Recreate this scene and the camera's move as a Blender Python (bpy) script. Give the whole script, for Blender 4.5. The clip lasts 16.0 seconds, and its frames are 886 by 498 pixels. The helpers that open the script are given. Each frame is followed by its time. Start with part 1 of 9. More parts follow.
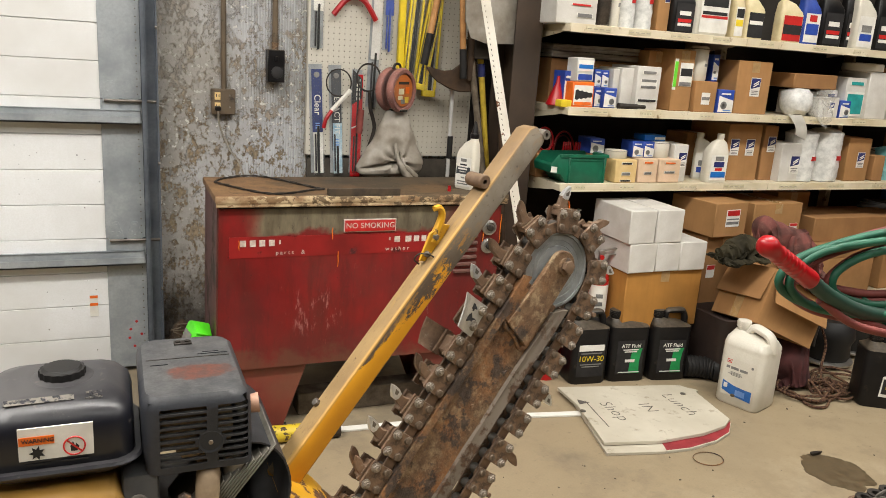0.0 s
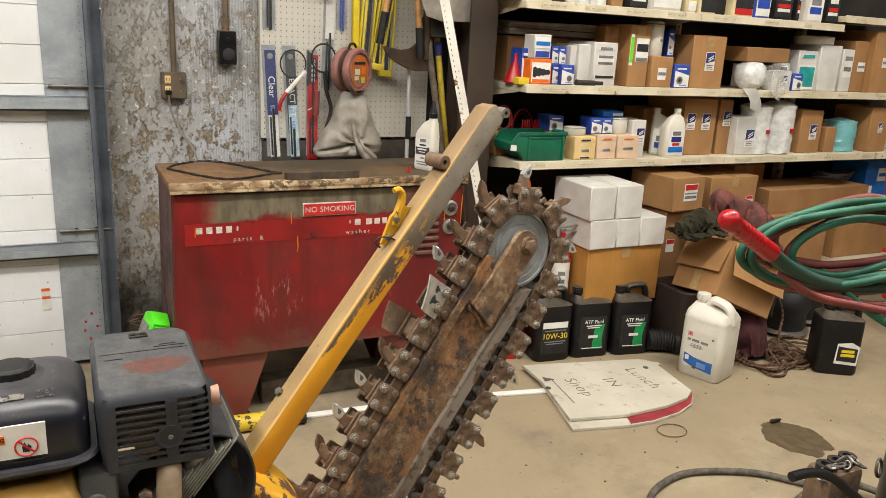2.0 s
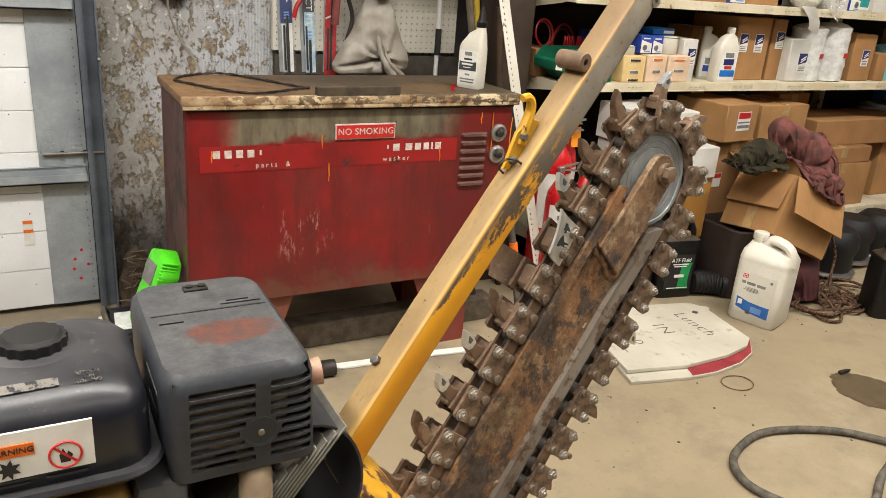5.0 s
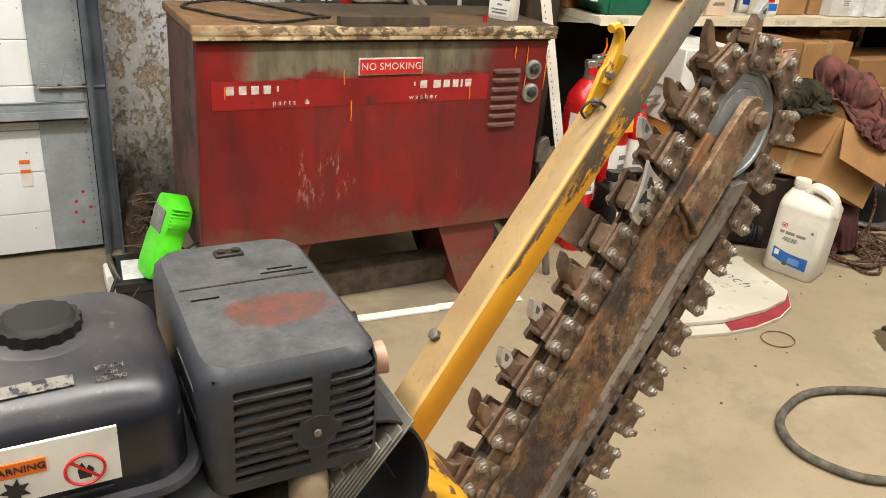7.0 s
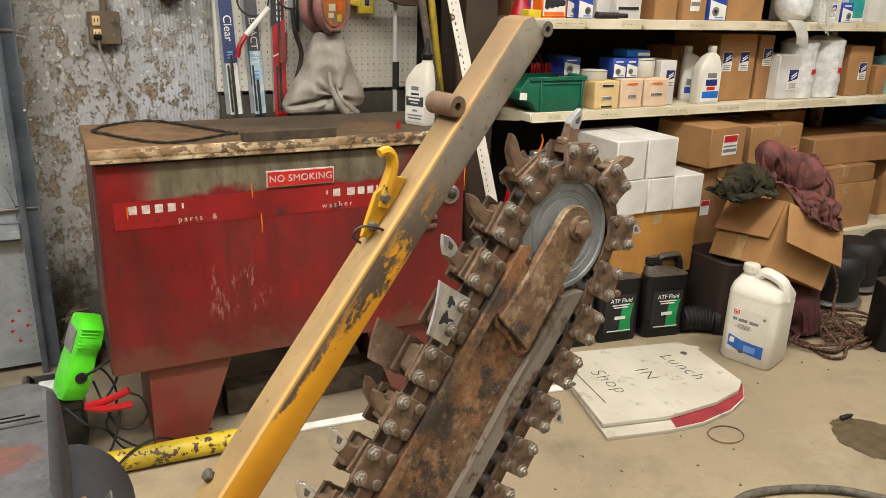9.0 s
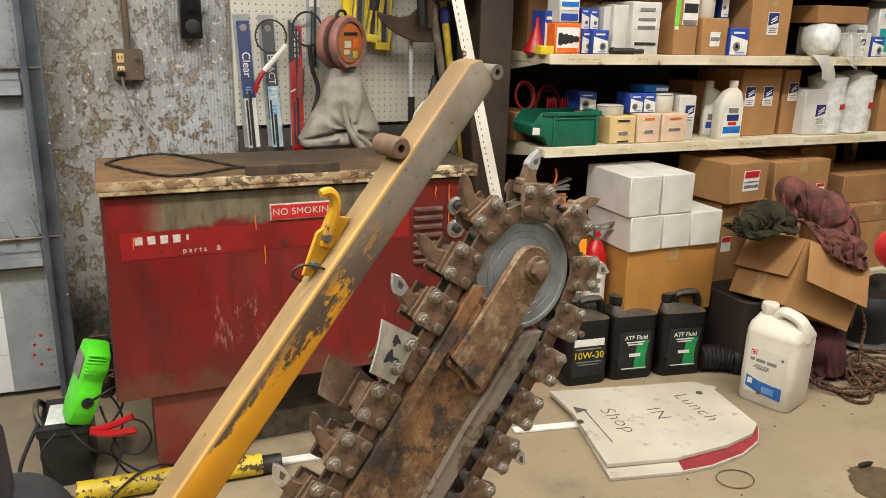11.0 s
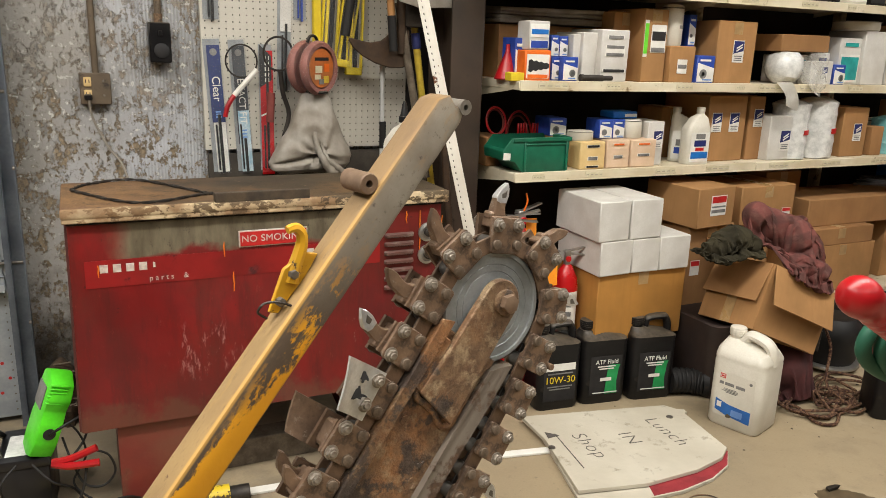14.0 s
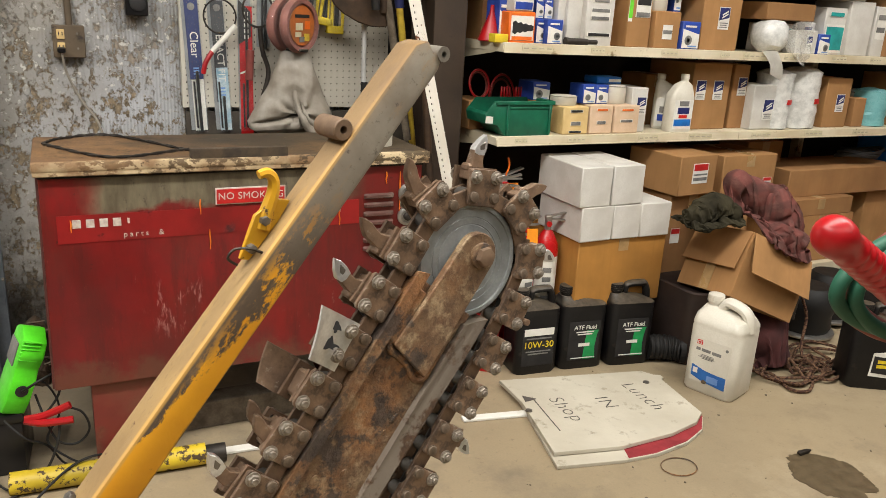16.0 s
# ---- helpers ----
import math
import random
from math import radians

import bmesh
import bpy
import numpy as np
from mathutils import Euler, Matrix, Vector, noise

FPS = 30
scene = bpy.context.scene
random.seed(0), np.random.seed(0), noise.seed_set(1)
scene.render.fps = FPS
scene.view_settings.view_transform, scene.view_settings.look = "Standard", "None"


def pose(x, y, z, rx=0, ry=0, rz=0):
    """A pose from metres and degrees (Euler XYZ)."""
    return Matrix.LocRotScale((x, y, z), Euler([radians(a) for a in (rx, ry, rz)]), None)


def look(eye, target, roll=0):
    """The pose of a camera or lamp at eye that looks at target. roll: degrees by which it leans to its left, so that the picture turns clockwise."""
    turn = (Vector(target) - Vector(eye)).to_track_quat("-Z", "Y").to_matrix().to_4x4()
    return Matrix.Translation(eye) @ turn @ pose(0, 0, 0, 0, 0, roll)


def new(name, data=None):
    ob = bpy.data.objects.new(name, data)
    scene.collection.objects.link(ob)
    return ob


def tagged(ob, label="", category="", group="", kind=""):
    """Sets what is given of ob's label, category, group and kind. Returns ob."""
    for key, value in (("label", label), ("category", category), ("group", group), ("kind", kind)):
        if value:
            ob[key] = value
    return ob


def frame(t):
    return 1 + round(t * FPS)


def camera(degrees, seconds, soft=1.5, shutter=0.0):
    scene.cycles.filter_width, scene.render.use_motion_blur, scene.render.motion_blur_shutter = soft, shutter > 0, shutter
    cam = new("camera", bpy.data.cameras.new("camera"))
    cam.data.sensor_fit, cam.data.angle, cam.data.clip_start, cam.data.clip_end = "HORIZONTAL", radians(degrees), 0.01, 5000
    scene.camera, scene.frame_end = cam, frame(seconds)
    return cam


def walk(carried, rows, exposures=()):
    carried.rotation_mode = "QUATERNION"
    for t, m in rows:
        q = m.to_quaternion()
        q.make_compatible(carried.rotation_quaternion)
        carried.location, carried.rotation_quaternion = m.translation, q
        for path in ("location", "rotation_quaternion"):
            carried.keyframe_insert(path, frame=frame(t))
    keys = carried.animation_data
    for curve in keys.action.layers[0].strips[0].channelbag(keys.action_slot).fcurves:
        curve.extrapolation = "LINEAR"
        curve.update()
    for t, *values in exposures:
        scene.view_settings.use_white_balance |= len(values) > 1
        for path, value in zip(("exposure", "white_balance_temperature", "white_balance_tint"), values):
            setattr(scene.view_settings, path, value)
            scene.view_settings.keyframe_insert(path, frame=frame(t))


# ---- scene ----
cam = camera(59.8, 16, soft=0.75)
PATH = [
    (0, (-0.779, -2.724, 1.477), (-0.005, -0.947, 0.985), 3.9),
    (0.5, (-0.76, -2.72, 1.471), (-0.053, -0.912, 0.991), 2.6),
    (1, (-0.754, -2.722, 1.474), (-0.049, -0.916, 0.986), 2.2),
    (1.5, (-0.752, -2.715, 1.473), (0.028, -0.944, 0.967), 2.2),
    (2, (-0.769, -2.702, 1.474), (0.093, -0.978, 0.939), 3.1),
    (2.5, (-0.802, -2.672, 1.469), (0.13, -0.989, 0.921), 3.8),
    (3, (-0.87, -2.638, 1.459), (0.125, -0.995, 0.9), 4.8),
    (3.5, (-0.885, -2.59, 1.45), (0.145, -0.975, 0.876), 5.3),
    (4, (-0.835, -2.476, 1.444), (0.202, -0.871, 0.855), 3.7),
    (4.5, (-0.795, -2.375, 1.404), (0.218, -0.77, 0.772), 4.3),
    (5, (-0.858, -2.263, 1.346), (0.064, -0.629, 0.655), 4.5),
    (5.2, (-0.896, -2.217, 1.327), (-0.015, -0.572, 0.607), 4.5),
    (7.3, (-0.844, -2.067, 1.303), (0.082, -0.507, 0.461), 5.1),
    (7.5, (-0.832, -2.093, 1.318), (0.148, -0.545, 0.517), 5.0),
    (8, (-0.789, -2.144, 1.34), (0.217, -0.577, 0.611), 4.3),
    (8.5, (-0.633, -2.134, 1.346), (0.278, -0.487, 0.671), 3.2),
    (9, (-0.547, -2.178, 1.362), (0.327, -0.495, 0.728), 1.8),
    (9.2, (-0.525, -2.215, 1.38), (0.346, -0.524, 0.761), 2.2),
    (11.3, (-0.408, -2.247, 1.385), (0.354, -0.486, 0.822), 1.4),
    (11.5, (-0.405, -2.248, 1.388), (0.362, -0.488, 0.827), 1.4),
    (12, (-0.406, -2.248, 1.404), (0.375, -0.487, 0.865), 1.4),
    (12.5, (-0.397, -2.245, 1.406), (0.406, -0.491, 0.878), 1.4),
    (13, (-0.409, -2.238, 1.4), (0.408, -0.491, 0.869), 1.5),
    (13.5, (-0.407, -2.236, 1.405), (0.417, -0.492, 0.877), 1.6),
    (14, (-0.406, -2.238, 1.405), (0.428, -0.495, 0.889), 2.0),
    (14.5, (-0.406, -2.238, 1.404), (0.435, -0.5, 0.884), 2.4),
    (15, (-0.408, -2.236, 1.395), (0.443, -0.506, 0.863), 2.5),
    (15.5, (-0.397, -2.235, 1.39), (0.463, -0.516, 0.838), 2.8),
    (16, (-0.391, -2.236, 1.372), (0.476, -0.532, 0.786), 3.2),
]
walk(cam, [(t, look(eye, target, roll)) for t, eye, target, roll in PATH], [(0, -0.1), (1, -0.16), (2, -0.06), (3.5, 0.03), (5, 0.05), (7.5, 0.17), (8, 0.1), (9, -0.03), (11.5, -0.05), (12.5, -0.11), (14.5, -0.13), (16, -0.1)])

# world: faint grey fill seen only through gaps; the shop is closed and lit by ceiling tubes
world = bpy.data.worlds.new("world")
scene.world = world
world.use_nodes = True
world.node_tree.nodes["Background"].inputs[0].default_value = (0.5, 0.55, 0.6, 1)
world.node_tree.nodes["Background"].inputs[1].default_value = 0.05


def strip_lamp(x, y, z, length, power, along_x=True):
    data = bpy.data.lights.new("ceiling_tube_light", "AREA")
    data.shape, data.size, data.size_y, data.energy = "RECTANGLE", length, 0.35, power
    data.color = (1.0, 0.965, 0.905)
    ob = new("ceiling_tube_light", data)
    ob.matrix_world = pose(x, y, z, 0, 0, 0 if along_x else 90)
    return ob


strip_lamp(0.5, -1.6, 3.7, 4.8, 222)
strip_lamp(0.6, -4.2, 3.7, 4.8, 65)
strip_lamp(4.2, -2.6, 3.7, 3.6, 95, False)
strip_lamp(-2.4, -2.0, 3.7, 3.6, 176, False)

# ---- materials ----
def lin(r, g, b):
    f = lambda c: ((c / 255 + 0.055) / 1.055) ** 2.4 if c > 10 else c / 255 / 12.92
    return (f(r), f(g), f(b), 1)


class N:
    """A small node builder for one material."""

    def __init__(self, name):
        self.mat = bpy.data.materials.new(name)
        self.mat.use_nodes = True
        self.t = self.mat.node_tree
        self.b = self.t.nodes["Principled BSDF"]
        self.co = self.t.nodes.new("ShaderNodeTexCoord").outputs["Object"]

    def link(self, a, b):
        self.t.links.new(a, b)

    def put(self, sock, v):
        if isinstance(v, (int, float, tuple, list)):
            sock.default_value = v
        else:
            self.link(v, sock)

    def noise(self, scale, detail=4.0, rough=0.55, stretch=None, shift=0.0):
        co = self.co
        if stretch or shift:
            m = self.t.nodes.new("ShaderNodeMapping")
            m.inputs["Location"].default_value = (shift, shift * 0.7, shift * 1.3)
            m.inputs["Scale"].default_value = stretch or (1, 1, 1)
            self.link(co, m.inputs[0])
            co = m.outputs[0]
        n = self.t.nodes.new("ShaderNodeTexNoise")
        n.inputs["Scale"].default_value, n.inputs["Detail"].default_value, n.inputs["Roughness"].default_value = scale, detail, rough
        self.link(co, n.inputs["Vector"])
        return n.outputs["Fac"]

    def ramp(self, fac, lo, hi, a=0.0, b=1.0):
        n = self.t.nodes.new("ShaderNodeMapRange")
        n.inputs["From Min"].default_value, n.inputs["From Max"].default_value = lo, hi
        n.inputs["To Min"].default_value, n.inputs["To Max"].default_value = a, b
        self.link(fac, n.inputs["Value"])
        return n.outputs[0]

    def math(self, op, a, b=0.0):
        n = self.t.nodes.new("ShaderNodeMath")
        n.operation = op
        self.put(n.inputs[0], a)
        self.put(n.inputs[1], b)
        return n.outputs[0]

    def mix(self, fac, a, b):
        n = self.t.nodes.new("ShaderNodeMix")
        n.data_type = "RGBA"
        self.put(n.inputs[0], fac)
        self.put(n.inputs[6], a)
        self.put(n.inputs[7], b)
        return n.outputs[2]

    def axis(self, k):
        n = self.t.nodes.new("ShaderNodeSeparateXYZ")
        self.link(self.co, n.inputs[0])
        return n.outputs[k]

    def random(self):
        return self.t.nodes.new("ShaderNodeObjectInfo").outputs["Random"]

    def bump(self, height, strength=0.3, distance=0.002):
        n = self.t.nodes.new("ShaderNodeBump")
        n.inputs["Strength"].default_value, n.inputs["Distance"].default_value = strength, distance
        self.link(height, n.inputs["Height"])
        self.link(n.outputs[0], self.b.inputs["Normal"])

    def done(self, col, rough, metal=0.0, spec=0.5):
        self.put(self.b.inputs["Base Color"], col)
        self.put(self.b.inputs["Roughness"], rough)
        self.put(self.b.inputs["Metallic"], metal)
        self.b.inputs["Specular IOR Level"].default_value = spec
        return self.mat


def plain(name, rgb, rgb2=None, rough=0.5, metal=0.0, scale=14.0, fine=160.0, bump=0.15, depth=0.001, spec=0.5, vary=0.0):
    """A surface of one stuff: two tones at two scales, with fine relief."""
    n = N(name)
    a = lin(*rgb)
    b = lin(*(rgb2 or tuple(int(c * 0.78) for c in rgb)))
    big = n.ramp(n.noise(scale), 0.38, 0.68)
    small = n.noise(fine, 3)
    col = n.mix(big, a, b)
    col = n.mix(n.ramp(small, 0.35, 0.75, 0.0, 0.35), col, b)
    if vary:
        col = n.mix(n.math("MULTIPLY", n.random(), vary), col, tuple(c * 0.55 for c in a[:3]) + (1,))
    n.bump(small, bump, depth)
    return n.done(col, n.ramp(big, 0, 1, rough, min(1.0, rough + 0.14)), metal, spec)


def worn(name, paint, under, rough=0.45, lo=0.56, hi=0.60, scale=9.0, metal=0.0, dust=None, stretch=None, paint2=None, bump=0.35):
    """Paint that has come off in patches, with grime on it."""
    n = N(name)
    big = n.noise(scale, 8, 0.65, stretch)
    fine = n.noise(120, 4)
    bare = n.ramp(big, lo, hi)
    tone = n.mix(n.ramp(n.noise(4.0, 5, shift=3.1), 0.35, 0.7), lin(*paint), lin(*(paint2 or tuple(int(c * 0.7) for c in paint))))
    base = n.mix(n.ramp(fine, 0.3, 0.8), lin(*under), lin(*tuple(int(c * 0.55) for c in under)))
    col = n.mix(bare, tone, base)
    if dust:
        col = n.mix(n.ramp(n.noise(3.0, 6, 0.6, shift=7.7), 0.4, 0.75, 0, 0.8), col, lin(*dust))
    n.bump(n.math("SUBTRACT", fine, n.math("MULTIPLY", bare, 0.8)), bump, 0.0015)
    return n.done(col, n.ramp(bare, 0, 1, rough, 0.8), n.math("MULTIPLY", bare, metal))


def floor_mat():
    n = N("floor_concrete")
    big = n.noise(0.9, 7, 0.6)
    mid = n.noise(5.0, 6, 0.65, shift=2)
    fine = n.noise(140, 3)
    col = n.mix(n.ramp(big, 0.3, 0.7), lin(162, 145, 116), lin(142, 127, 102))
    col = n.mix(n.ramp(mid, 0.52, 0.78, 0, 0.55), col, lin(116, 103, 85))
    col = n.mix(n.ramp(n.noise(2.2, 8, 0.7, shift=14), 0.54, 0.7, 0, 0.5), col, lin(178, 164, 138))
    col = n.mix(n.ramp(n.noise(36, 5, 0.7, shift=5), 0.6, 0.72, 0, 0.5), col, lin(104, 90, 72))
    col = n.mix(n.ramp(fine, 0.3, 0.8, 0, 0.2), col, lin(110, 98, 80))
    grime = n.math("ADD", n.noise(3.1, 8, 0.65, shift=51), n.math("MULTIPLY", n.ramp(n.axis(1), -0.4, 0.2, 0, 0.22), n.ramp(n.axis(0), 0.9, 0.3)))
    col = n.mix(n.ramp(grime, 0.56, 0.74, 0, 0.62), col, lin(104, 95, 82))
    n.bump(n.math("ADD", fine, n.math("MULTIPLY", mid, 2.0)), 0.12, 0.002)
    return n.done(col, n.ramp(mid, 0.3, 0.8, 0.42, 0.75), 0, 0.4)


def wall_mat():
    """Old painted concrete: grey ribs of the form boards, paint flaking to buff, dirt and painted-in shade low down by
    its own noise.
    """
    n = N("peeling_concrete")
    ribs = n.math("SINE", n.math("MULTIPLY", n.axis(0), 520.0))
    broad = n.noise(2.2, 8, 0.62)
    flake = n.noise(22.0, 10, 0.76, (1.2, 1, 0.8), 1.7)
    bits = n.noise(46, 5, 0.6, shift=4)
    ribbed = n.ramp(n.math("ADD", n.axis(0), n.math("MULTIPLY", n.math("SUBTRACT", n.noise(3, 5, shift=9), 0.5), 0.9)), -0.30, -0.08, 0.05, 1.0)
    col = n.mix(n.ramp(broad, 0.35, 0.65), lin(180, 181, 184), lin(144, 143, 142))
    old = n.ramp(n.math("ADD", n.axis(0), n.math("MULTIPLY", n.math("SUBTRACT", n.noise(2.6, 6, 0.6, shift=33), 0.5), 0.7)), -0.22, -0.42)
    col = n.mix(n.math("MULTIPLY", old, 0.75), col, lin(140, 134, 124))
    peeled = n.math("ADD", n.axis(2), n.math("MULTIPLY", n.math("SUBTRACT", n.noise(2.4, 5, 0.6, shift=41), 0.5), 1.6))
    peeled = n.ramp(peeled, 1.5, 1.05, 0.30, 1.0)
    col = n.mix(n.math("MULTIPLY", n.ramp(ribs, 0.0, 0.9, 0, 0.22), ribbed), col, lin(104, 100, 94))
    bare = n.ramp(n.math("ADD", flake, n.math("MULTIPLY", n.math("SUBTRACT", bits, 0.5), 0.45)), 0.512, 0.55)
    col = n.mix(n.math("MULTIPLY", bare, peeled), col, n.mix(n.ramp(bits, 0.38, 0.62), lin(150, 132, 106), lin(114, 101, 84)))
    col = n.mix(n.math("MULTIPLY", n.ramp(bits, 0.58, 0.62), n.ramp(broad, 0.40, 0.56)), col, lin(200, 197, 190))
    col = n.mix(n.ramp(n.noise(64, 6, 0.75, shift=8), 0.555, 0.64, 0, 0.75), col, lin(96, 88, 78))
    # splashed dirt low down, with the gap's shade painted into the same darkening
    dirt_shade = n.math("ADD", n.ramp(n.axis(2), 0.75, 0.1), n.math("MULTIPLY", n.math("SUBTRACT", n.noise(7, 8, 0.7, shift=29), 0.5), 1.6))
    col = n.mix(n.ramp(dirt_shade, 0.35, 0.8, 0, 0.8), col, n.mix(n.ramp(bits, 0.4, 0.6), lin(76, 68, 58), lin(52, 47, 42)))
    h = n.math("ADD", n.math("MULTIPLY", n.math("MULTIPLY", ribs, ribbed), 0.35), n.math("SUBTRACT", bits, n.math("MULTIPLY", n.ramp(flake, 0.52, 0.57), 1.2)))
    n.bump(h, 0.8, 0.004)
    return n.done(col, 0.78, 0, 0.3)


def washer_mat():
    """Red enamel rubbed through to grey-green below the lid, with runs and scrapes."""
    n = N("washer_red_enamel")
    x, z = n.axis(0), n.axis(2)
    wob = n.math("MULTIPLY", n.math("SUBTRACT", n.noise(5, 6, 0.6), 0.5), 0.16)
    band = n.math("MULTIPLY", n.ramp(n.math("ADD", z, wob), 0.795, 0.812), 1.0)
    inside = n.math("MULTIPLY", n.ramp(n.math("ADD", x, wob), -0.36, -0.28), n.ramp(n.math("ADD", x, wob), 0.47, 0.36))
    bare = n.math("MULTIPLY", band, inside)
    tone = n.mix(n.ramp(n.noise(2.6, 6, 0.6, shift=4), 0.3, 0.7), lin(134, 24, 24), lin(94, 18, 19))
    tone = n.mix(n.ramp(n.noise(7, 6, 0.65, (1, 1, 0.25), 2), 0.48, 0.74, 0, 0.8), tone, lin(72, 26, 23))
    tone = n.mix(n.ramp(n.noise(3.4, 7, 0.7, (1, 1, 0.6), 13), 0.5, 0.7, 0, 0.65), tone, lin(82, 46, 38))
    tone = n.mix(n.ramp(n.noise(17, 8, 0.8, (1.5, 1, 0.5), 8), 0.635, 0.70, 0, 0.5), tone, lin(170, 140, 132))
    tone = n.mix(n.ramp(n.noise(30, 5, 0.7, shift=6), 0.64, 0.71, 0, 0.8), tone, lin(46, 26, 24))
    tone = n.mix(n.ramp(n.noise(26, 6, 0.7, (1, 1, 0.14), 19), 0.52, 0.70, 0, 0.4), tone, lin(58, 22, 20))
    tone = n.mix(n.ramp(n.noise(64, 6, 0.75, (1, 1, 0.3), 27), 0.62, 0.70, 0, 0.5), tone, lin(150, 70, 62))
    tone = n.mix(n.ramp(n.noise(1.9, 5, 0.6, shift=33), 0.46, 0.64, 0, 0.45), tone, lin(66, 40, 34))
    grey = n.mix(n.ramp(n.noise(22, 6, 0.6, (1, 1, 0.3)), 0.35, 0.7), lin(118, 108, 88), lin(72, 64, 50))
    grey = n.mix(n.ramp(n.noise(40, 7, 0.75, (1, 1, 0.5), 5), 0.58, 0.66, 0, 0.8), grey, lin(46, 40, 33))
    dx, dz = n.math("MULTIPLY", n.math("ADD", x, 0.10), 8.0), n.math("MULTIPLY", n.math("SUBTRACT", z, 0.50), 9.0)
    near = n.ramp(n.math("ADD", n.math("MULTIPLY", dx, dx), n.math("MULTIPLY", dz, dz)), 1.0, 0.2)
    scuff = n.math("MULTIPLY", near, n.ramp(n.noise(26, 7, 0.75, (1, 1, 0.28), 41), 0.56, 0.63, 0, 0.75))
    tone = n.mix(scuff, tone, lin(176, 128, 122))
    low = n.math("ADD", n.ramp(z, 0.44, 0.29), n.math("MULTIPLY", n.math("SUBTRACT", n.noise(9, 7, 0.7, shift=51), 0.5), 2.4))
    tone = n.mix(n.ramp(low, 0.55, 0.95, 0, 0.6), tone, lin(98, 66, 50))
    fine = n.noise(150, 3)
    n.bump(fine, 0.15, 0.0008)
    return n.done(n.mix(bare, tone, grey), n.ramp(n.noise(6, 5, shift=1), 0.3, 0.7, 0.34, 0.6), 0, 0.45)


def lid_mat():
    n = N("washer_lid_grime")
    big = n.noise(5, 8, 0.65)
    flake = n.noise(34, 6, 0.65, (0.6, 1, 1), 3)
    fine = n.noise(150, 3)
    col = n.mix(n.ramp(big, 0.3, 0.7), lin(84, 70, 52), lin(56, 47, 36))
    inside = n.math("ADD", n.math("MULTIPLY", n.math("ADD", n.axis(0), 0.10), -5.0), n.math("MULTIPLY", n.math("SUBTRACT", n.noise(6, 7, 0.65, shift=11), 0.5), 2.2))
    col = n.mix(n.ramp(inside, 0.2, 0.7, 0, 0.85), col, n.mix(n.ramp(n.noise(14, 6, 0.7, shift=31), 0.35, 0.65), lin(142, 108, 72), lin(104, 76, 52)))
    col = n.mix(n.ramp(n.noise(3, 4, shift=11), 0.5, 0.62, 0, 0.5), col, lin(118, 88, 58))
    col = n.mix(n.ramp(n.noise(20, 7, 0.75, (0.7, 1, 1), 21), 0.54, 0.64, 0, 0.7), col, lin(42, 35, 28))
    col = n.mix(n.ramp(n.noise(48, 6, 0.75, shift=27), 0.62, 0.68, 0, 0.7), col, lin(140, 118, 88))
    col = n.mix(n.ramp(fine, 0.4, 0.8, 0, 0.4), col, lin(46, 38, 28))
    front = n.math("MULTIPLY", n.ramp(n.axis(1), -0.004, -0.014), n.ramp(flake, 0.47, 0.52, 0.1, 1.0))
    col = n.mix(front, col, n.mix(n.ramp(n.noise(9, 5, shift=6), 0.4, 0.6), lin(206, 186, 150), lin(140, 112, 82)))
    n.bump(n.math("ADD", fine, flake), 0.3, 0.0015)
    return n.done(col, 0.62, 0, 0.35)


def rust_mat(name="rusty_boom_steel", orange=0.9, dry=0.6):
    """Brown steel with broad orange rust, dark grease and pale dry dirt."""
    n = N(name)
    big, mid, fine = n.noise(7, 8, 0.65), n.noise(38, 6, 0.65, shift=3), n.noise(190, 3)
    col = n.mix(n.ramp(mid, 0.35, 0.65), lin(124, 98, 72), lin(92, 70, 52))
    col = n.mix(n.ramp(big, 0.46, 0.58, 0, orange), col, n.mix(n.ramp(mid, 0.4, 0.65), lin(152, 106, 66), lin(118, 84, 58)))
    col = n.mix(n.ramp(n.noise(30, 7, 0.75, shift=17), 0.5, 0.66, 0, dry), col, lin(172, 150, 118))
    dark = n.ramp(n.noise(8.5, 8, 0.7, shift=5), 0.53, 0.575)
    col = n.mix(n.math("MULTIPLY", dark, 0.9), col, n.mix(n.ramp(mid, 0.4, 0.6), lin(74, 64, 58), lin(52, 46, 42)))
    col = n.mix(n.ramp(n.noise(16, 7, 0.75, shift=12), 0.62, 0.68, 0, 0.85), col, lin(42, 36, 32))
    col = n.mix(n.ramp(n.noise(90, 5, 0.7, shift=2), 0.6, 0.7, 0, 0.6), col, lin(56, 42, 32))
    col = n.mix(n.ramp(fine, 0.5, 0.8, 0, 0.45), col, lin(60, 46, 36))
    n.bump(n.math("ADD", fine, n.math("MULTIPLY", mid, 2.5)), 0.6, 0.002)
    return n.done(col, n.ramp(mid, 0.3, 0.7, 0.5, 0.85), 0.1, 0.4)


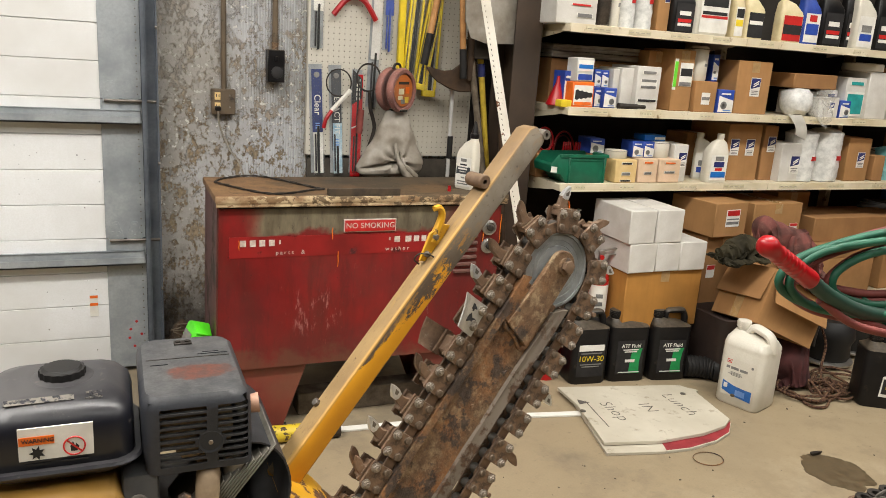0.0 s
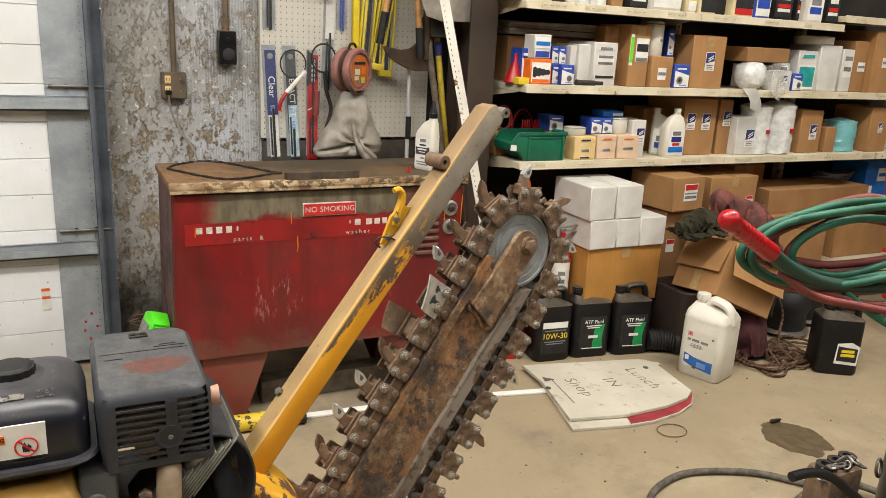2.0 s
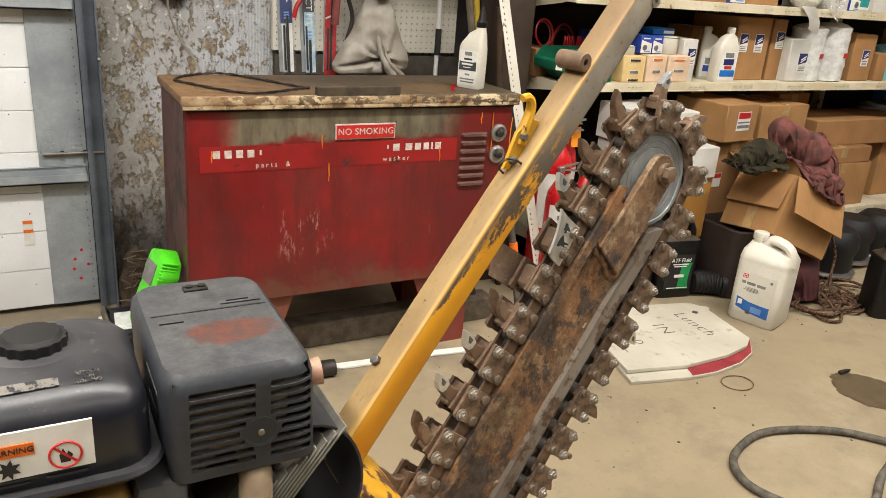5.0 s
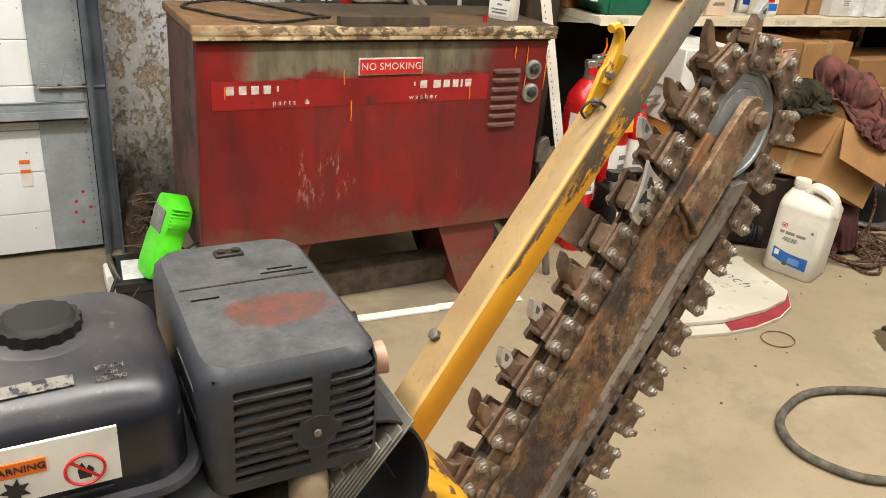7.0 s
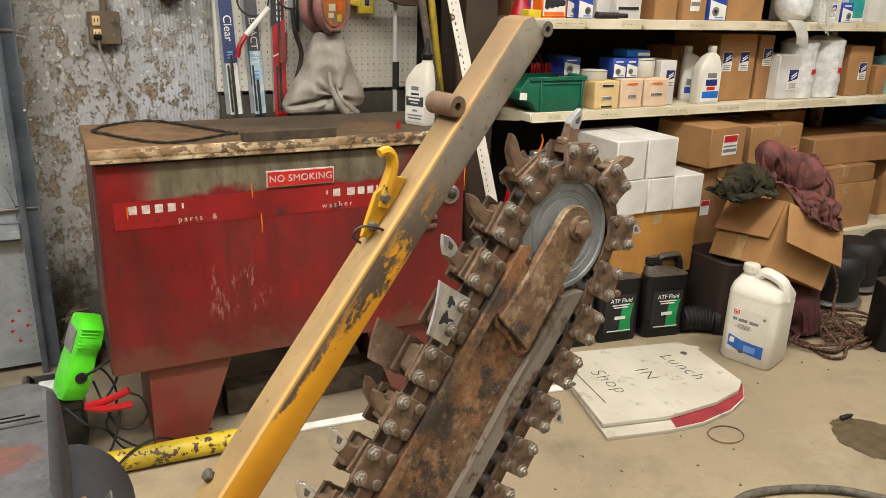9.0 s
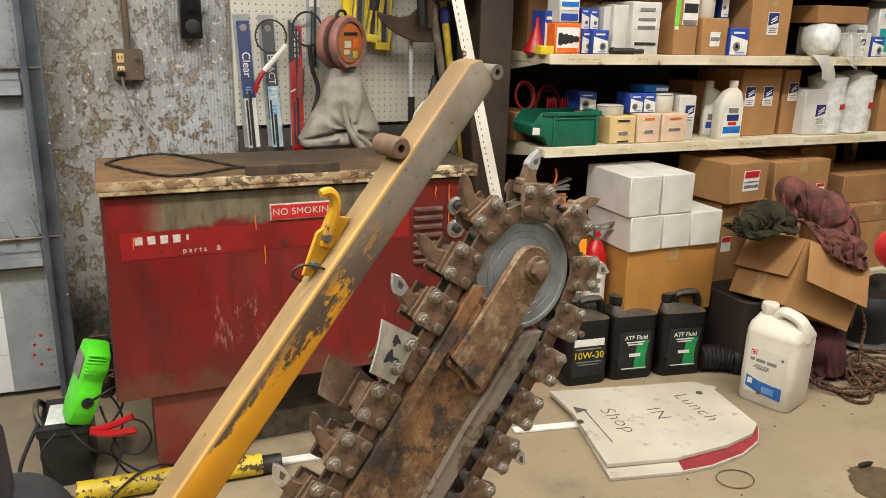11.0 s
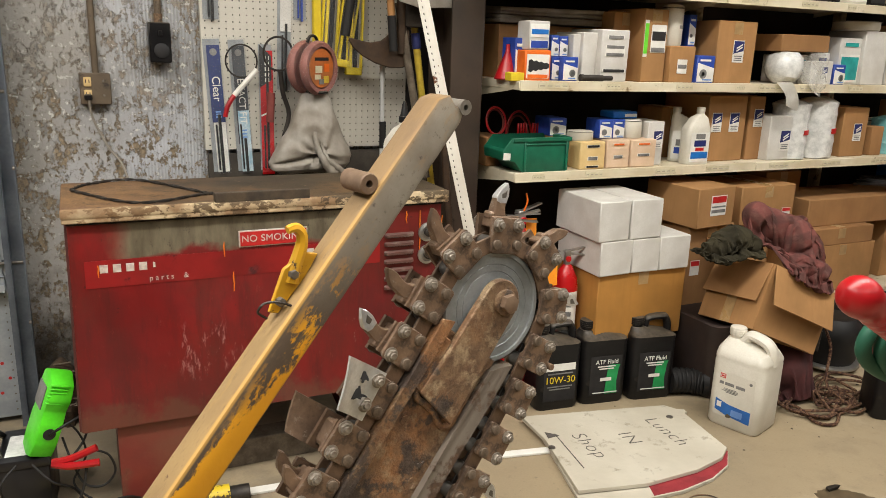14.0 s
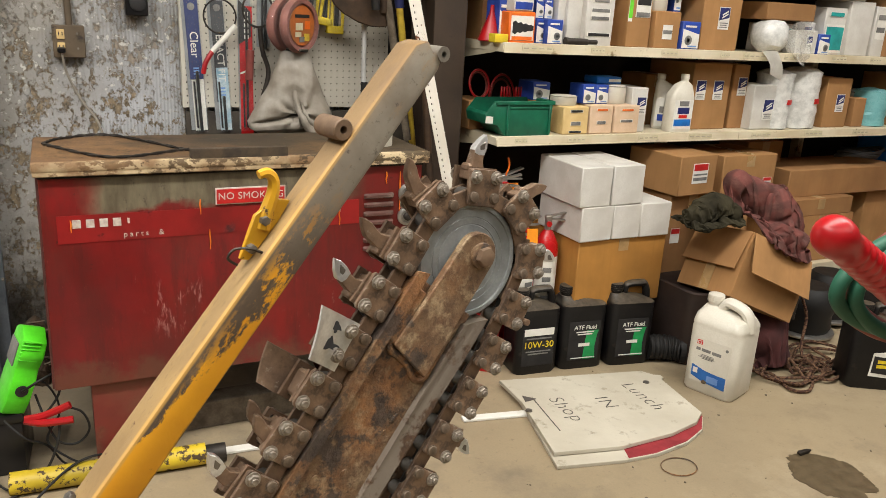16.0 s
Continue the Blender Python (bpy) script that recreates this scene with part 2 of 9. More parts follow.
def chain_mat():
    """Dry earth-brown steel, rubbed brighter in places."""
    n = N("dusty_chain_steel")
    big, fine = n.noise(26, 7, 0.65), n.noise(240, 3)
    col = n.mix(n.ramp(big, 0.35, 0.62), lin(142, 114, 90), lin(104, 82, 64))
    col = n.mix(n.ramp(n.noise(55, 6, 0.7, shift=2), 0.58, 0.68, 0, 0.8), col, lin(164, 150, 134))
    col = n.mix(n.ramp(n.noise(18, 6, 0.65, shift=6), 0.58, 0.66, 0, 0.85), col, lin(58, 48, 40))
    col = n.mix(n.math("MULTIPLY", n.random(), 0.35), col, lin(84, 68, 54))
    n.bump(n.math("ADD", fine, big), 0.4, 0.0012)
    return n.done(col, n.ramp(big, 0.3, 0.7, 0.42, 0.7), 0.2, 0.5)


def yellow_arm_mat():
    """Yellow paint on the side, worn from the upper edge to grey-brown steel, dusty tan on the upper face, a highlight
    painted along the edge.
    """
    n = N("worn_yellow_arm_paint")
    along, up = n.axis(0), n.axis(2)
    big = n.noise(17, 10, 0.8, (0.55, 1, 1))
    fine = n.noise(170, 3)
    paint = n.mix(n.ramp(n.noise(6, 5, shift=2), 0.35, 0.7), lin(236, 170, 30), lin(214, 146, 26))
    steel = n.mix(n.ramp(n.noise(8, 6, shift=6), 0.35, 0.65), lin(98, 82, 66), lin(78, 66, 54))
    steel = n.mix(n.ramp(along, 0.6, 0.85), steel, n.mix(n.ramp(n.noise(14, 6, shift=3), 0.35, 0.65), lin(134, 126, 112), lin(112, 102, 88)))
    steel = n.mix(n.ramp(n.noise(34, 7, 0.75, (0.4, 1, 1), 15), 0.54, 0.68, 0, 0.6), steel, lin(140, 112, 78))
    steel = n.mix(n.ramp(n.noise(80, 5, 0.7, shift=21), 0.58, 0.7, 0, 0.7), steel, lin(58, 46, 36))
    edge = n.math("ADD", n.math("ADD", along, n.math("MULTIPLY", n.math("ADD", up, 0.053), 5.5)), n.math("MULTIPLY", n.math("SUBTRACT", big, 0.5), 0.55))
    bare = n.ramp(edge, 0.625, 0.64)
    left = n.math("MULTIPLY", n.ramp(n.noise(36, 7, 0.75, (0.45, 1, 1), 4), 0.50, 0.55), n.math("MULTIPLY", n.ramp(along, 0.76, 0.62), n.ramp(up, -0.006, -0.026)))
    bare = n.math("MULTIPLY", bare, n.math("SUBTRACT", 1.0, left))
    rubbed = n.math("MULTIPLY", n.ramp(n.noise(21, 9, 0.8, (0.5, 1, 1), 31), 0.63, 0.65), n.ramp(along, 0.2, 0.5, 0.0, 1.0))
    bare = n.math("MAXIMUM", bare, n.math("MULTIPLY", rubbed, n.ramp(along, 0.95, 0.85)))
    low = n.ramp(n.math("ADD", up, n.math("MULTIPLY", n.math("SUBTRACT", big, 0.5), 0.014)), -0.050, -0.054)
    bare = n.math("MAXIMUM", bare, n.math("MULTIPLY", low, 0.9))
    speck = n.math("MULTIPLY", n.ramp(n.noise(60, 5, 0.65, shift=9), 0.68, 0.70), 0.9)
    side = n.mix(speck, n.mix(bare, paint, steel), lin(84, 52, 30))
    dust = n.mix(n.ramp(n.noise(9, 6, 0.6, shift=4), 0.35, 0.7), lin(156, 128, 84), lin(134, 108, 72))
    dust = n.mix(n.ramp(n.noise(24, 6, 0.65, (0.3, 1, 1), 7), 0.55, 0.7, 0, 0.6), dust, lin(184, 142, 66))
    dust = n.mix(n.ramp(n.noise(44, 7, 0.75, (0.35, 1, 1), 17), 0.55, 0.7, 0, 0.6), dust, lin(110, 84, 56))
    dust = n.mix(n.ramp(n.noise(90, 6, 0.75, (0.5, 1, 1), 23), 0.56, 0.68, 0, 0.5), dust, lin(96, 76, 54))
    dust = n.mix(speck, dust, lin(98, 68, 40))
    geo = n.t.nodes.new("ShaderNodeNewGeometry")
    sep = n.t.nodes.new("ShaderNodeSeparateXYZ")
    n.link(geo.outputs["Normal"], sep.inputs[0])
    tops = n.ramp(n.math("ADD", sep.outputs[2], n.math("MULTIPLY", n.math("SUBTRACT", big, 0.5), 0.3)), 0.15, 0.4)
    n.bump(n.math("SUBTRACT", fine, bare), 0.3, 0.001)
    col = n.mix(tops, side, n.mix(n.ramp(along, 0.6, 0.95, 0, 0.75), dust, lin(120, 97, 72)))
    # painted highlight along the near upper edge, where the rounded corner catches light
    rim = n.math("MULTIPLY", n.math("MULTIPLY", n.ramp(n.axis(1), 0.008, 0.004), n.ramp(up, -0.006, -0.003)), n.ramp(along, 0.95, 0.7, 0.1, 0.8))
    return n.done(n.mix(rim, col, lin(196, 152, 80)), n.ramp(fine, 0, 1, 0.5, 0.7), 0, 0.45)


def guard_mat():
    """Sooty grey sheet with dust on top and one rusty burnt patch."""
    n = N("sooty_grey_guard")
    big, fine = n.noise(10, 7, 0.6), n.noise(180, 3)
    col = n.mix(n.ramp(big, 0.35, 0.65), lin(50, 52, 58), lin(36, 38, 42))
    geo = n.t.nodes.new("ShaderNodeNewGeometry")
    sep = n.t.nodes.new("ShaderNodeSeparateXYZ")
    n.link(geo.outputs["Normal"], sep.inputs[0])
    tops = n.math("MULTIPLY", n.ramp(sep.outputs[2], 0.4, 0.9), n.ramp(n.noise(14, 6, 0.65, shift=5), 0.3, 0.7, 0.35, 1.0))
    col = n.mix(tops, col, n.mix(n.ramp(n.noise(34, 7, 0.75, shift=15), 0.4, 0.62), lin(88, 87, 86), lin(62, 61, 60)))
    dx = n.math("MULTIPLY", n.math("ADD", n.axis(0), 0.652), 17.0)
    dy = n.math("MULTIPLY", n.math("ADD", n.axis(1), 1.375), 30.0)
    d = n.math("SQRT", n.math("ADD", n.math("MULTIPLY", dx, dx), n.math("MULTIPLY", dy, dy)))
    d = n.math("ADD", d, n.math("MULTIPLY", n.math("SUBTRACT", n.noise(22, 7, 0.7, shift=8), 0.5), 1.6))
    patch = n.math("MULTIPLY", n.ramp(d, 1.05, 0.85), n.ramp(sep.outputs[2], 0.5, 0.8))
    col = n.mix(n.math("MULTIPLY", patch, 0.85), col, n.mix(n.ramp(n.noise(50, 5), 0.4, 0.6), lin(98, 52, 38), lin(76, 50, 42)))
    col = n.mix(n.ramp(fine, 0.5, 0.8, 0, 0.4), col, lin(34, 34, 36))
    n.bump(fine, 0.3, 0.0012)
    return n.done(col, n.ramp(big, 0.3, 0.7, 0.45, 0.62), 0, 0.45)


def dusty(name, base, base2, dust, rough=0.42):
    """Dark plastic with dust lying on its upper faces and smears on its sides."""
    n = N(name)
    big, fine = n.noise(7, 7, 0.65), n.noise(160, 3)
    geo = n.t.nodes.new("ShaderNodeNewGeometry")
    sep = n.t.nodes.new("ShaderNodeSeparateXYZ")
    n.link(geo.outputs["Normal"], sep.inputs[0])
    lying = n.math("MULTIPLY", n.ramp(sep.outputs[2], 0.2, 0.9), n.ramp(n.noise(26, 6, 0.65, shift=4), 0.3, 0.65, 0.25, 0.9))
    col = n.mix(n.ramp(big, 0.4, 0.68), lin(*base), lin(*base2))
    col = n.mix(n.ramp(n.noise(16, 7, 0.7, shift=9), 0.6, 0.72, 0, 0.16), col, lin(*dust))
    col = n.mix(lying, col, lin(*dust))
    n.bump(fine, 0.12, 0.001)
    return n.done(col, n.ramp(big, 0.3, 0.7, rough, rough + 0.2), 0, 0.3)


def tank_mat():
    n = N("dark_navy_tank")
    big = n.noise(5, 7, 0.65)
    geo = n.t.nodes.new("ShaderNodeNewGeometry")
    sep = n.t.nodes.new("ShaderNodeSeparateXYZ")
    n.link(geo.outputs["Normal"], sep.inputs[0])
    dust = n.math("MULTIPLY", n.ramp(sep.outputs[2], 0.3, 0.95), n.ramp(big, 0.35, 0.65, 0.12, 0.6))
    col = n.mix(dust, lin(19, 20, 27), lin(88, 85, 84))
    col = n.mix(n.ramp(n.noise(40, 6, 0.7, shift=3), 0.62, 0.7, 0, 0.5), col, lin(110, 102, 94))
    n.bump(n.noise(160, 3), 0.12, 0.0008)
    return n.done(col, n.ramp(big, 0.3, 0.7, 0.26, 0.5), 0, 0.5)


def cardboard(name, rgb):
    n = N(name)
    flutes = n.noise(60, 3, 0.5, (1, 1, 0.08))
    big = n.noise(6, 4)
    a, b = lin(*rgb), lin(*tuple(int(c * 0.86) for c in rgb))
    col = n.mix(n.ramp(big, 0.35, 0.7), a, b)
    col = n.mix(n.ramp(flutes, 0.45, 0.7, 0, 0.3), col, b)
    col = n.mix(n.math("MULTIPLY", n.random(), 0.3), col, lin(*tuple(int(c * 0.75) for c in rgb)))
    n.bump(flutes, 0.12, 0.001)
    return n.done(col, 0.78, 0, 0.25)


def wrap_mat():
    n = N("clear_wrap_film")
    n.b.inputs["Transmission Weight"].default_value = 0.0
    col = n.mix(n.ramp(n.noise(22, 6, 0.7), 0.4, 0.65), lin(216, 215, 210), lin(182, 182, 178))
    n.bump(n.noise(30, 5, 0.7), 0.6, 0.004)
    return n.done(col, 0.25, 0, 0.5)


def glassy(name, rgb, alpha):
    n = N(name)
    n.b.inputs["Alpha"].default_value = alpha
    n.bump(n.noise(30, 4), 0.5, 0.003)
    return n.done(lin(*rgb), 0.12, 0, 0.6)


LEGRED = worn("muddy_red_enamel", (128, 48, 40), (116, 84, 62), 0.5, 0.52, 0.66, 5, dust=(116, 80, 60), paint2=(100, 42, 36))
LOUVRE = worn("grimy_louvre_enamel", (96, 62, 54), (120, 96, 84), 0.5, 0.52, 0.62, 30, paint2=(66, 44, 38))
PULL = plain("grimy_brown_steel", (82, 68, 52), (50, 42, 34), 0.55, 0.1, 18, 120, 0.2)
WORNFOIL = worn("scuffed_foil_print", (112, 106, 96), (40, 40, 46), 0.5, 0.48, 0.56, 90, paint2=(84, 80, 74))
FLOOR, WALL, WASHER, LID = floor_mat(), wall_mat(), washer_mat(), lid_mat()
RUST, CHAIN, ARM = rust_mat(), chain_mat(), yellow_arm_mat()
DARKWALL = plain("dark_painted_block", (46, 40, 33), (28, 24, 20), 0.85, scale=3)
CEIL = plain("ceiling_board", (84, 78, 70), (64, 60, 54), 0.9, scale=1.5)
GALVD = plain("dull_dark_galvanised", (112, 118, 126), (78, 84, 92), 0.42, 0.5, 6, 90, 0.15)
GALV = plain("galvanised_steel", (172, 177, 180), (134, 140, 144), 0.42, 0.35, 6, 90, 0.1)
ALU = plain("brushed_aluminium", (176, 172, 166), (134, 130, 124), 0.35, 0.8, 10, 200, 0.1)
DOORW = plain("white_door_panel", (226, 227, 228), (206, 205, 202), 0.5, scale=2.2, bump=0.06)
SHELFW = worn("cream_shelf_enamel", (214, 204, 180), (150, 126, 92), 0.5, 0.6, 0.68, 14, paint2=(188, 172, 140))
POST = worn("brown_column_paint", (64, 50, 38), (42, 33, 26), 0.6, 0.62, 0.7, 6)
CONDUIT = worn("dirty_brown_conduit", (104, 88, 68), (62, 52, 42), 0.6, 0.56, 0.66, 16)
UPRIGHT = worn("white_perforated_steel", (222, 216, 204), (122, 74, 46), 0.45, 0.66, 0.69, 12, paint2=(196, 188, 172))
CARD = cardboard("kraft_cardboard", (172, 128, 82))
CARD2 = cardboard("brown_cardboard", (164, 121, 78))
CARDT = cardboard("golden_cardboard", (186, 132, 64))
TAPE = plain("packing_tape", (178, 144, 98), rough=0.25)
WHITE = plain("white_carton", (206, 203, 196), (182, 177, 168), 0.6, scale=6, bump=0.05)
PAPER = plain("paper_label", (226, 224, 216), (206, 202, 192), 0.7, bump=0.05)
CREAM = plain("cream_carton", (214, 186, 130), (198, 168, 112), 0.7, bump=0.06)
PINKC = plain("pale_pink_carton", (212, 184, 156), (196, 168, 138), 0.7, bump=0.06)
NAVY = plain("navy_print", (34, 44, 104), (26, 32, 78), 0.5, bump=0.03)
BLUE = plain("blue_carton", (44, 76, 168), (30, 54, 130), 0.45, bump=0.04)
SKY = plain("bright_blue_carton", (24, 110, 190), (18, 88, 160), 0.45, bump=0.04)
TEAL = plain("teal_print", (40, 160, 156), (28, 128, 126), 0.5, bump=0.03)
ORANGE = plain("orange_print", (232, 112, 24), (206, 92, 18), 0.5, bump=0.03)
ORANGEM = plain("orange_crayon", (226, 120, 20), (200, 100, 16), 0.6)
REDP = plain("red_print", (196, 36, 30), (168, 26, 24), 0.45, bump=0.03)
GREENP = plain("green_print", (30, 150, 82), (22, 126, 66), 0.5, bump=0.03)
LIMEP = plain("lime_sticker", (110, 214, 50), (90, 190, 40), 0.5, bump=0.03)
INK = plain("black_ink", (34, 32, 32), (22, 20, 20), 0.6, bump=0.03)
GREYINK = plain("grey_ink", (132, 130, 126), (92, 90, 88), 0.6, bump=0.03)
YELP = plain("yellow_print", (226, 200, 40), (200, 172, 30), 0.5, bump=0.03)
PLASTW = plain("white_jug_plastic", (216, 211, 198), (190, 183, 166), 0.38, scale=4, bump=0.05)
PLASTC = plain("cream_bottle_plastic", (222, 208, 168), (200, 184, 140), 0.4, bump=0.04)
PLASTB = dusty("dusty_black_plastic", (17, 16, 17), (28, 26, 25), (98, 88, 74), 0.3)
BATBLK = plain("glossy_black_case", (16, 16, 19), (26, 25, 27), 0.3, scale=12, bump=0.05)
RUBBER = plain("black_rubber", (20, 19, 19), (34, 32, 30), 0.55, scale=12, spec=0.35)
GREENB = plain("green_bin_plastic", (14, 100, 72), (10, 80, 58), 0.4, bump=0.05)
REDPL = plain("red_plastic", (172, 18, 24), (138, 12, 18), 0.3, scale=9, bump=0.08)
LIME = plain("lime_green_plastic", (92, 226, 40), (72, 196, 26), 0.36, bump=0.04)
GUARD, TANK = guard_mat(), tank_mat()
SHROUD = plain("dark_sheet_shroud", (54, 54, 58), (40, 39, 40), 0.5, 0.1, 9)
ROLLER = plain("grey_chain_roller", (110, 106, 100), (74, 68, 62), 0.45, 0.2, 20)
STEELG = plain("grey_worn_steel", (124, 118, 108), (92, 84, 74), 0.55, 0.25, 20)
PEGST = plain("brown_steel_tube", (128, 104, 82), (100, 80, 64), 0.55, 0.2, 20)
TIPB = plain("pinkish_burnt_steel", (196, 160, 136), (150, 110, 90), 0.55, 0.2, 30)
YELRUST = worn("yellow_paint_rusted", (224, 166, 34), (104, 66, 42), 0.45, 0.53, 0.56, 18)
TANPAINT = worn("tan_yellow_cover", (196, 150, 74), (110, 84, 54), 0.55, 0.64, 0.7, 10)
YELPAINT = worn("yellow_paint_chipped", (226, 168, 28), (96, 70, 44), 0.45, 0.6, 0.63, 26)
YELTOOL = worn("chipped_yellow_pipe", (214, 184, 40), (84, 66, 40), 0.5, 0.55, 0.58, 34)
STEEL = plain("dull_steel", (134, 128, 120), (96, 90, 84), 0.4, 0.7, 20, 220, 0.2)
BRIGHT = plain("polished_bite_steel", (232, 231, 228), (180, 176, 170), 0.3, 0.7, 18, 200, 0.08)
DARKST = plain("dark_greasy_steel", (60, 54, 48), (38, 34, 30), 0.5, 0.45, 20, 220, 0.3)
RAILST = worn("scraped_grey_rail", (118, 108, 96), (92, 68, 48), 0.5, 0.5, 0.58, 22, paint2=(90, 80, 70))
BRACKET = rust_mat("dusty_brown_bracket", 0.35, 0.85)
RIVETST = plain("brown_rivet_head", (128, 112, 96), (92, 78, 64), 0.45, 0.3, 60, 260, 0.2)
WHEEL = plain("grey_idler_wheel", (164, 168, 168), (128, 130, 128), 0.42, 0.4, 14, 220, 0.2)
BOLT = plain("worn_bolt_head", (176, 168, 156), (124, 112, 98), 0.36, 0.55, 60, 260, 0.2)
PEG = plain("white_pegboard", (192, 187, 174), (174, 168, 154), 0.6, scale=3, bump=0.06)
GAPSHADE = plain("hole_and_gap_shade", (40, 36, 32), (28, 25, 22), 0.9)
WOODH = plain("ash_tool_handle", (190, 140, 86), (160, 112, 64), 0.5, scale=30)
SKIRT = plain("dark_weathered_boards", (70, 63, 54), (44, 39, 33), 0.85, scale=9)
OLDWOOD = plain("grey_weathered_wood", (112, 100, 84), (80, 70, 58), 0.85, scale=20)
BAGGREY = plain("grey_fabric_bag", (156, 149, 138), (118, 108, 94), 0.5, scale=9, fine=34, bump=0.4, depth=0.006)
CLOTHD = plain("dark_green_cloth", (62, 57, 42), (36, 33, 25), 0.95, scale=10, fine=260, bump=0.5, spec=0.15)
HOSEG = plain("green_gas_hose", (34, 100, 74), (24, 78, 58), 0.5, scale=12)
HOSER = plain("dusty_red_hose", (132, 62, 54), (104, 46, 40), 0.6, scale=12)
HOSEB = plain("dusty_black_hose", (58, 54, 48), (108, 100, 86), 0.7, scale=34, fine=140, bump=0.5, depth=0.002)
MACHG = plain("green_machine_paint", (24, 74, 46), (18, 56, 36), 0.45, scale=9)
SIGNW = worn("dirty_white_sign_face", (196, 189, 172), (150, 138, 116), 0.6, 0.58, 0.74, 14, paint2=(176, 168, 150))
SIGNR = plain("maroon_sign_print", (150, 46, 52), (126, 36, 42), 0.55)
OILSPOT = plain("oil_soaked_concrete", (78, 66, 48), (98, 84, 62), 0.38, scale=30, fine=90, bump=0.2)
REDEXT = plain("red_cylinder_enamel", (190, 20, 24), (160, 14, 18), 0.25, bump=0.03)
CLEAR = glassy("clear_film", (224, 222, 216), 0.22)
BLISTER = glassy("clear_blister_pack", (226, 228, 226), 0.05)
WRAP = wrap_mat()
BEIGE = plain("scorched_beige_casting", (160, 140, 112), (120, 102, 80), 0.6, scale=18, bump=0.3)


def plaid_mat():
    """Faded flannel: broad dark checks woven along the cloth itself, rubbed to dusty red."""
    n = N("red_plaid_flannel")
    weave = n.noise(260, 3)
    uv = n.t.nodes.new("ShaderNodeTexCoord").outputs["UV"]
    sep = n.t.nodes.new("ShaderNodeSeparateXYZ")
    n.link(uv, sep.inputs[0])
    drift = n.math("MULTIPLY", n.math("SUBTRACT", n.noise(7, 4), 0.5), 1.2)
    su = n.ramp(n.math("SINE", n.math("ADD", n.math("MULTIPLY", sep.outputs[0], 30.0), drift)), 0.15, 0.75)
    sv = n.ramp(n.math("SINE", n.math("ADD", n.math("MULTIPLY", sep.outputs[1], 30.0), drift)), 0.15, 0.75)
    col = n.mix(n.ramp(n.noise(9, 5), 0.3, 0.7), lin(122, 74, 68), lin(94, 56, 52))
    col = n.mix(n.math("MULTIPLY", su, 0.5), col, lin(68, 52, 47))
    col = n.mix(n.math("MULTIPLY", sv, 0.5), col, lin(68, 50, 46))
    col = n.mix(n.ramp(n.noise(26, 6, 0.7, shift=6), 0.52, 0.68, 0, 0.4), col, lin(128, 94, 86))
    n.bump(weave, 0.5, 0.0015)
    return n.done(col, 0.92, 0, 0.15)


PLAID = plaid_mat()
MAROON = plain("dark_maroon_cloth", (72, 30, 28), (48, 22, 21), 0.9, scale=10, fine=260, bump=0.5)
ICEBLUE = plain("ice_blue_print", (206, 214, 214), (96, 146, 172), 0.4, scale=16, bump=0.03)
SKY2 = plain("blue_label_panel", (40, 104, 178), (30, 84, 150), 0.4, bump=0.03)
TUBM = plain("dark_brown_tub", (52, 38, 32), (36, 27, 24), 0.6, scale=6)
REDT = plain("red_tube_enamel", (206, 44, 32), (176, 32, 24), 0.35, bump=0.05)
CASTW = plain("grey_blue_wheel", (92, 104, 128), (70, 80, 100), 0.5)
DEBRIS = plain("brown_debris", (78, 60, 42), (46, 36, 26), 0.9, scale=22, bump=0.8, depth=0.006)
TAGO = plain("orange_tag_card", (240, 150, 26), (222, 130, 16), 0.6, bump=0.03)
BLACKCYL = plain("black_cylinder_paint", (26, 24, 24), (40, 34, 30), 0.3, scale=6, bump=0.05)
HOSEDG = plain("dark_green_hose", (24, 62, 48), (34, 52, 44), 0.5, scale=12)
PINKCORD = plain("pink_cord", (150, 90, 76), (118, 68, 58), 0.6)
ORANGEC = plain("orange_card_print", (196, 108, 48), (140, 84, 44), 0.5)
YELTOOL2 = plain("yellow_fibreglass", (206, 178, 60), (170, 142, 44), 0.45, scale=24)
STRIPR = worn("dirty_red_print_strip", (156, 26, 26), (90, 26, 24), 0.45, 0.6, 0.68, 12)
NAMEW = plain("worn_white_lettering", (206, 198, 186), (170, 150, 140), 0.6, scale=60)
MARKER = plain("faded_marker_ink", (66, 60, 56), (90, 84, 78), 0.7)
TAGPAPER = plain("yellowed_tag_paper", (206, 196, 168), (184, 174, 142), 0.6, scale=30, bump=0.05)
TAGINK = plain("faded_tag_print", (176, 168, 150), (150, 142, 124), 0.7)
BLADEBR = plain("rusty_brown_blade", (78, 58, 40), (52, 40, 30), 0.6, 0.3, 14)
LABELB = plain("pale_blue_print", (120, 156, 206), (96, 132, 190), 0.5, bump=0.03)
TANWALL = plain("tan_block_wall", (132, 114, 86), (104, 90, 68), 0.85, scale=3)
ALUB = plain("dull_bright_aluminium", (200, 199, 196), (176, 174, 170), 0.42, 0.25, 12, 200, 0.08)
GAPBLACK = plain("gap_shade_black", (34, 28, 23), (22, 18, 15), 0.85, scale=8)
FINST = plain("oxidised_cast_fins", (128, 124, 114), (92, 88, 80), 0.55, 0.1, 18)
CASTG = plain("dull_grey_casting", (112, 113, 114), (86, 86, 86), 0.55, 0.1, 14)
TRAYG = plain("grey_moulded_tray", (150, 153, 154), (122, 125, 126), 0.4, bump=0.05)
PACKBLUE = plain("navy_blue_card", (28, 46, 104), (22, 38, 84), 0.4, bump=0.03)
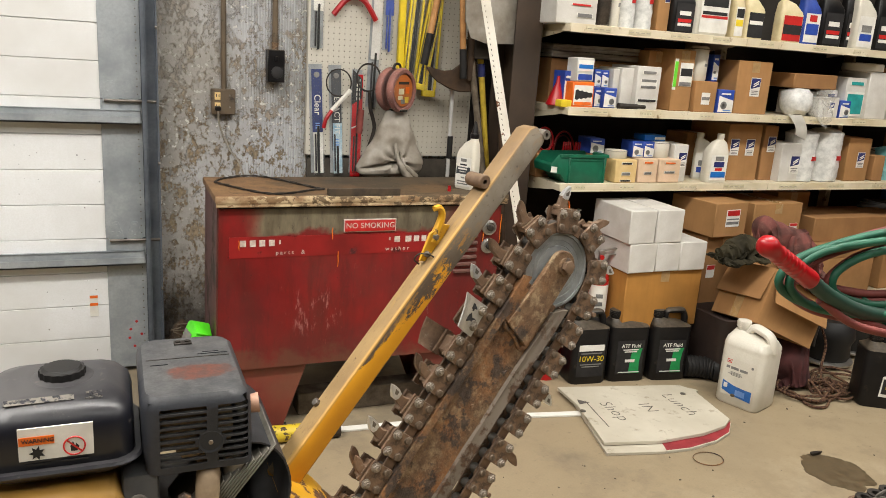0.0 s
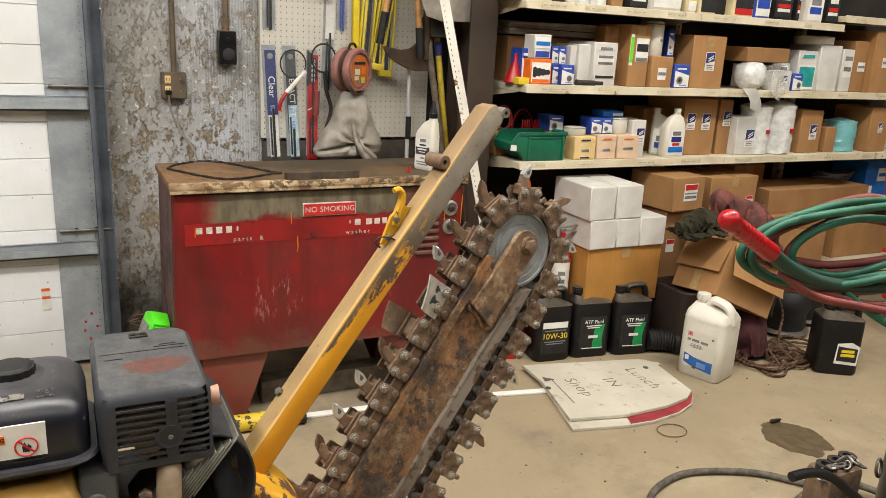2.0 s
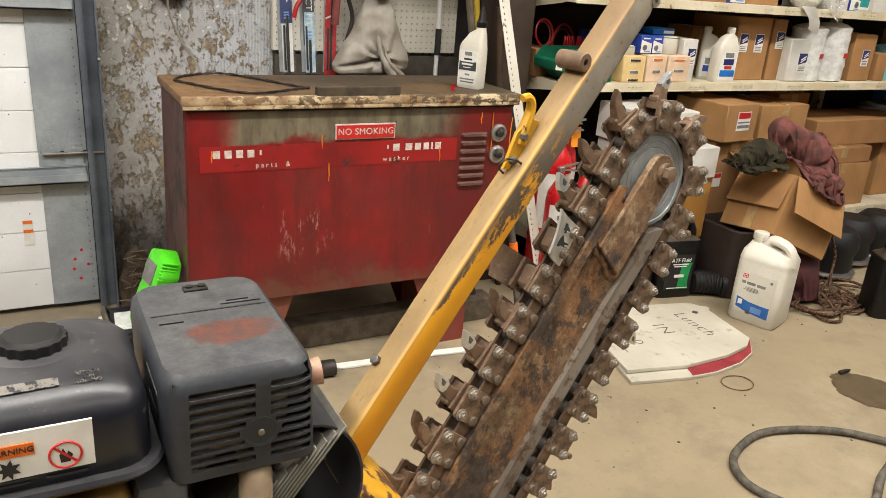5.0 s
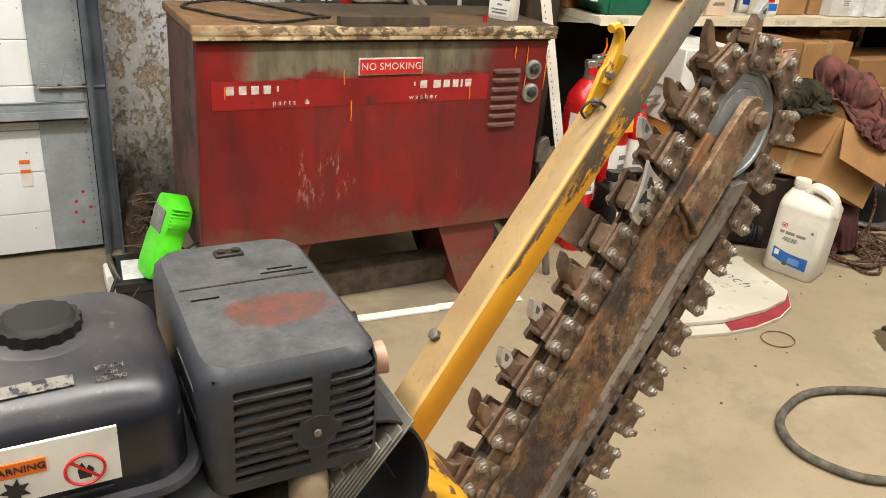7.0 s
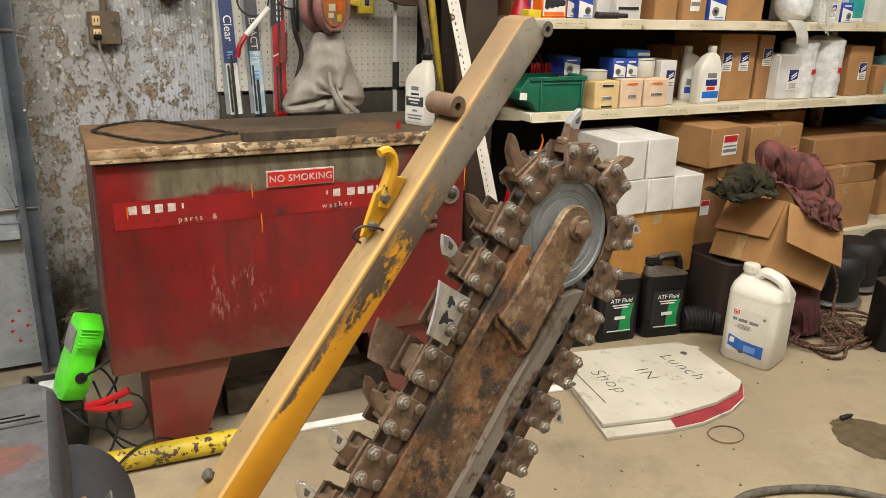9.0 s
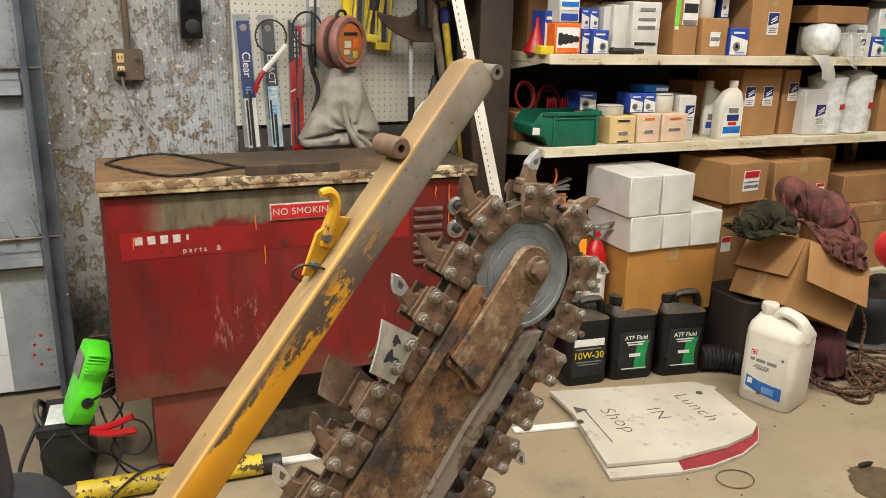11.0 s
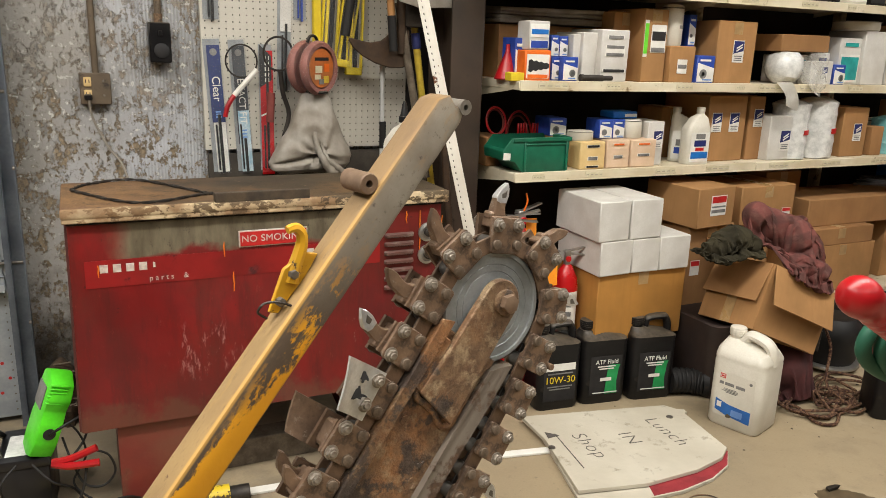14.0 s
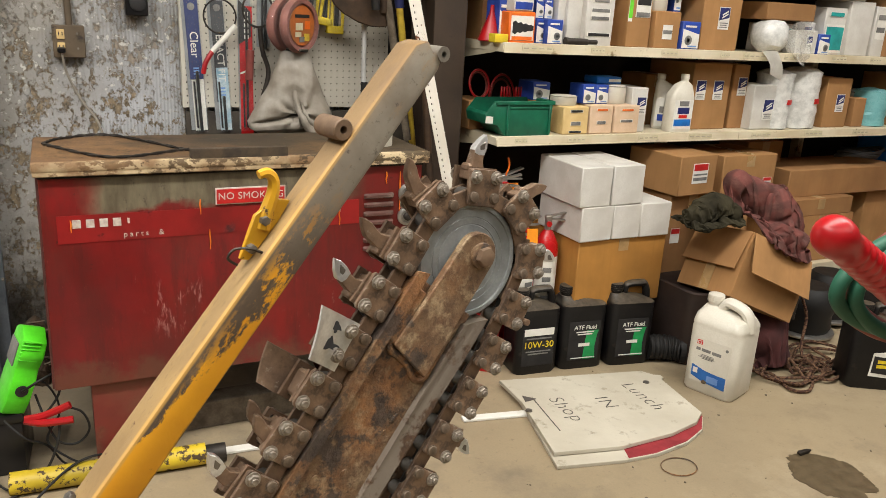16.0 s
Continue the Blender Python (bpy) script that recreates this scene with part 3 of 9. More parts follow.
GREYCARD = plain("dark_grey_card", (62, 64, 68), (48, 50, 54), 0.45, bump=0.03)
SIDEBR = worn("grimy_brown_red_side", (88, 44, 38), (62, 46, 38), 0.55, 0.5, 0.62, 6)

# ---- building helpers ----
def thing(name, label, category, loc=(0, 0, 0), rot=(0, 0, 0), group="", kind=""):
    ob = new(name)
    ob.empty_display_size = 0.05
    ob.matrix_world = pose(*loc, *rot)
    return tagged(ob, label, category, group, kind)


def mesh_of(bm, name, smooth):
    me = bpy.data.meshes.new(name)
    if smooth:
        for f in bm.faces:
            f.smooth = True
    bm.normal_update()
    bm.to_mesh(me)
    bm.free()
    if smooth:
        me.set_sharp_from_angle(angle=radians(38))
    return me


def part(name, bm, material, parent, label="", loc=(0, 0, 0), rot=(0, 0, 0), smooth=True):
    me = bm if isinstance(bm, bpy.types.Mesh) else mesh_of(bm, name, smooth)
    if not me.materials:
        me.materials.append(material)
    ob = new(name, me)
    if parent:
        ob.parent = parent
    ob.matrix_basis = pose(*loc, *rot)
    if label:
        ob["label"] = label
    return ob


def single(name, bm, material, label, category, loc=(0, 0, 0), rot=(0, 0, 0), kind="", group="", smooth=True):
    return tagged(part(name, bm, material, None, "", loc, rot, smooth), label, category, group, kind)


def bx(sx, sy, sz, c=(0, 0, 0), bev=0.0, seg=1):
    bm = bmesh.new()
    bmesh.ops.create_cube(bm, size=1, matrix=Matrix.Translation(c) @ Matrix.Diagonal((sx, sy, sz, 1)))
    if bev:
        bmesh.ops.bevel(bm, geom=bm.edges[:], offset=bev, segments=seg, profile=0.5, affect="EDGES")
    return bm


def span(x0, x1, y0, y1, z0, z1, bev=0.0, seg=1):
    return bx(x1 - x0, y1 - y0, z1 - z0, ((x0 + x1) / 2, (y0 + y1) / 2, (z0 + z1) / 2), bev, seg)


def cy(r, h, c=(0, 0, 0), axis="Z", seg=24, r2=None, bev=0.0):
    bm = bmesh.new()
    turn = {"Z": Matrix(), "X": pose(0, 0, 0, 0, 90), "Y": pose(0, 0, 0, -90)}[axis]
    bmesh.ops.create_cone(bm, cap_ends=True, segments=seg, radius1=r, radius2=r if r2 is None else r2, depth=h, matrix=Matrix.Translation(c) @ turn)
    if bev:
        rims = [e for e in bm.edges if any(len(f.verts) > 4 for f in e.link_faces)]
        bmesh.ops.bevel(bm, geom=rims, offset=bev, segments=2, profile=0.5, affect="EDGES")
    return bm


def lathe(profile, seg=28, c=(0, 0, 0)):
    """Turn a list of (radius, height) round z."""
    bm = bmesh.new()
    rings = []
    for r, z in profile:
        if r < 1e-5:
            rings.append([bm.verts.new((c[0], c[1], c[2] + z))])
        else:
            rings.append([bm.verts.new((c[0] + r * math.cos(2 * math.pi * k / seg), c[1] + r * math.sin(2 * math.pi * k / seg), c[2] + z)) for k in range(seg)])
    for a, b in zip(rings, rings[1:]):
        for k in range(seg):
            j = (k + 1) % seg
            if len(a) == 1 and len(b) > 1:
                bm.faces.new((a[0], b[j], b[k]))
            elif len(b) == 1 and len(a) > 1:
                bm.faces.new((a[k], a[j], b[0]))
            elif len(a) > 1:
                bm.faces.new((a[k], a[j], b[j], b[k]))
    for ring, flip in ((rings[0], True), (rings[-1], False)):
        if len(ring) > 1:
            bm.faces.new(ring[::-1] if flip else ring)
    return bm


def smooth_path(pts, steps=6, closed=False):
    """Catmull-Rom through the points."""
    p = [Vector(q) for q in pts]
    n = len(p)
    out = []
    for i in range(n if closed else n - 1):
        a, b, c, d = (p[(i + k) % n] if closed else p[min(max(i + k, 0), n - 1)] for k in (-1, 0, 1, 2))
        for s in range(steps):
            t = s / steps
            out.append(0.5 * ((2 * b) + (c - a) * t + (2 * a - 5 * b + 4 * c - d) * t * t + (3 * b - a - 3 * c + d) * t**3))
    if not closed:
        out.append(p[-1])
    return out


def tube(pts, r, seg=10, closed=False, ends=True):
    bm = bmesh.new()
    p = [Vector(q) for q in pts]
    n = len(p)
    rings, side = [], None
    for i in range(n):
        a = p[(i - 1) % n] if closed or i else p[0]
        b = p[(i + 1) % n] if closed or i < n - 1 else p[-1]
        t = (b - a).normalized()
        if side is None:
            side = t.orthogonal().normalized()
        side = (side - t * side.dot(t)).normalized()
        up = t.cross(side)
        rad = r[i] if isinstance(r, (list, tuple)) else r
        rings.append([bm.verts.new(p[i] + rad * (math.cos(2 * math.pi * k / seg) * side + math.sin(2 * math.pi * k / seg) * up)) for k in range(seg)])
    for i in range(n if closed else n - 1):
        a, b = rings[i], rings[(i + 1) % n]
        for k in range(seg):
            j = (k + 1) % seg
            bm.faces.new((a[k], a[j], b[j], b[k]))
    if ends and not closed:
        bm.faces.new(rings[0][::-1])
        bm.faces.new(rings[-1])
    return bm


def prism(poly, lo, hi, axis="Y", bev=0.0, seg=1):
    """A flat outline, pushed out along an axis. For Y the outline is (x, z), for Z (x, y), for X (y, z)."""
    bm = bmesh.new()
    put = {"Y": lambda a, b, d: (a, d, b), "Z": lambda a, b, d: (a, b, d), "X": lambda a, b, d: (d, a, b)}[axis]
    lowv = [bm.verts.new(put(a, b, lo)) for a, b in poly]
    high = [bm.verts.new(put(a, b, hi)) for a, b in poly]
    bm.faces.new(lowv)
    bm.faces.new(high[::-1])
    n = len(poly)
    for k in range(n):
        bm.faces.new((lowv[k], high[k], high[(k + 1) % n], lowv[(k + 1) % n]))
    bmesh.ops.recalc_face_normals(bm, faces=bm.faces[:])
    if bev:
        bmesh.ops.bevel(bm, geom=bm.edges[:], offset=bev, segments=seg, profile=0.5, affect="EDGES")
    return bm


def loft(rings, caps=True):
    """Skin equal-length rings of points."""
    bm = bmesh.new()
    vs = [[bm.verts.new(q) for q in ring] for ring in rings]
    n = len(vs[0])
    for a, b in zip(vs, vs[1:]):
        for k in range(n):
            bm.faces.new((a[k], a[(k + 1) % n], b[(k + 1) % n], b[k]))
    if caps:
        bm.faces.new(vs[0][::-1])
        bm.faces.new(vs[-1])
    bmesh.ops.recalc_face_normals(bm, faces=bm.faces[:])
    return bm


def rrect(w, d, r, z, seg=4, cx=0.0, cy0=0.0):
    """A rounded rectangle ring at height z."""
    out = []
    for sx, sy, a0 in ((1, 1, 0), (-1, 1, 90), (-1, -1, 180), (1, -1, 270)):
        for k in range(seg + 1):
            a = radians(a0 + 90 * k / seg)
            out.append((cx + sx * (w / 2 - r) + r * math.cos(a), cy0 + sy * (d / 2 - r) + r * math.sin(a), z))
    return out


def merge(*bms):
    out = bmesh.new()
    for b in bms:
        me = bpy.data.meshes.new("tmp")
        b.to_mesh(me)
        b.free()
        out.from_mesh(me)
        bpy.data.meshes.remove(me)
    return out


def moved(bm, m):
    bm.transform(m)
    return bm


def roughen(bm, amount, scale, seed=0.0):
    """Push the points about by noise, for soft or dented shapes."""
    for v in bm.verts:
        v.co += Vector(noise.noise_vector(v.co * scale + Vector((seed, seed * 2, -seed)))) * amount
    return bm


def letters(text, size, depth=0.0006, space=1.0, shear=0.0, thin=0.0):
    """Built-in font as a mesh, centred at its origin, facing -y."""
    cu = bpy.data.curves.new("tmp_text", "FONT")
    cu.body, cu.size, cu.extrude, cu.space_character, cu.shear = text, size, depth, space, shear
    cu.offset = -thin
    cu.align_x, cu.align_y = "CENTER", "CENTER"
    ob = bpy.data.objects.new("tmp_text", cu)
    scene.collection.objects.link(ob)
    bpy.context.view_layer.update()
    me = bpy.data.meshes.new_from_object(ob.evaluated_get(bpy.context.evaluated_depsgraph_get()))
    bpy.data.objects.remove(ob)
    bm = bmesh.new()
    bm.from_mesh(me)
    bpy.data.meshes.remove(me)
    bm.transform(pose(0, 0, 0, 90, 0, 0))
    return bm


def bars(w, rows, height, gap, seed=1):
    """Unreadable lines of print as flat bars, facing -y."""
    rnd = random.Random(seed)
    out = []
    for k in range(rows):
        ww = w * rnd.uniform(0.55, 1.0)
        out.append(bx(ww, 0.0008, height, (rnd.uniform(-0.1, 0.1) * w * 0.3, 0, -k * (height + gap))))
    return merge(*out)


def placed(ob):
    m = ob.matrix_basis.copy()
    while ob.parent:
        ob = ob.parent
        m = ob.matrix_basis @ m
    return m


def wpart(name, bm, material, parent, label="", smooth=True):
    """A part whose mesh is given in the shop's own metres."""
    ob = part(name, bm, material, parent, label, smooth=smooth)
    ob.matrix_basis = placed(parent).inverted()
    return ob

# ---- structure ----
single("floor", span(-6, 8, -8, 1.0, -0.1, 0), FLOOR, "smooth tan concrete shop floor with stains", "floor", kind="structure")
# unseen ceiling, side and front walls are added; their tone sets the bounce
single("ceiling", span(-6, 8, -8, 1.0, 4.0, 4.1), CEIL, "unseen plain ceiling added above the shop for bounce light", "ceiling", kind="structure")
wall = single("wall_back", span(-0.64, 1.1, 0.83, 1.0, 0, 4), WALL, "grey painted concrete wall with flaking paint", "wall", kind="structure")
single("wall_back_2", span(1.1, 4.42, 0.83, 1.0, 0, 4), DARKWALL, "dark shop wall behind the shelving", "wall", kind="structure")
single("wall_back_4", span(4.42, 8, 0.83, 1.0, 0, 4), TANWALL, "tan painted shop wall past the shelving", "wall", kind="structure")
single("wall_back_3", span(-6, -0.64, 0.9, 1.0, 2.9, 4), WALL, "grey concrete wall over the overhead door", "wall", kind="structure")
single("wall_left", span(-6.15, -6, -8, 1.0, 0, 4), CEIL, "unseen shop side wall added for bounce light", "wall", kind="structure")
single("wall_right", span(8, 8.15, -8, 1.0, 0, 4), DARKWALL, "unseen dark side wall added to close the room", "wall", kind="structure")
single("wall_front", span(-6, 8, -8.15, -8, 0, 4), CEIL, "unseen wall added behind the visitor for bounce light", "wall", kind="structure")

# sectional overhead door: white panels, galvanised end stiles, struts and hinges
door = thing("door_1", "closed white insulated overhead door with galvanised stiles", "door", (-2.6, 0.78, 0), kind="structure")
SEAMS = [0.02, 0.615, 1.205, 1.80, 2.40, 2.95]
for z0, z1 in zip(SEAMS, SEAMS[1:]):
    ribs = []
    n = 4
    for k in range(n):
        a, b = z0 + (z1 - z0) * k / n, z0 + (z1 - z0) * (k + 1) / n
        ribs.append(span(-4.6, -0.815, 0.765, 0.81, a + 0.0008, b - 0.0008, 0.0025))
    ribs.append(span(-4.6, -0.815, 0.772, 0.815, z0 + 0.002, z1 - 0.002))
    panel = wpart("door_panel", merge(*ribs), DOORW, door, "white ribbed door section")
    wpart("end_stile", span(-0.83, -0.672, 0.757, 0.762, z0 + 0.003, z1 - 0.003, 0.001), GALV, panel, "galvanised end stile")
rnd = random.Random(4)
for z in (0.535, 1.135, 1.735):
    strut = merge(span(-4.6, -0.68, 0.715, 0.757, z - 0.028, z - 0.022), span(-4.6, -0.68, 0.715, 0.721, z - 0.028, z + 0.004),
                  span(-4.6, -0.68, 0.735, 0.757, z + 0.022, z + 0.028), span(-4.6, -0.68, 0.735, 0.741, z - 0.0, z + 0.028))
    wpart("strut", strut, GALV, door, "galvanised door strut")
for z in SEAMS[1:4]:
    for x in (-0.79, -0.715):
        leaf = prism([(x - 0.032, z - 0.01), (x + 0.032, z - 0.01), (x + 0.03, z + 0.012), (x + 0.011, z + 0.075), (x - 0.011, z + 0.075), (x - 0.03, z + 0.012)], 0.749, 0.755)
        studs = [cy(0.005, 0.006, (x + dx, 0.747, z + dz), "Y", 8) for dx, dz in ((0, 0.062), (-0.012, 0.03), (0.012, 0.03), (0, 0.015))]
        low = span(x - 0.03, x + 0.03, 0.75, 0.755, z - 0.05, z - 0.012)
        wpart("hinge", merge(leaf, low, *studs), GALV, door, "galvanised door hinge")
    wpart("roller_shaft", cy(0.0065, 0.2, (-0.715, 0.742, z - 0.004), "X", 10), STEEL, door, "steel roller shaft")
wpart("warning_sticker", span(-0.905, -0.872, 0.7615, 0.7635, 0.27, 0.365), PAPER, door, "small white sticker with orange headings")
for z in (0.352, 0.318):
    wpart("sticker_heading", span(-0.904, -0.873, 0.760, 0.7612, z, z + 0.012), ORANGE, door)
dots = []
for k in range(34):
    x, z = rnd.uniform(-1.5, -0.84), rnd.choice((rnd.uniform(0.7, 1.1), rnd.uniform(0.1, 0.55)))
    r = rnd.uniform(0.001, 0.003)
    dots.append(cy(r, 0.001, (x, 0.7645, z), "Y", 7))
wpart("grease_specks", merge(*dots), INK, door)
wpart("paint_dots", merge(*[cy(0.006, 0.001, (x, 0.7562, z), "Y", 10) for x, z in ((-0.75, 0.16), (-0.73, 0.12), (-0.70, 0.175), (-0.745, 0.2), (-0.72, 0.235))]), REDP, door)
wpart("stile_rivets", merge(*[cy(0.003, 0.002, (-0.688, 0.756, 0.05 + 0.031 * k), "Y", 6) for k in range(60)]), STEEL, door)
track = thing("door_track", "galvanised vertical door track with angle bracket", "door track", (-0.64, 0.75, 0), kind="structure")
wpart("track_channel", merge(span(-0.672, -0.655, 0.705, 0.711, 0.0, 3), span(-0.658, -0.652, 0.705, 0.76, 0, 3), span(-0.668, -0.655, 0.752, 0.758, 0.0, 3)), GALVD, track)
wpart("track_angle", merge(span(-0.652, -0.609, 0.742, 0.747, 0, 3), span(-0.614, -0.608, 0.70, 0.745, 0, 3)), GALVD, track)
wpart("track_bolts", merge(*[cy(0.007, 0.008, (-0.612, 0.70 + 0.0, z), "X", 8) for z in (0.4, 0.95, 1.5)]), STEEL, track)

# steel column
col = thing("steel_column", "dark brown painted steel column by the shelving", "column", (0.975, 0.55, 0), kind="structure")
wpart("front_flange", span(0.91, 1.05, 0.50, 0.512, 0, 4, 0.002), POST, col)
wpart("web", span(0.967, 0.981, 0.512, 0.70, 0, 4), POST, col)
wpart("back_flange", span(0.91, 1.05, 0.70, 0.712, 0, 4, 0.002), POST, col)

# pegboard with real holes
def pegboard(x0, x1, z0, z1, y, pitch=0.0254, r=0.0032, thick=0.006):
    nx, nz = int((x1 - x0) / pitch), int((z1 - z0) / pitch)
    vs, fs = [], []
    sq = [(1, 0), (1, 1), (0, 1), (-1, 1), (-1, 0), (-1, -1), (0, -1), (1, -1)]
    for i in range(nx):
        for j in range(nz):
            cx, cz = x0 + (i + 0.5) * pitch, z0 + (j + 0.5) * pitch
            b = len(vs)
            for sx, sz in sq:
                vs.append((cx + sx * pitch / 2, y, cz + sz * pitch / 2))
            for k in range(8):
                a = k * math.pi / 4
                vs.append((cx + r * math.cos(a), y, cz + r * math.sin(a)))
            for k in range(8):
                a = k * math.pi / 4
                vs.append((cx + r * math.cos(a), y + thick, cz + r * math.sin(a)))
            for k in range(8):
                j2 = (k + 1) % 8
                fs.append((b + k, b + 8 + k, b + 8 + j2, b + j2))
                fs.append((b + 8 + k, b + 16 + k, b + 16 + j2, b + 8 + j2))
    me = bpy.data.meshes.new("pegboard_sheet")
    me.from_pydata(vs, [], fs)
    return me, x0 + nx * pitch, z0 + nz * pitch


peg = thing("pegboard", "white perforated pegboard hung with tools", "pegboard", (0.45, 0.81, 0.985), kind="structure")
me, PX1, PZ1 = pegboard(0.035, 0.86, 0.985, 2.3, 0.80)
sheet = part("perforated_sheet", me, PEG, peg)
sheet.matrix_basis = placed(peg).inverted()
# near-black board stands for the shade seen through the holes
wpart("backing", span(0.036, PX1 - 0.001, 0.812, 0.829, 0.986, PZ1), GAPSHADE, peg, "near-black board painted for the shade behind the holes")
wpart("edge_trim", merge(span(0.031, 0.035, 0.80, 0.829, 0.985, PZ1), span(0.031, PX1, 0.80, 0.829, 0.981, 0.985)), PEG, peg)
# near-black panel added: its colour stands for the dark open gap here
single("gap_boards", span(PX1 + 0.002, 1.099, 0.80, 0.828, 0.967, 3.6), GAPBLACK, "near-black panel added for the dark gap between pegboard and shelving", "wall panel", kind="structure")
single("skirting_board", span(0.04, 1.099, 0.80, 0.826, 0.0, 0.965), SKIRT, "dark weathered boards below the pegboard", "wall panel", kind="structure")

# ---- parts washer ----
washer = thing("parts_washer", "red enamelled steel parts washer with grimy lid and chipped front", "parts washer", (0.1, 0.33, 0.0))
body = wpart("cabinet", loft([rrect(1.125, 0.376, 0.008, 0.285, 2, 0.0975, 0.188), rrect(1.112, 0.376, 0.008, 0.913, 2, 0.1, 0.188)]), WASHER, washer, "red cabinet rubbed to bare grey under the lid")
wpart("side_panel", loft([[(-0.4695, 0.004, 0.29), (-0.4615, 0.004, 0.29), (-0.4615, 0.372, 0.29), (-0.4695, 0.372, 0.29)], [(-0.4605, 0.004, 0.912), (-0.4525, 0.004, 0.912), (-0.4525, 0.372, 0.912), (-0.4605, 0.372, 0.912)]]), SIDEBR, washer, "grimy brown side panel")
lid = wpart("lid", span(-0.468, 0.672, -0.022, 0.398, 0.918, 0.945, 0.006, 2), LID, washer, "grimy tan lid with chipped front edge")
wpart("lid_lip", span(-0.466, 0.67, -0.019, -0.013, 0.906, 0.93, 0.002), LID, lid)
# dark strip laid in for the shadow line between lid and cabinet
wpart("lid_seal", span(-0.455, 0.655, -0.0075, -0.0004, 0.8985, 0.9115, 0.001), GAPSHADE, lid, "dark strip painted as the shadow gap under the lid")
pull = wpart("lid_handle", span(-0.068, 0.208, -0.020, -0.0165, 0.944, 0.971, 0.001), PULL, lid, "dark steel pull standing along the lid front")
wpart("pull_edge", span(-0.068, 0.208, -0.0165, 0.004, 0.968, 0.971, 0.001), PULL, pull)
for x in (-0.068, 0.2045):
    wpart("pull_ear", span(x, x + 0.0035, -0.0165, 0.010, 0.944, 0.968, 0.0008), PULL, pull)
for x0, x1, xa, xb in ((-0.37, -0.125, -0.37, -0.225), (0.315, 0.545, 0.43, 0.545)):
    leg = prism([(x0, 0.284), (x1, 0.284), (xb, 0.0), (xa, 0.0)], 0.02, 0.026, "Y")
    wpart("leg", leg, LEGRED, washer, "tapered muddy red sheet-steel leg")
    wpart("leg", prism([(x0, 0.284), (x1, 0.284), (xb, 0.0), (xa, 0.0)], 0.34, 0.346, "Y"), LEGRED, washer, "tapered muddy red sheet-steel leg")
    wpart("leg_side", span(xa, xa + 0.006, 0.027, 0.339, 0.0, 0.284), LEGRED, washer)
for k in range(7):
    z = 0.80 - k * 0.029
    pts = [[(x, y, z + dz) for x, y, dz in ((xx, 0.0, 0.011), (xx, -0.010, 0.006), (xx, -0.011, -0.002), (xx, 0.0, -0.006))] for xx in (0.456, 0.462, 0.552, 0.558)]
    pts[0] = [(0.456, 0.0, z + 0.009), (0.456, -0.001, z + 0.005), (0.456, -0.001, z - 0.002), (0.456, 0.0, z - 0.004)]
    pts[3] = [(0.558, 0.0, z + 0.009), (0.558, -0.001, z + 0.005), (0.558, -0.001, z - 0.002), (0.558, 0.0, z - 0.004)]
    wpart("louvre", loft(pts), LOUVRE, washer, "pressed steel vent louvre")
for z in (0.807, 0.731):
    g = wpart("knob_ring", moved(lathe([(0.0, 0), (0.031, 0), (0.031, 0.008), (0.022, 0.012), (0.02, 0.008), (0.0, 0.008)]), pose(0.603, -0.001, z, 90)), ALU, washer, "dirty metal dial plate")
    wpart("knob", moved(lathe([(0.0, 0), (0.013, 0), (0.013, 0.014), (0.009, 0.017), (0.0, 0.017)], 16), pose(0.603, -0.006, z, 90)), DARKST, g, "dark centre knob")
# printed strip: the maker's name stays as plain bars
strip = wpart("red_name_strip", span(-0.42, 0.44, -0.0014, -0.0004, 0.717, 0.795), STRIPR, washer, "bright red name strip with worn white lettering")
for x, wd, dz in [(-0.382 + 0.034 * k, 0.021, 0.0) for k in range(4)] + [(-0.243, 0.006, 0.006), (0.178, 0.006, 0.008)] + [(x, wd, 0.0) for x, wd in ((0.2, 0.023), (0.245, 0.025), (0.28, 0.022), (0.312, 0.02), (0.34, 0.007), (0.356, 0.022))]:
    wpart("name_bar", span(x, x + wd, -0.0024, -0.0016, 0.759 + dz, 0.7825 - dz * 0.4, 0.0003), NAMEW, strip)
wpart("small_word", moved(letters("parts", 0.022, space=1.5), pose(-0.222, -0.0022, 0.733)), NAMEW, strip, "small white word")
wpart("small_word", moved(letters("&", 0.022), pose(-0.155, -0.0022, 0.733)), NAMEW, strip, "small white word")
wpart("small_word", moved(letters("washer", 0.022, space=1.6), pose(0.213, -0.0022, 0.733)), NAMEW, strip, "small white word")
sign = wpart("no_smoking_sign", span(-0.003, 0.203, -0.005, -0.0005, 0.803, 0.853, 0.001), NAMEW, washer, "red and white NO SMOKING plate")
wpart("sign_field", span(0.001, 0.199, -0.0075, -0.0052, 0.807, 0.849), REDP, sign)
wpart("sign_words", moved(letters("NO SMOKING", 0.029, space=1.06), pose(0.1, -0.0085, 0.828)), NAMEW, sign)
rnd = random.Random(7)
for x, z, h in ((-0.385, 0.765, 0.035), (-0.045, 0.80, 0.045), (-0.02, 0.70, 0.06), (0.375, 0.74, 0.05), (0.577, 0.80, 0.16), (0.53, 0.86, 0.04), (0.655, 0.80, 0.12)):
    wpart("paint_run", tube([(x + rnd.uniform(-0.002, 0.002), -0.003, z + h * t - h / 2) for t in (0, 0.4, 0.7, 1)], [0.0012, 0.002, 0.0022, 0.0012], 6), ORANGEM, washer, "orange paint run")

wire = []
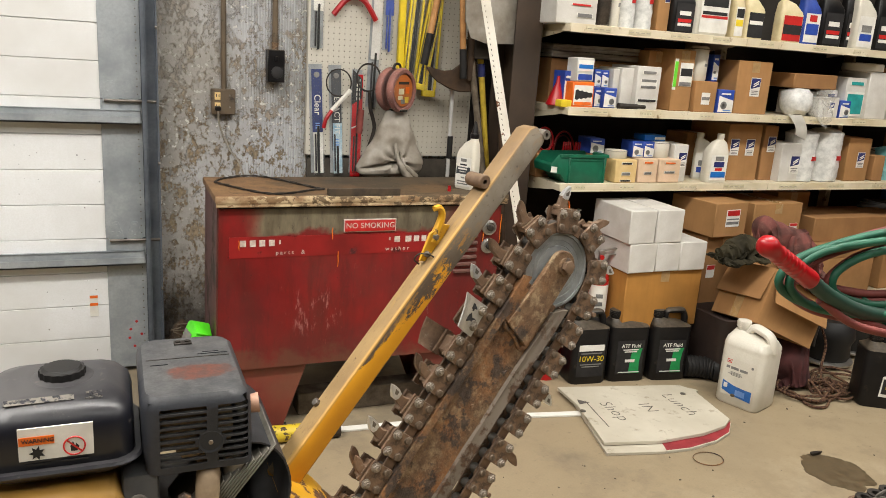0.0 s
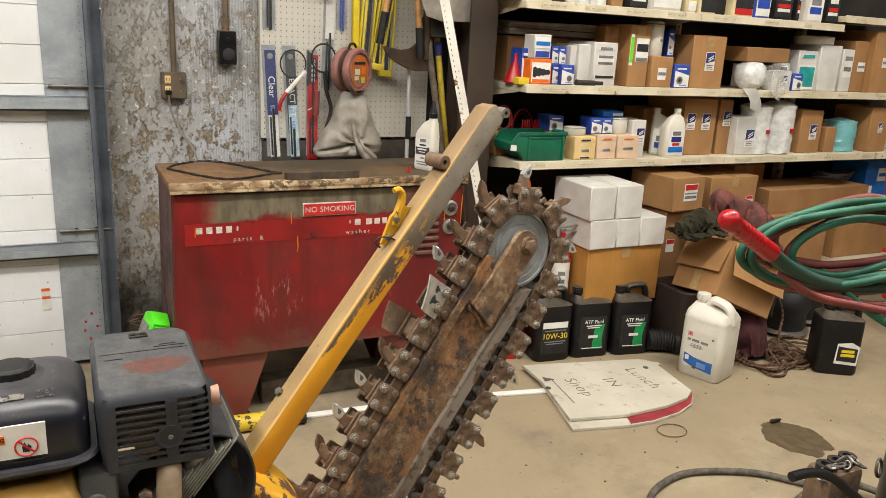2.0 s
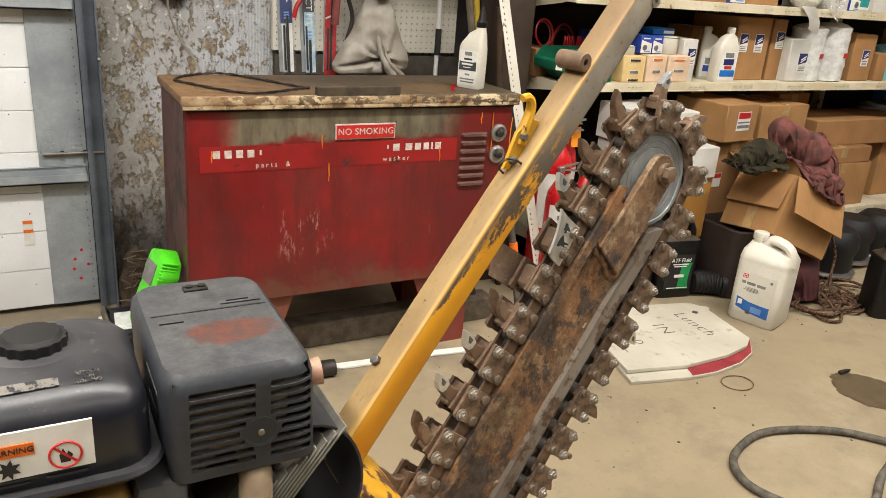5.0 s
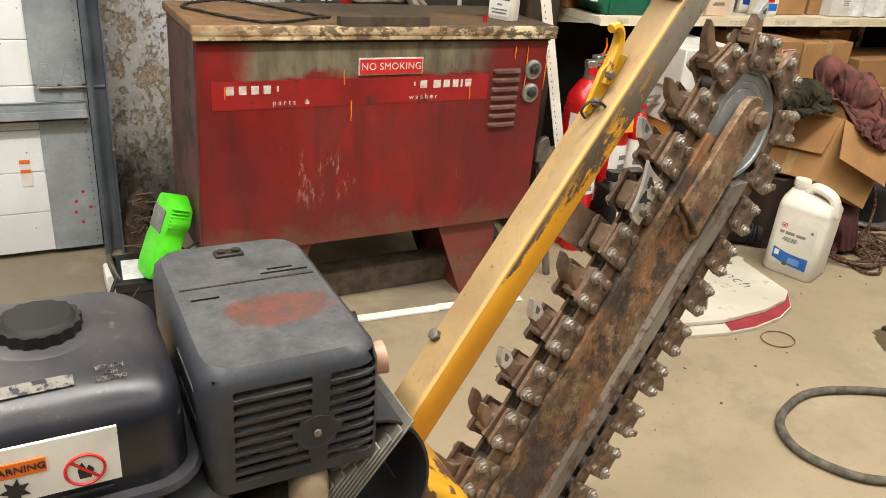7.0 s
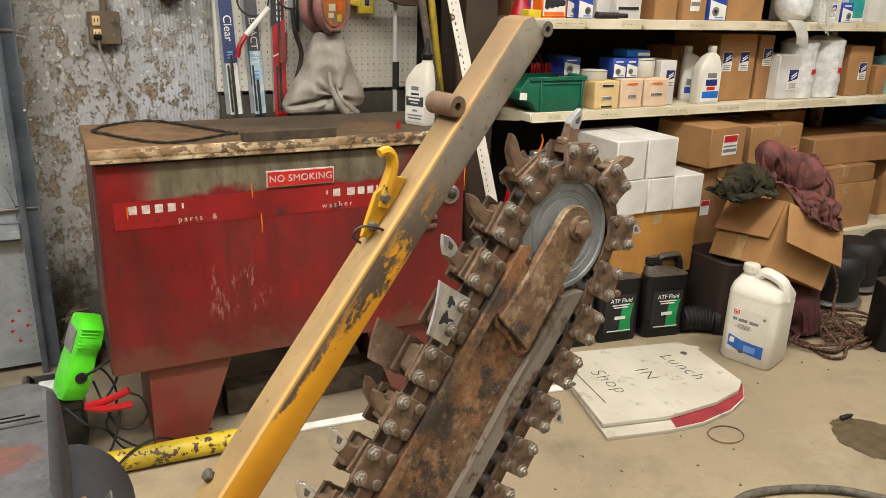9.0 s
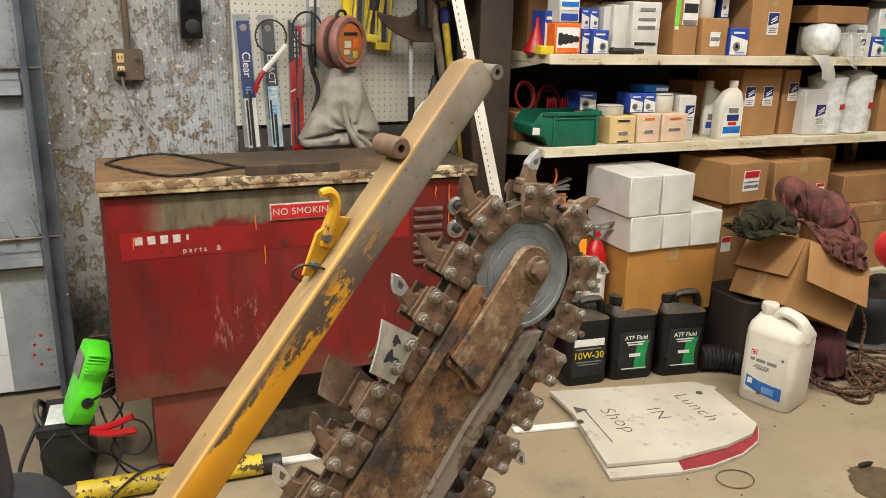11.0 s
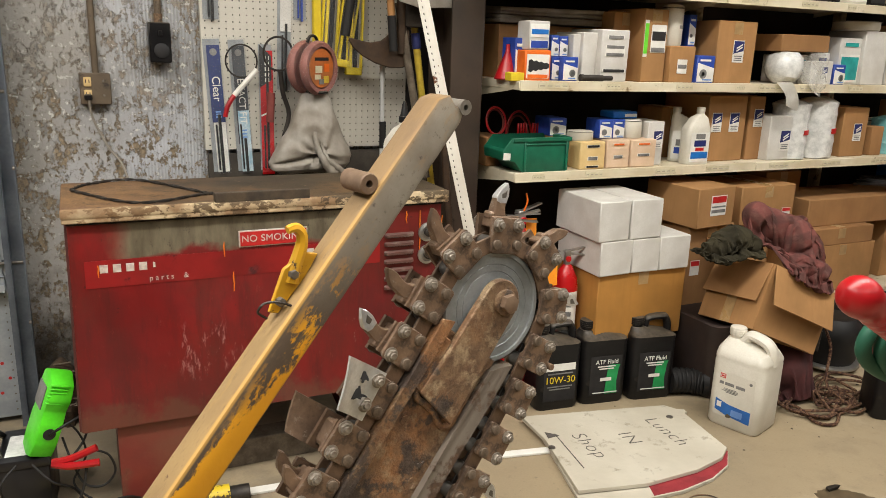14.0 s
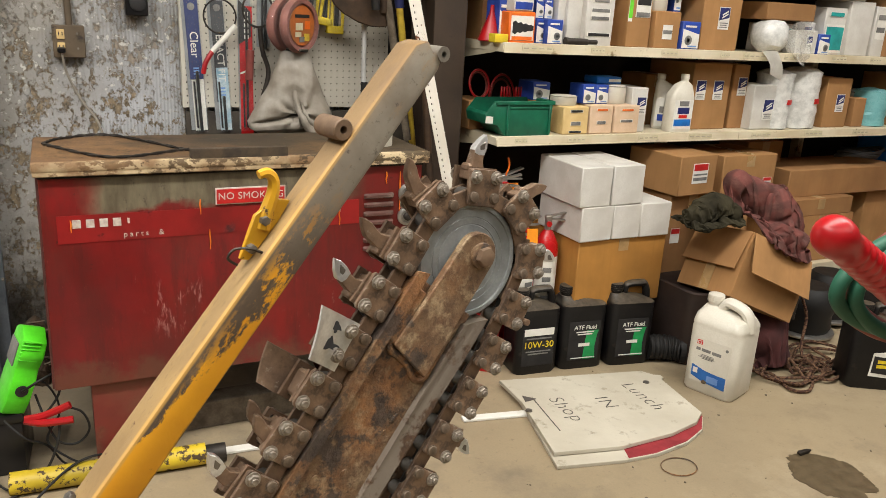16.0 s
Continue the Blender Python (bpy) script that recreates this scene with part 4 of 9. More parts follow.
for a in (0.0, 1.0):
    pts = [(-0.43, 0.275), (-0.38, 0.35), (-0.25, 0.385), (-0.08, 0.125), (-0.06, 0.098), (-0.09, 0.088), (-0.27, 0.012), (-0.42, 0.215)]
    path = smooth_path([(x, y, 0.949) for x, y in pts], 14, True)
    wire.append(tube([Vector(p) + 0.0028 * Vector((math.cos(i * 0.9 + a * math.pi), math.cos(i * 0.9 + a * math.pi) * 0.5, 0.3 + 0.7 * math.sin(i * 0.9 + a * math.pi))) for i, p in enumerate(path)], 0.0028, 6, True))
single("wire_loop", merge(*wire), DARKST, "twisted dark wire loop lying on the washer lid", "wire loop")

# ---- chain trencher ----
tr = thing("trencher", "walk-behind chain trencher with rusty digging chain and worn yellow arm", "trencher", (-0.5, -1.3, 0.0))
# the boom's own axes: down along it, across it to the upper side, and away from the visitor, from the wheel's centre at the near plates
BU, BL, BN = Vector((-0.6128, -0.1589, -0.7741)), Vector((-0.7771, -0.0561, 0.6268)), Vector((-0.143, 0.9857, -0.0891))
BOOM_M = Matrix((BU, BL, BN)).transposed().to_4x4()
BOOM_M.translation = Vector((0.1845, -1.2217, 0.9942))


def boom_pt(u, l, d):
    return BOOM_M @ Vector((u, l, d))


def boom_prism(outline, d0, d1, bev=0.0):
    return moved(prism(outline, d0, d1, "Z", bev), BOOM_M)


def dented(bm, amount, seed, cuts=3):
    """Split the long edges and push the points about a little, for hammered old steel."""
    bmesh.ops.subdivide_edges(bm, edges=[e for e in bm.edges if e.calc_length() > 0.03], cuts=cuts, use_grid_fill=True)
    return roughen(bm, amount, 34.0, seed)


boom = wpart("boom", boom_prism([(0.07, -0.055), (0.07, 0.067), (1.08, 0.078), (1.08, -0.05)], 0.010, 0.044, 0.002), RUST, tr, "rusty tapered boom plate with orange scale and dark grease")
wpart("boom_rail", dented(boom_prism([(0.058, 0.064), (0.066, 0.083), (1.08, 0.085), (1.08, 0.070)], -0.001, 0.056), 0.003, 2.0, 12), RUST, boom, "upper wear rail")
wpart("boom_lower_rail", dented(boom_prism([(0.06, -0.080), (0.09, -0.046), (1.08, -0.044), (1.08, -0.070)], -0.003, 0.056), 0.003, 5.0, 12), RAILST, boom, "grey lower wear rail")
arc = [(-0.012 - 0.036 * math.sin(a), 0.008 - 0.036 * math.cos(a)) for a in [math.pi * k / 14 for k in range(15)]]
wpart("nose_bracket", boom_prism(arc + [(0.10, 0.047), (0.178, 0.052), (0.187, 0.012), (0.195, -0.03), (0.08, -0.029)], -0.005, 0.009, 0.002), BRACKET, boom, "forged nose bracket")
wpart("bracket_foot", boom_prism([(0.085, 0.047), (0.085, 0.066), (0.175, 0.066), (0.178, 0.05)], 0.001, 0.009, 0.002), RUST, boom)
wpart("weld_seam", tube([p + Vector(noise.noise_vector(p * 80)) * 0.0022 for p in smooth_path([boom_pt(u, l, 0.008) for u, l in ((0.10, 0.05), (0.178, 0.056), (0.19, 0.012), (0.199, -0.034), (0.10, -0.034))], 9)], 0.006, 8), RUST, boom, "lumpy weld bead")
wpart("axle_boss", moved(cy(0.021, 0.008, (0, 0, 0), seg=24, bev=0.002), BOOM_M @ pose(-0.014, 0.004, -0.009)), BRACKET, boom)
wpart("axle_bolt", moved(cy(0.016, 0.012, seg=6, bev=0.002), BOOM_M @ pose(-0.014, 0.003, -0.018, 0, 0, 12)), PEGST, boom, "dull hex axle bolt")
wpart("idler_wheel", moved(lathe([(0.0, -0.018), (0.091, -0.018), (0.095, -0.014), (0.095, 0.013), (0.0915, 0.0165), (0.0855, 0.0165), (0.0845, 0.0135), (0.0705, 0.0135), (0.0695, 0.0125), (0.0685, 0.0135), (0.059, 0.0135), (0.058, 0.0125), (0.057, 0.0135), (0.047, 0.0145), (0.0, 0.0145)], 72), BOOM_M @ pose(0.0, 0.004, 0.030, 180)), WHEEL, tr, "worn grey idler wheel")
crumbs = random.Random(21)
for k in range(46):
    u, l, r = crumbs.uniform(0.22, 0.95), crumbs.choice((crumbs.uniform(0.03, 0.062), crumbs.uniform(-0.045, -0.02), crumbs.uniform(-0.04, 0.06))), crumbs.uniform(0.002, 0.0065)
    clod = bmesh.new()
    bmesh.ops.create_icosphere(clod, subdivisions=1, radius=r, matrix=BOOM_M @ pose(u, l, 0.0105) @ Matrix.Diagonal((1.6, 1.1, 0.5, 1)))
    wpart("dirt_clod", roughen(clod, r * 0.5, 300, k), RUST, boom)

# the chain's pin line: up the boom, round the wheel and back, a little slack on the under side
PIN_R, PITCH = 0.1075, 0.0817
path = []
for k in range(140):
    u = 1.08 - k * 1.08 / 139
    path.append((u, 0.1005 + 0.004 * max(0.0, 1 - u / 0.12)))
for k in range(1, 80):
    a = math.pi * k / 80
    path.append((-PIN_R * math.sin(a), (PIN_R - 0.0015) * math.cos(a) - 0.001))
for k in range(140):
    u = k * 1.08 / 139
    path.append((u, -0.107 - 0.014 * math.sin(min(u / 0.16, 1.0) * math.pi / 2) - 0.022 * u))
cum = [0.0]
for (a, b), (c, d) in zip(path, path[1:]):
    cum.append(cum[-1] + math.hypot(c - a, d - b))
S_REF = 1.08 - 0.0515


def on_chain(s):
    k = max(1, next((i for i, v in enumerate(cum) if v >= s), len(cum) - 1))
    f = (s - cum[k - 1]) / (cum[k] - cum[k - 1])
    (a, b), (c, d) = path[k - 1], path[k]
    return a + (c - a) * f, b + (d - b) * f


def link_frame(s):
    """Pose on the chain between two pins: local x along its run, local z outward, local y away from the visitor."""
    u0, l0 = on_chain(max(s - 0.0204, 0))
    u1, l1 = on_chain(min(s + 0.0204, cum[-1]))
    x = (boom_pt(u1, l1, 0) - boom_pt(u0, l0, 0)).normalized()
    y = BN.normalized()
    z = x.cross(y)
    m = Matrix((x, y, z)).transposed().to_4x4()
    m.translation = (boom_pt(u0, l0, 0) + boom_pt(u1, l1, 0)) / 2
    return m


def plate(x0, x1, z0, z1, y, t=0.007, c=0.006):
    return prism([(x0 + c, z0), (x1 - c, z0), (x1, z0 + c), (x1, z1 - c), (x1 - c, z1), (x0 + c, z1), (x0, z1 - c), (x0, z0 + c)], y, y + t, "Y", 0.001)


def holed(x0, x1, z0, z1, y, t, holes, r):
    """A plate split into upright strips, each strip with one round hole right through."""
    bm = bmesh.new()
    edges = [x0] + [(a[0] + b[0]) / 2 for a, b in zip(holes, holes[1:])] + [x1]
    for (hx, hz), xa, xb in zip(holes, edges, edges[1:]):
        n = 12
        rings = []
        for yy in (y, y + t):
            inner = [bm.verts.new((hx + r * math.cos(2 * math.pi * (k + 0.5) / n), yy, hz + r * math.sin(2 * math.pi * (k + 0.5) / n))) for k in range(n)]
            outer = []
            for k in range(n):
                ca, sa = math.cos(2 * math.pi * (k + 0.5) / n), math.sin(2 * math.pi * (k + 0.5) / n)
                f = min((xb - hx) / ca if ca > 1e-6 else (xa - hx) / ca if ca < -1e-6 else 9, (z1 - hz) / sa if sa > 1e-6 else (z0 - hz) / sa if sa < -1e-6 else 9)
                outer.append((hx + f * ca, hz + f * sa))
            for cx, cz in ((xb, z1), (xa, z1), (xa, z0), (xb, z0)):
                j = min(range(n), key=lambda q: (outer[q][0] - cx) ** 2 + (outer[q][1] - cz) ** 2)
                outer[j] = (cx, cz)
            rings.append((inner, [bm.verts.new((a, yy, b)) for a, b in outer]))
        for k in range(n):
            j = (k + 1) % n
            for (inn, out), flip in ((rings[0], False), (rings[1], True)):
                face = (inn[k], inn[j], out[j], out[k])
                bm.faces.new(face[::-1] if flip else face)
            bm.faces.new((rings[0][0][j], rings[0][0][k], rings[1][0][k], rings[1][0][j]))
            bm.faces.new((rings[0][1][k], rings[0][1][j], rings[1][1][j], rings[1][1][k]))
    bmesh.ops.recalc_face_normals(bm, faces=bm.faces[:])
    return bm


NEARBAR = mesh_of(roughen(plate(-0.0295, 0.0295, -0.014, 0.0445, 0.004, 0.007, 0.004), 0.0012, 60, 3), "side_bar", False)
FARBAR = mesh_of(holed(-0.029, 0.029, -0.014, 0.046, 0.048, 0.007, [(-0.019, 0.03), (0.017, 0.034)], 0.0052), "side_bar", False)
LOWL = mesh_of(plate(-0.043, 0.043, -0.013, 0.013, 0.0125, 0.006, 0.011), "link_bar", False)
ROLLERM = mesh_of(merge(cy(0.0125, 0.024, (0, 0.03, 0), "Y", 16, bev=0.001), cy(0.0075, 0.05, (0, 0.03, 0), "Y", 10)), "roller", True)
BOLTM = mesh_of(merge(cy(0.0088, 0.0065, (0, -0.0035, 0), "Y", 6, bev=0.0012), cy(0.0112, 0.002, (0, -0.0005, 0), "Y", 16), cy(0.0052, 0.005, (0, -0.008, 0), "Y", 10, bev=0.001)), "bolt", False)
DOMEM = mesh_of(merge(cy(0.0082, 0.0055, (0, -0.002, 0), "Y", 16, bev=0.0014), cy(0.0096, 0.0015, (0, -0.0004, 0), "Y", 16)), "rivet", True)


def hook_shape(scale=1.0):
    """Crescent outline of a digging claw, leaning the way the chain runs."""
    back = [(-0.016, 0.034), (-0.0165, 0.05), (-0.0135, 0.064), (-0.0105, 0.078), (-0.002, 0.089), (0.010, 0.0985)]
    front = [(0.0125, 0.09), (0.0115, 0.079), (0.0075, 0.068), (0.0055, 0.057), (0.0085, 0.047), (0.013, 0.04), (0.014, 0.034)]
    return [(x, 0.034 + (z - 0.034) * scale) for x, z in back + front]


def claw_bm(y, scale=1.0, thick=0.019):
    bm = prism(hook_shape(scale), y - thick / 2, y + thick / 2, "Y", 0.0015)
    for v in bm.verts:
        f = max(0.0, min(1.0, (v.co.z - 0.055) / 0.045))
        v.co.y = y + (v.co.y - y) * (1 - 0.55 * f)
    return bm


def bite_bm(kind):
    """What is bolted between and on the side bars: a bent saddle and its cutting piece."""
    inner = holed(-0.026, 0.026, 0.006, 0.047, 0.0125, 0.006, [(-0.014, 0.03), (0.012, 0.034)], 0.005)
    web = prism([(-0.024, 0.028), (0.02, 0.028), (0.022, 0.04), (-0.022, 0.043)], 0.019, 0.047, "Y", 0.002)
    if kind == "claw":
        return merge(inner, web, claw_bm(0.033), bx(0.012, 0.02, 0.012, (-0.018, 0.034, 0.047), 0.003))
    if kind == "twin":
        return merge(inner, web, claw_bm(0.022, 0.72, 0.015), moved(claw_bm(0.047, 0.86, 0.015), pose(-0.004, 0, 0, 0, 10, 0)))
    if kind == "stub":
        return merge(inner, prism([(-0.024, 0.026), (0.012, 0.028), (0.016, 0.046), (0.004, 0.058), (-0.014, 0.05), (-0.022, 0.043)], 0.024, 0.043, "Y", 0.003))
    if kind == "low":
        return merge(inner, prism([(-0.02, 0.026), (0.02, 0.03), (0.018, 0.044), (-0.016, 0.047)], 0.022, 0.045, "Y", 0.003), cy(0.006, 0.05, (0.012, 0.022, 0.05), "Y", 10, bev=0.001))
    return merge(inner, prism([(-0.024, 0.026), (0.024, 0.03), (0.02, 0.044), (-0.018, 0.042)], 0.02, 0.047, "Y", 0.003))


def blade_bm(side):
    """A bent shovel blade that flares sideways from the chain; side -1 near, +1 far."""
    rings = []
    for k in range(7):
        f = k / 6
        x0, x1 = -0.038 + 0.002 * f, 0.039 - 0.001 * f
        z0, z1 = 0.022 + (0.060 if side < 0 else 0.046) * f, 0.022 + (0.084 if side < 0 else 0.066) * f
        if side > 0:
            x0, x1 = -0.031, 0.031 - 0.002 * f
        y = (0.001 if side < 0 else 0.058) + side * (0.003 + 0.022 * f * f)
        row = []
        for j in range(5):
            g = j / 4
            row.append((x0 + (x1 - x0) * g, y + side * 0.004 * math.sin(math.pi * g) * f, z0 + (z1 - z0) * g))
        rings.append(row + [(x, yy + 0.005, z) for x, yy, z in row[::-1]])
    return loft(rings)


BITES = {k: mesh_of(bite_bm(k), "bite", False) for k in ("claw", "twin", "stub", "low", "saddle")}
NEARBL, FARBL = mesh_of(blade_bm(-1), "bite_blade", False), mesh_of(blade_bm(1), "bite_blade", False)
tip_bm = prism([(0.0108, 0.1), (0.0135, 0.09), (0.0125, 0.0785), (0.0075, 0.066), (-0.004, 0.066), (-0.0115, 0.07), (-0.011, 0.0785), (-0.0025, 0.0895)], 0.0248, 0.0412, "Y", 0.001)
for v in tip_bm.verts:
    v.co.y = 0.033 + (v.co.y - 0.033) * (1 - 0.42 * max(0.0, min(1.0, (v.co.z - 0.07) / 0.03)))
TIPM = mesh_of(tip_bm, "carbide_tip", False)
INSERTM = mesh_of(prism([(0.0085, 0.088), (0.007, 0.076), (-0.002, 0.074), (-0.0015, 0.082)], 0.0255, 0.0275, "Y", 0.0004), "worn_facet", False)
BLADEPATCH = mesh_of(merge(*[prism([(cx + r * (1 + 0.45 * math.sin(3 * a + cx * 90) + 0.2 * math.sin(7 * a)) * math.cos(a), cz + 1.5 * r * (1 + 0.35 * math.cos(2 * a + 1) + 0.2 * math.sin(5 * a)) * math.sin(a)) for a in [2 * math.pi * k / 22 for k in range(22)]], -0.0005, 0.0005, "Y") for cx, cz, r in ((-0.004, -0.004, 0.0085), (0.018, 0.006, 0.0065))]), "paint_remnant", False)
chain = wpart("digging_chain", tube([boom_pt(u, l, 0.03) for u, l in path[::4]], 0.005, 6), DARKST, tr, "dusty brown steel digging chain")
ORDER = {0: "claw", -1: "claw", -2: "claw", -3: "claw", -4: "saddle", -5: "saddle", -6: "twin", -7: "claw", -8: "claw", -9: "twin", -10: "claw", -11: "claw",
         1: "claw", 2: "claw", 3: "low", 4: "saddle", 5: "stub", 6: "claw", 7: "stub", 8: "claw", 9: "low", 10: "claw", 11: "stub"}
SHINY = (0, -3, -7, -8, 2, 6)
base_inv = placed(chain).inverted()
jit = random.Random(5)
for i in range(-13, 16):
    s = S_REF + (i + 2) * PITCH
    if s < 0.05 or s > cum[-1] - 0.05:
        continue
    m = link_frame(s)
    for mesh in (NEARBAR, FARBAR):
        part("side_bar", mesh, CHAIN, chain).matrix_basis = base_inv @ m @ pose(jit.uniform(-0.0012, 0.0012), 0, jit.uniform(-0.001, 0.001), 0, jit.uniform(-1.5, 1.5), 0)
    for x0, z0 in ((-0.0204, 0.0), (0.0204, 0.0), (-0.0205, 0.0315), (0.019, 0.0325)):
        b = part("bolt" if z0 > 0 else "rivet", BOLTM if z0 > 0 else DOMEM, BOLT if z0 > 0 else RIVETST, chain)
        b.matrix_basis = base_inv @ m @ pose(x0, (-0.006 if i == -4 else 0.003) if z0 > 0 else 0.004, z0, jit.uniform(-5, 5), jit.uniform(0, 60), jit.uniform(-5, 5))
        if z0 > 0:
            back = part("bolt", BOLTM, BOLT, chain)
            back.matrix_basis = base_inv @ m @ pose(x0, 0.056, z0, 0, jit.uniform(0, 60), 180)
    for dx in (-0.0204, 0.0204):
        part("roller", ROLLERM, ROLLER, chain).matrix_basis = base_inv @ m @ pose(dx, 0, 0)
    low_m = link_frame(s + PITCH / 2)
    for y in (0.0, 0.0285):
        part("link_bar", LOWL, CHAIN, chain).matrix_basis = base_inv @ low_m @ pose(0, y, 0)
    tooth = part("bite", BITES[ORDER.get(i, "claw")], CHAIN, chain)
    tooth.matrix_basis = base_inv @ m @ pose(jit.uniform(-0.003, 0.003), jit.uniform(-0.003, 0.006), jit.uniform(-0.003, 0.002), jit.uniform(-4, 4), jit.uniform(-6, 6), 0)
    if i in SHINY:
        tip = part("bite_tip", TIPM, BRIGHT, tooth, "freshly ground bright tip")
        part("worn_facet", INSERTM, STEEL, tip)
    if i in (-4, -5, 4):
        blade = part("bite_blade", NEARBL if i == -4 else FARBL, BRIGHT if i == -4 else CHAIN, tooth, "bright new shovel blade" if i == -4 else "dull brown shovel blade")
        if i == -4:
            part("paint_remnant", BLADEPATCH, INK, blade, "", (0.0, -0.0125, 0.062), (-18, 12, 0))

# yellow crumber arm: a square tube, built along its own x and turned into place
A0, A1 = Vector((-0.5676, -1.3788, 0.5714)), Vector((0.0733, -1.2227, 1.337))
ax = (A1 - A0).normalized()
side = Vector((-ax.y, ax.x, 0)).normalized()
upv = ax.cross(side) * -1 if ax.cross(side).z < 0 else ax.cross(side)
arm_m = Matrix((ax, side, upv)).transposed().to_4x4()
arm_m.translation = A0
AL, S1, S2 = 0.998, 0.0485, 0.054
arm = part("crumber_arm", prism([(0.082, -0.012), (0.092, 0.0), (AL, 0.0), (AL + 0.018, -0.012), (AL + 0.012, -0.03), (AL + 0.018, -0.047), (AL, -S2), (0.105, -S2)], 0.0, S1, "Y", 0.0028, 2), ARM, tr, "square yellow arm worn to bare steel at its upper end")
arm.matrix_basis = placed(tr).inverted() @ arm_m
part("end_lug", moved(lathe([(0.0045, 0), (0.0112, 0), (0.0112, S1 + 0.005), (0.0045, S1 + 0.005), (0.0045, 0)], 20), pose(AL + 0.022, S1 + 0.003, -0.045, 90)), STEELG, arm, "small welded pin tube")
part("peg_tube", moved(lathe([(0.0055, 0), (0.0138, 0), (0.0155, 0.002), (0.0155, 0.052), (0.0138, 0.054), (0.0055, 0.054), (0.0055, 0)], 24), pose(0.836, 0.056, 0.0148, 90)), PEGST, arm, "short steel cross tube welded on the arm")
part("arm_bolt", moved(cy(0.0088, 0.009, seg=6, bev=0.002), pose(0.255, 0.042, 0.004)), STEEL, arm, "grey hex bolt")
latch = part("latch_plate", prism([(-0.052, 0.002), (0.012, 0.0), (0.045, 0.004), (0.036, 0.022), (0.0, 0.034), (-0.03, 0.024), (-0.058, 0.014)], 0.026, 0.033, "Y", 0.001), YELPAINT, arm, "yellow latch bracket", (0.675, 0.0, 0.0))
hook = [(-0.008, 0.012), (0.01, 0.02), (0.028, 0.026), (0.044, 0.033), (0.054, 0.043), (0.054, 0.055), (0.045, 0.062)]
hp = smooth_path([(x, 0.03, z) for x, z in hook], 4)
part("latch_hook", moved(tube(hp, [0.011 - 0.005 * k / len(hp) for k in range(len(hp))], 8), pose(0, 0, 0)), YELPAINT, latch, "curved yellow hook")
for px0, pz0 in ((0.002, 0.02), (-0.038, 0.012)):
    part("latch_bolt", cy(0.0068, 0.01, (px0, 0.022, pz0), "Y", 6, bev=0.001), STEEL, latch)
part("spring_clip", tube(smooth_path([(-0.034, 0.014, -0.002), (-0.04, 0.012, 0.02), (-0.052, 0.014, 0.036), (-0.066, 0.018, 0.034), (-0.066, 0.02, 0.016)], 5), 0.0019, 6), DARKST, latch, "wire spring clip")

# engine: muffler guard with open slots, tank, block
def carve(solid, cutter):
    """Cut one shape out of another."""
    obs = []
    for b in (solid, cutter):
        me = bpy.data.meshes.new("tmp_cut")
        b.to_mesh(me)
        b.free()
        ob = bpy.data.objects.new("tmp_cut", me)
        scene.collection.objects.link(ob)
        obs.append(ob)
    mod = obs[0].modifiers.new("cut", "BOOLEAN")
    mod.operation, mod.object, mod.solver = "DIFFERENCE", obs[1], "EXACT"
    mod.use_self = True
    bpy.context.view_layer.update()
    me = bpy.data.meshes.new_from_object(obs[0].evaluated_get(bpy.context.evaluated_depsgraph_get()))
    out = bmesh.new()
    out.from_mesh(me)
    for ob in obs:
        old = ob.data
        bpy.data.objects.remove(ob)
        bpy.data.meshes.remove(old)
    bpy.data.meshes.remove(me)
    return out


shell = loft([rrect(0.176, 0.285, 0.02, 0.753, 4, -0.662, -1.335), rrect(0.182, 0.287, 0.026, 0.80, 4, -0.664, -1.336), rrect(0.182, 0.287, 0.03, 0.868, 4, -0.666, -1.337),
              rrect(0.176, 0.281, 0.03, 0.884, 4, -0.667, -1.337), rrect(0.16, 0.265, 0.03, 0.893, 4, -0.668, -1.337)])
cuts = [span(-0.744, -0.584, -1.4715, -1.21, 0.74, 0.884)]
for k in range(9):
    z = 0.8685 - k * 0.0124
    near = max(0.0, 1 - abs(z - 0.805) / 0.026)
    reach = 0.026 * math.sqrt(near) if near else 0.006
    cuts.append(span(-0.728, -0.646 - reach, -1.5, -1.46, z - 0.0044, z + 0.0044, 0.002, 2))
    cuts.append(span(-0.646 + max(reach, 0.012), -0.582, -1.5, -1.46, z - 0.0044, z + 0.0044, 0.002, 2))
for z in (0.862, 0.826, 0.79):
    cuts.append(span(-0.78, -0.735, -1.445, -1.36, z - 0.004, z + 0.004))
for x0, x1, y in ((-0.735, -0.705, -1.333), (-0.65, -0.595, -1.294), (-0.64, -0.61, -1.285)):
    cuts.append(span(x0, x1, y - 0.002, y + 0.002, 0.87, 0.91))
guard = wpart("muffler_guard", carve(shell, merge(*cuts)), GUARD, tr, "sooty dark grey muffler guard with open slots", smooth=True)
wpart("guard_dish", moved(lathe([(0.0, -0.0022), (0.012, -0.0018), (0.018, 0.0008), (0.0205, 0.0012), (0.022, 0.0002), (0.022, -0.004), (0.0, -0.004)], 24), pose(-0.646, -1.479, 0.805, 90)), GUARD, guard)
wpart("guard_screw", cy(0.004, 0.006, (-0.646, -1.479, 0.805), "Y", 8), BOLT, guard, "small brass screw")
wpart("guard_seam", span(-0.742, -0.592, -1.309, -1.3065, 0.8922, 0.8938), DARKST, guard)
wpart("guard_clip", merge(span(-0.688, -0.655, -1.242, -1.225, 0.892, 0.8965, 0.001), cy(0.005, 0.006, (-0.68, -1.233, 0.896), "Z", 10), cy(0.005, 0.006, (-0.663, -1.233, 0.896), "Z", 10)), DARKST, guard)
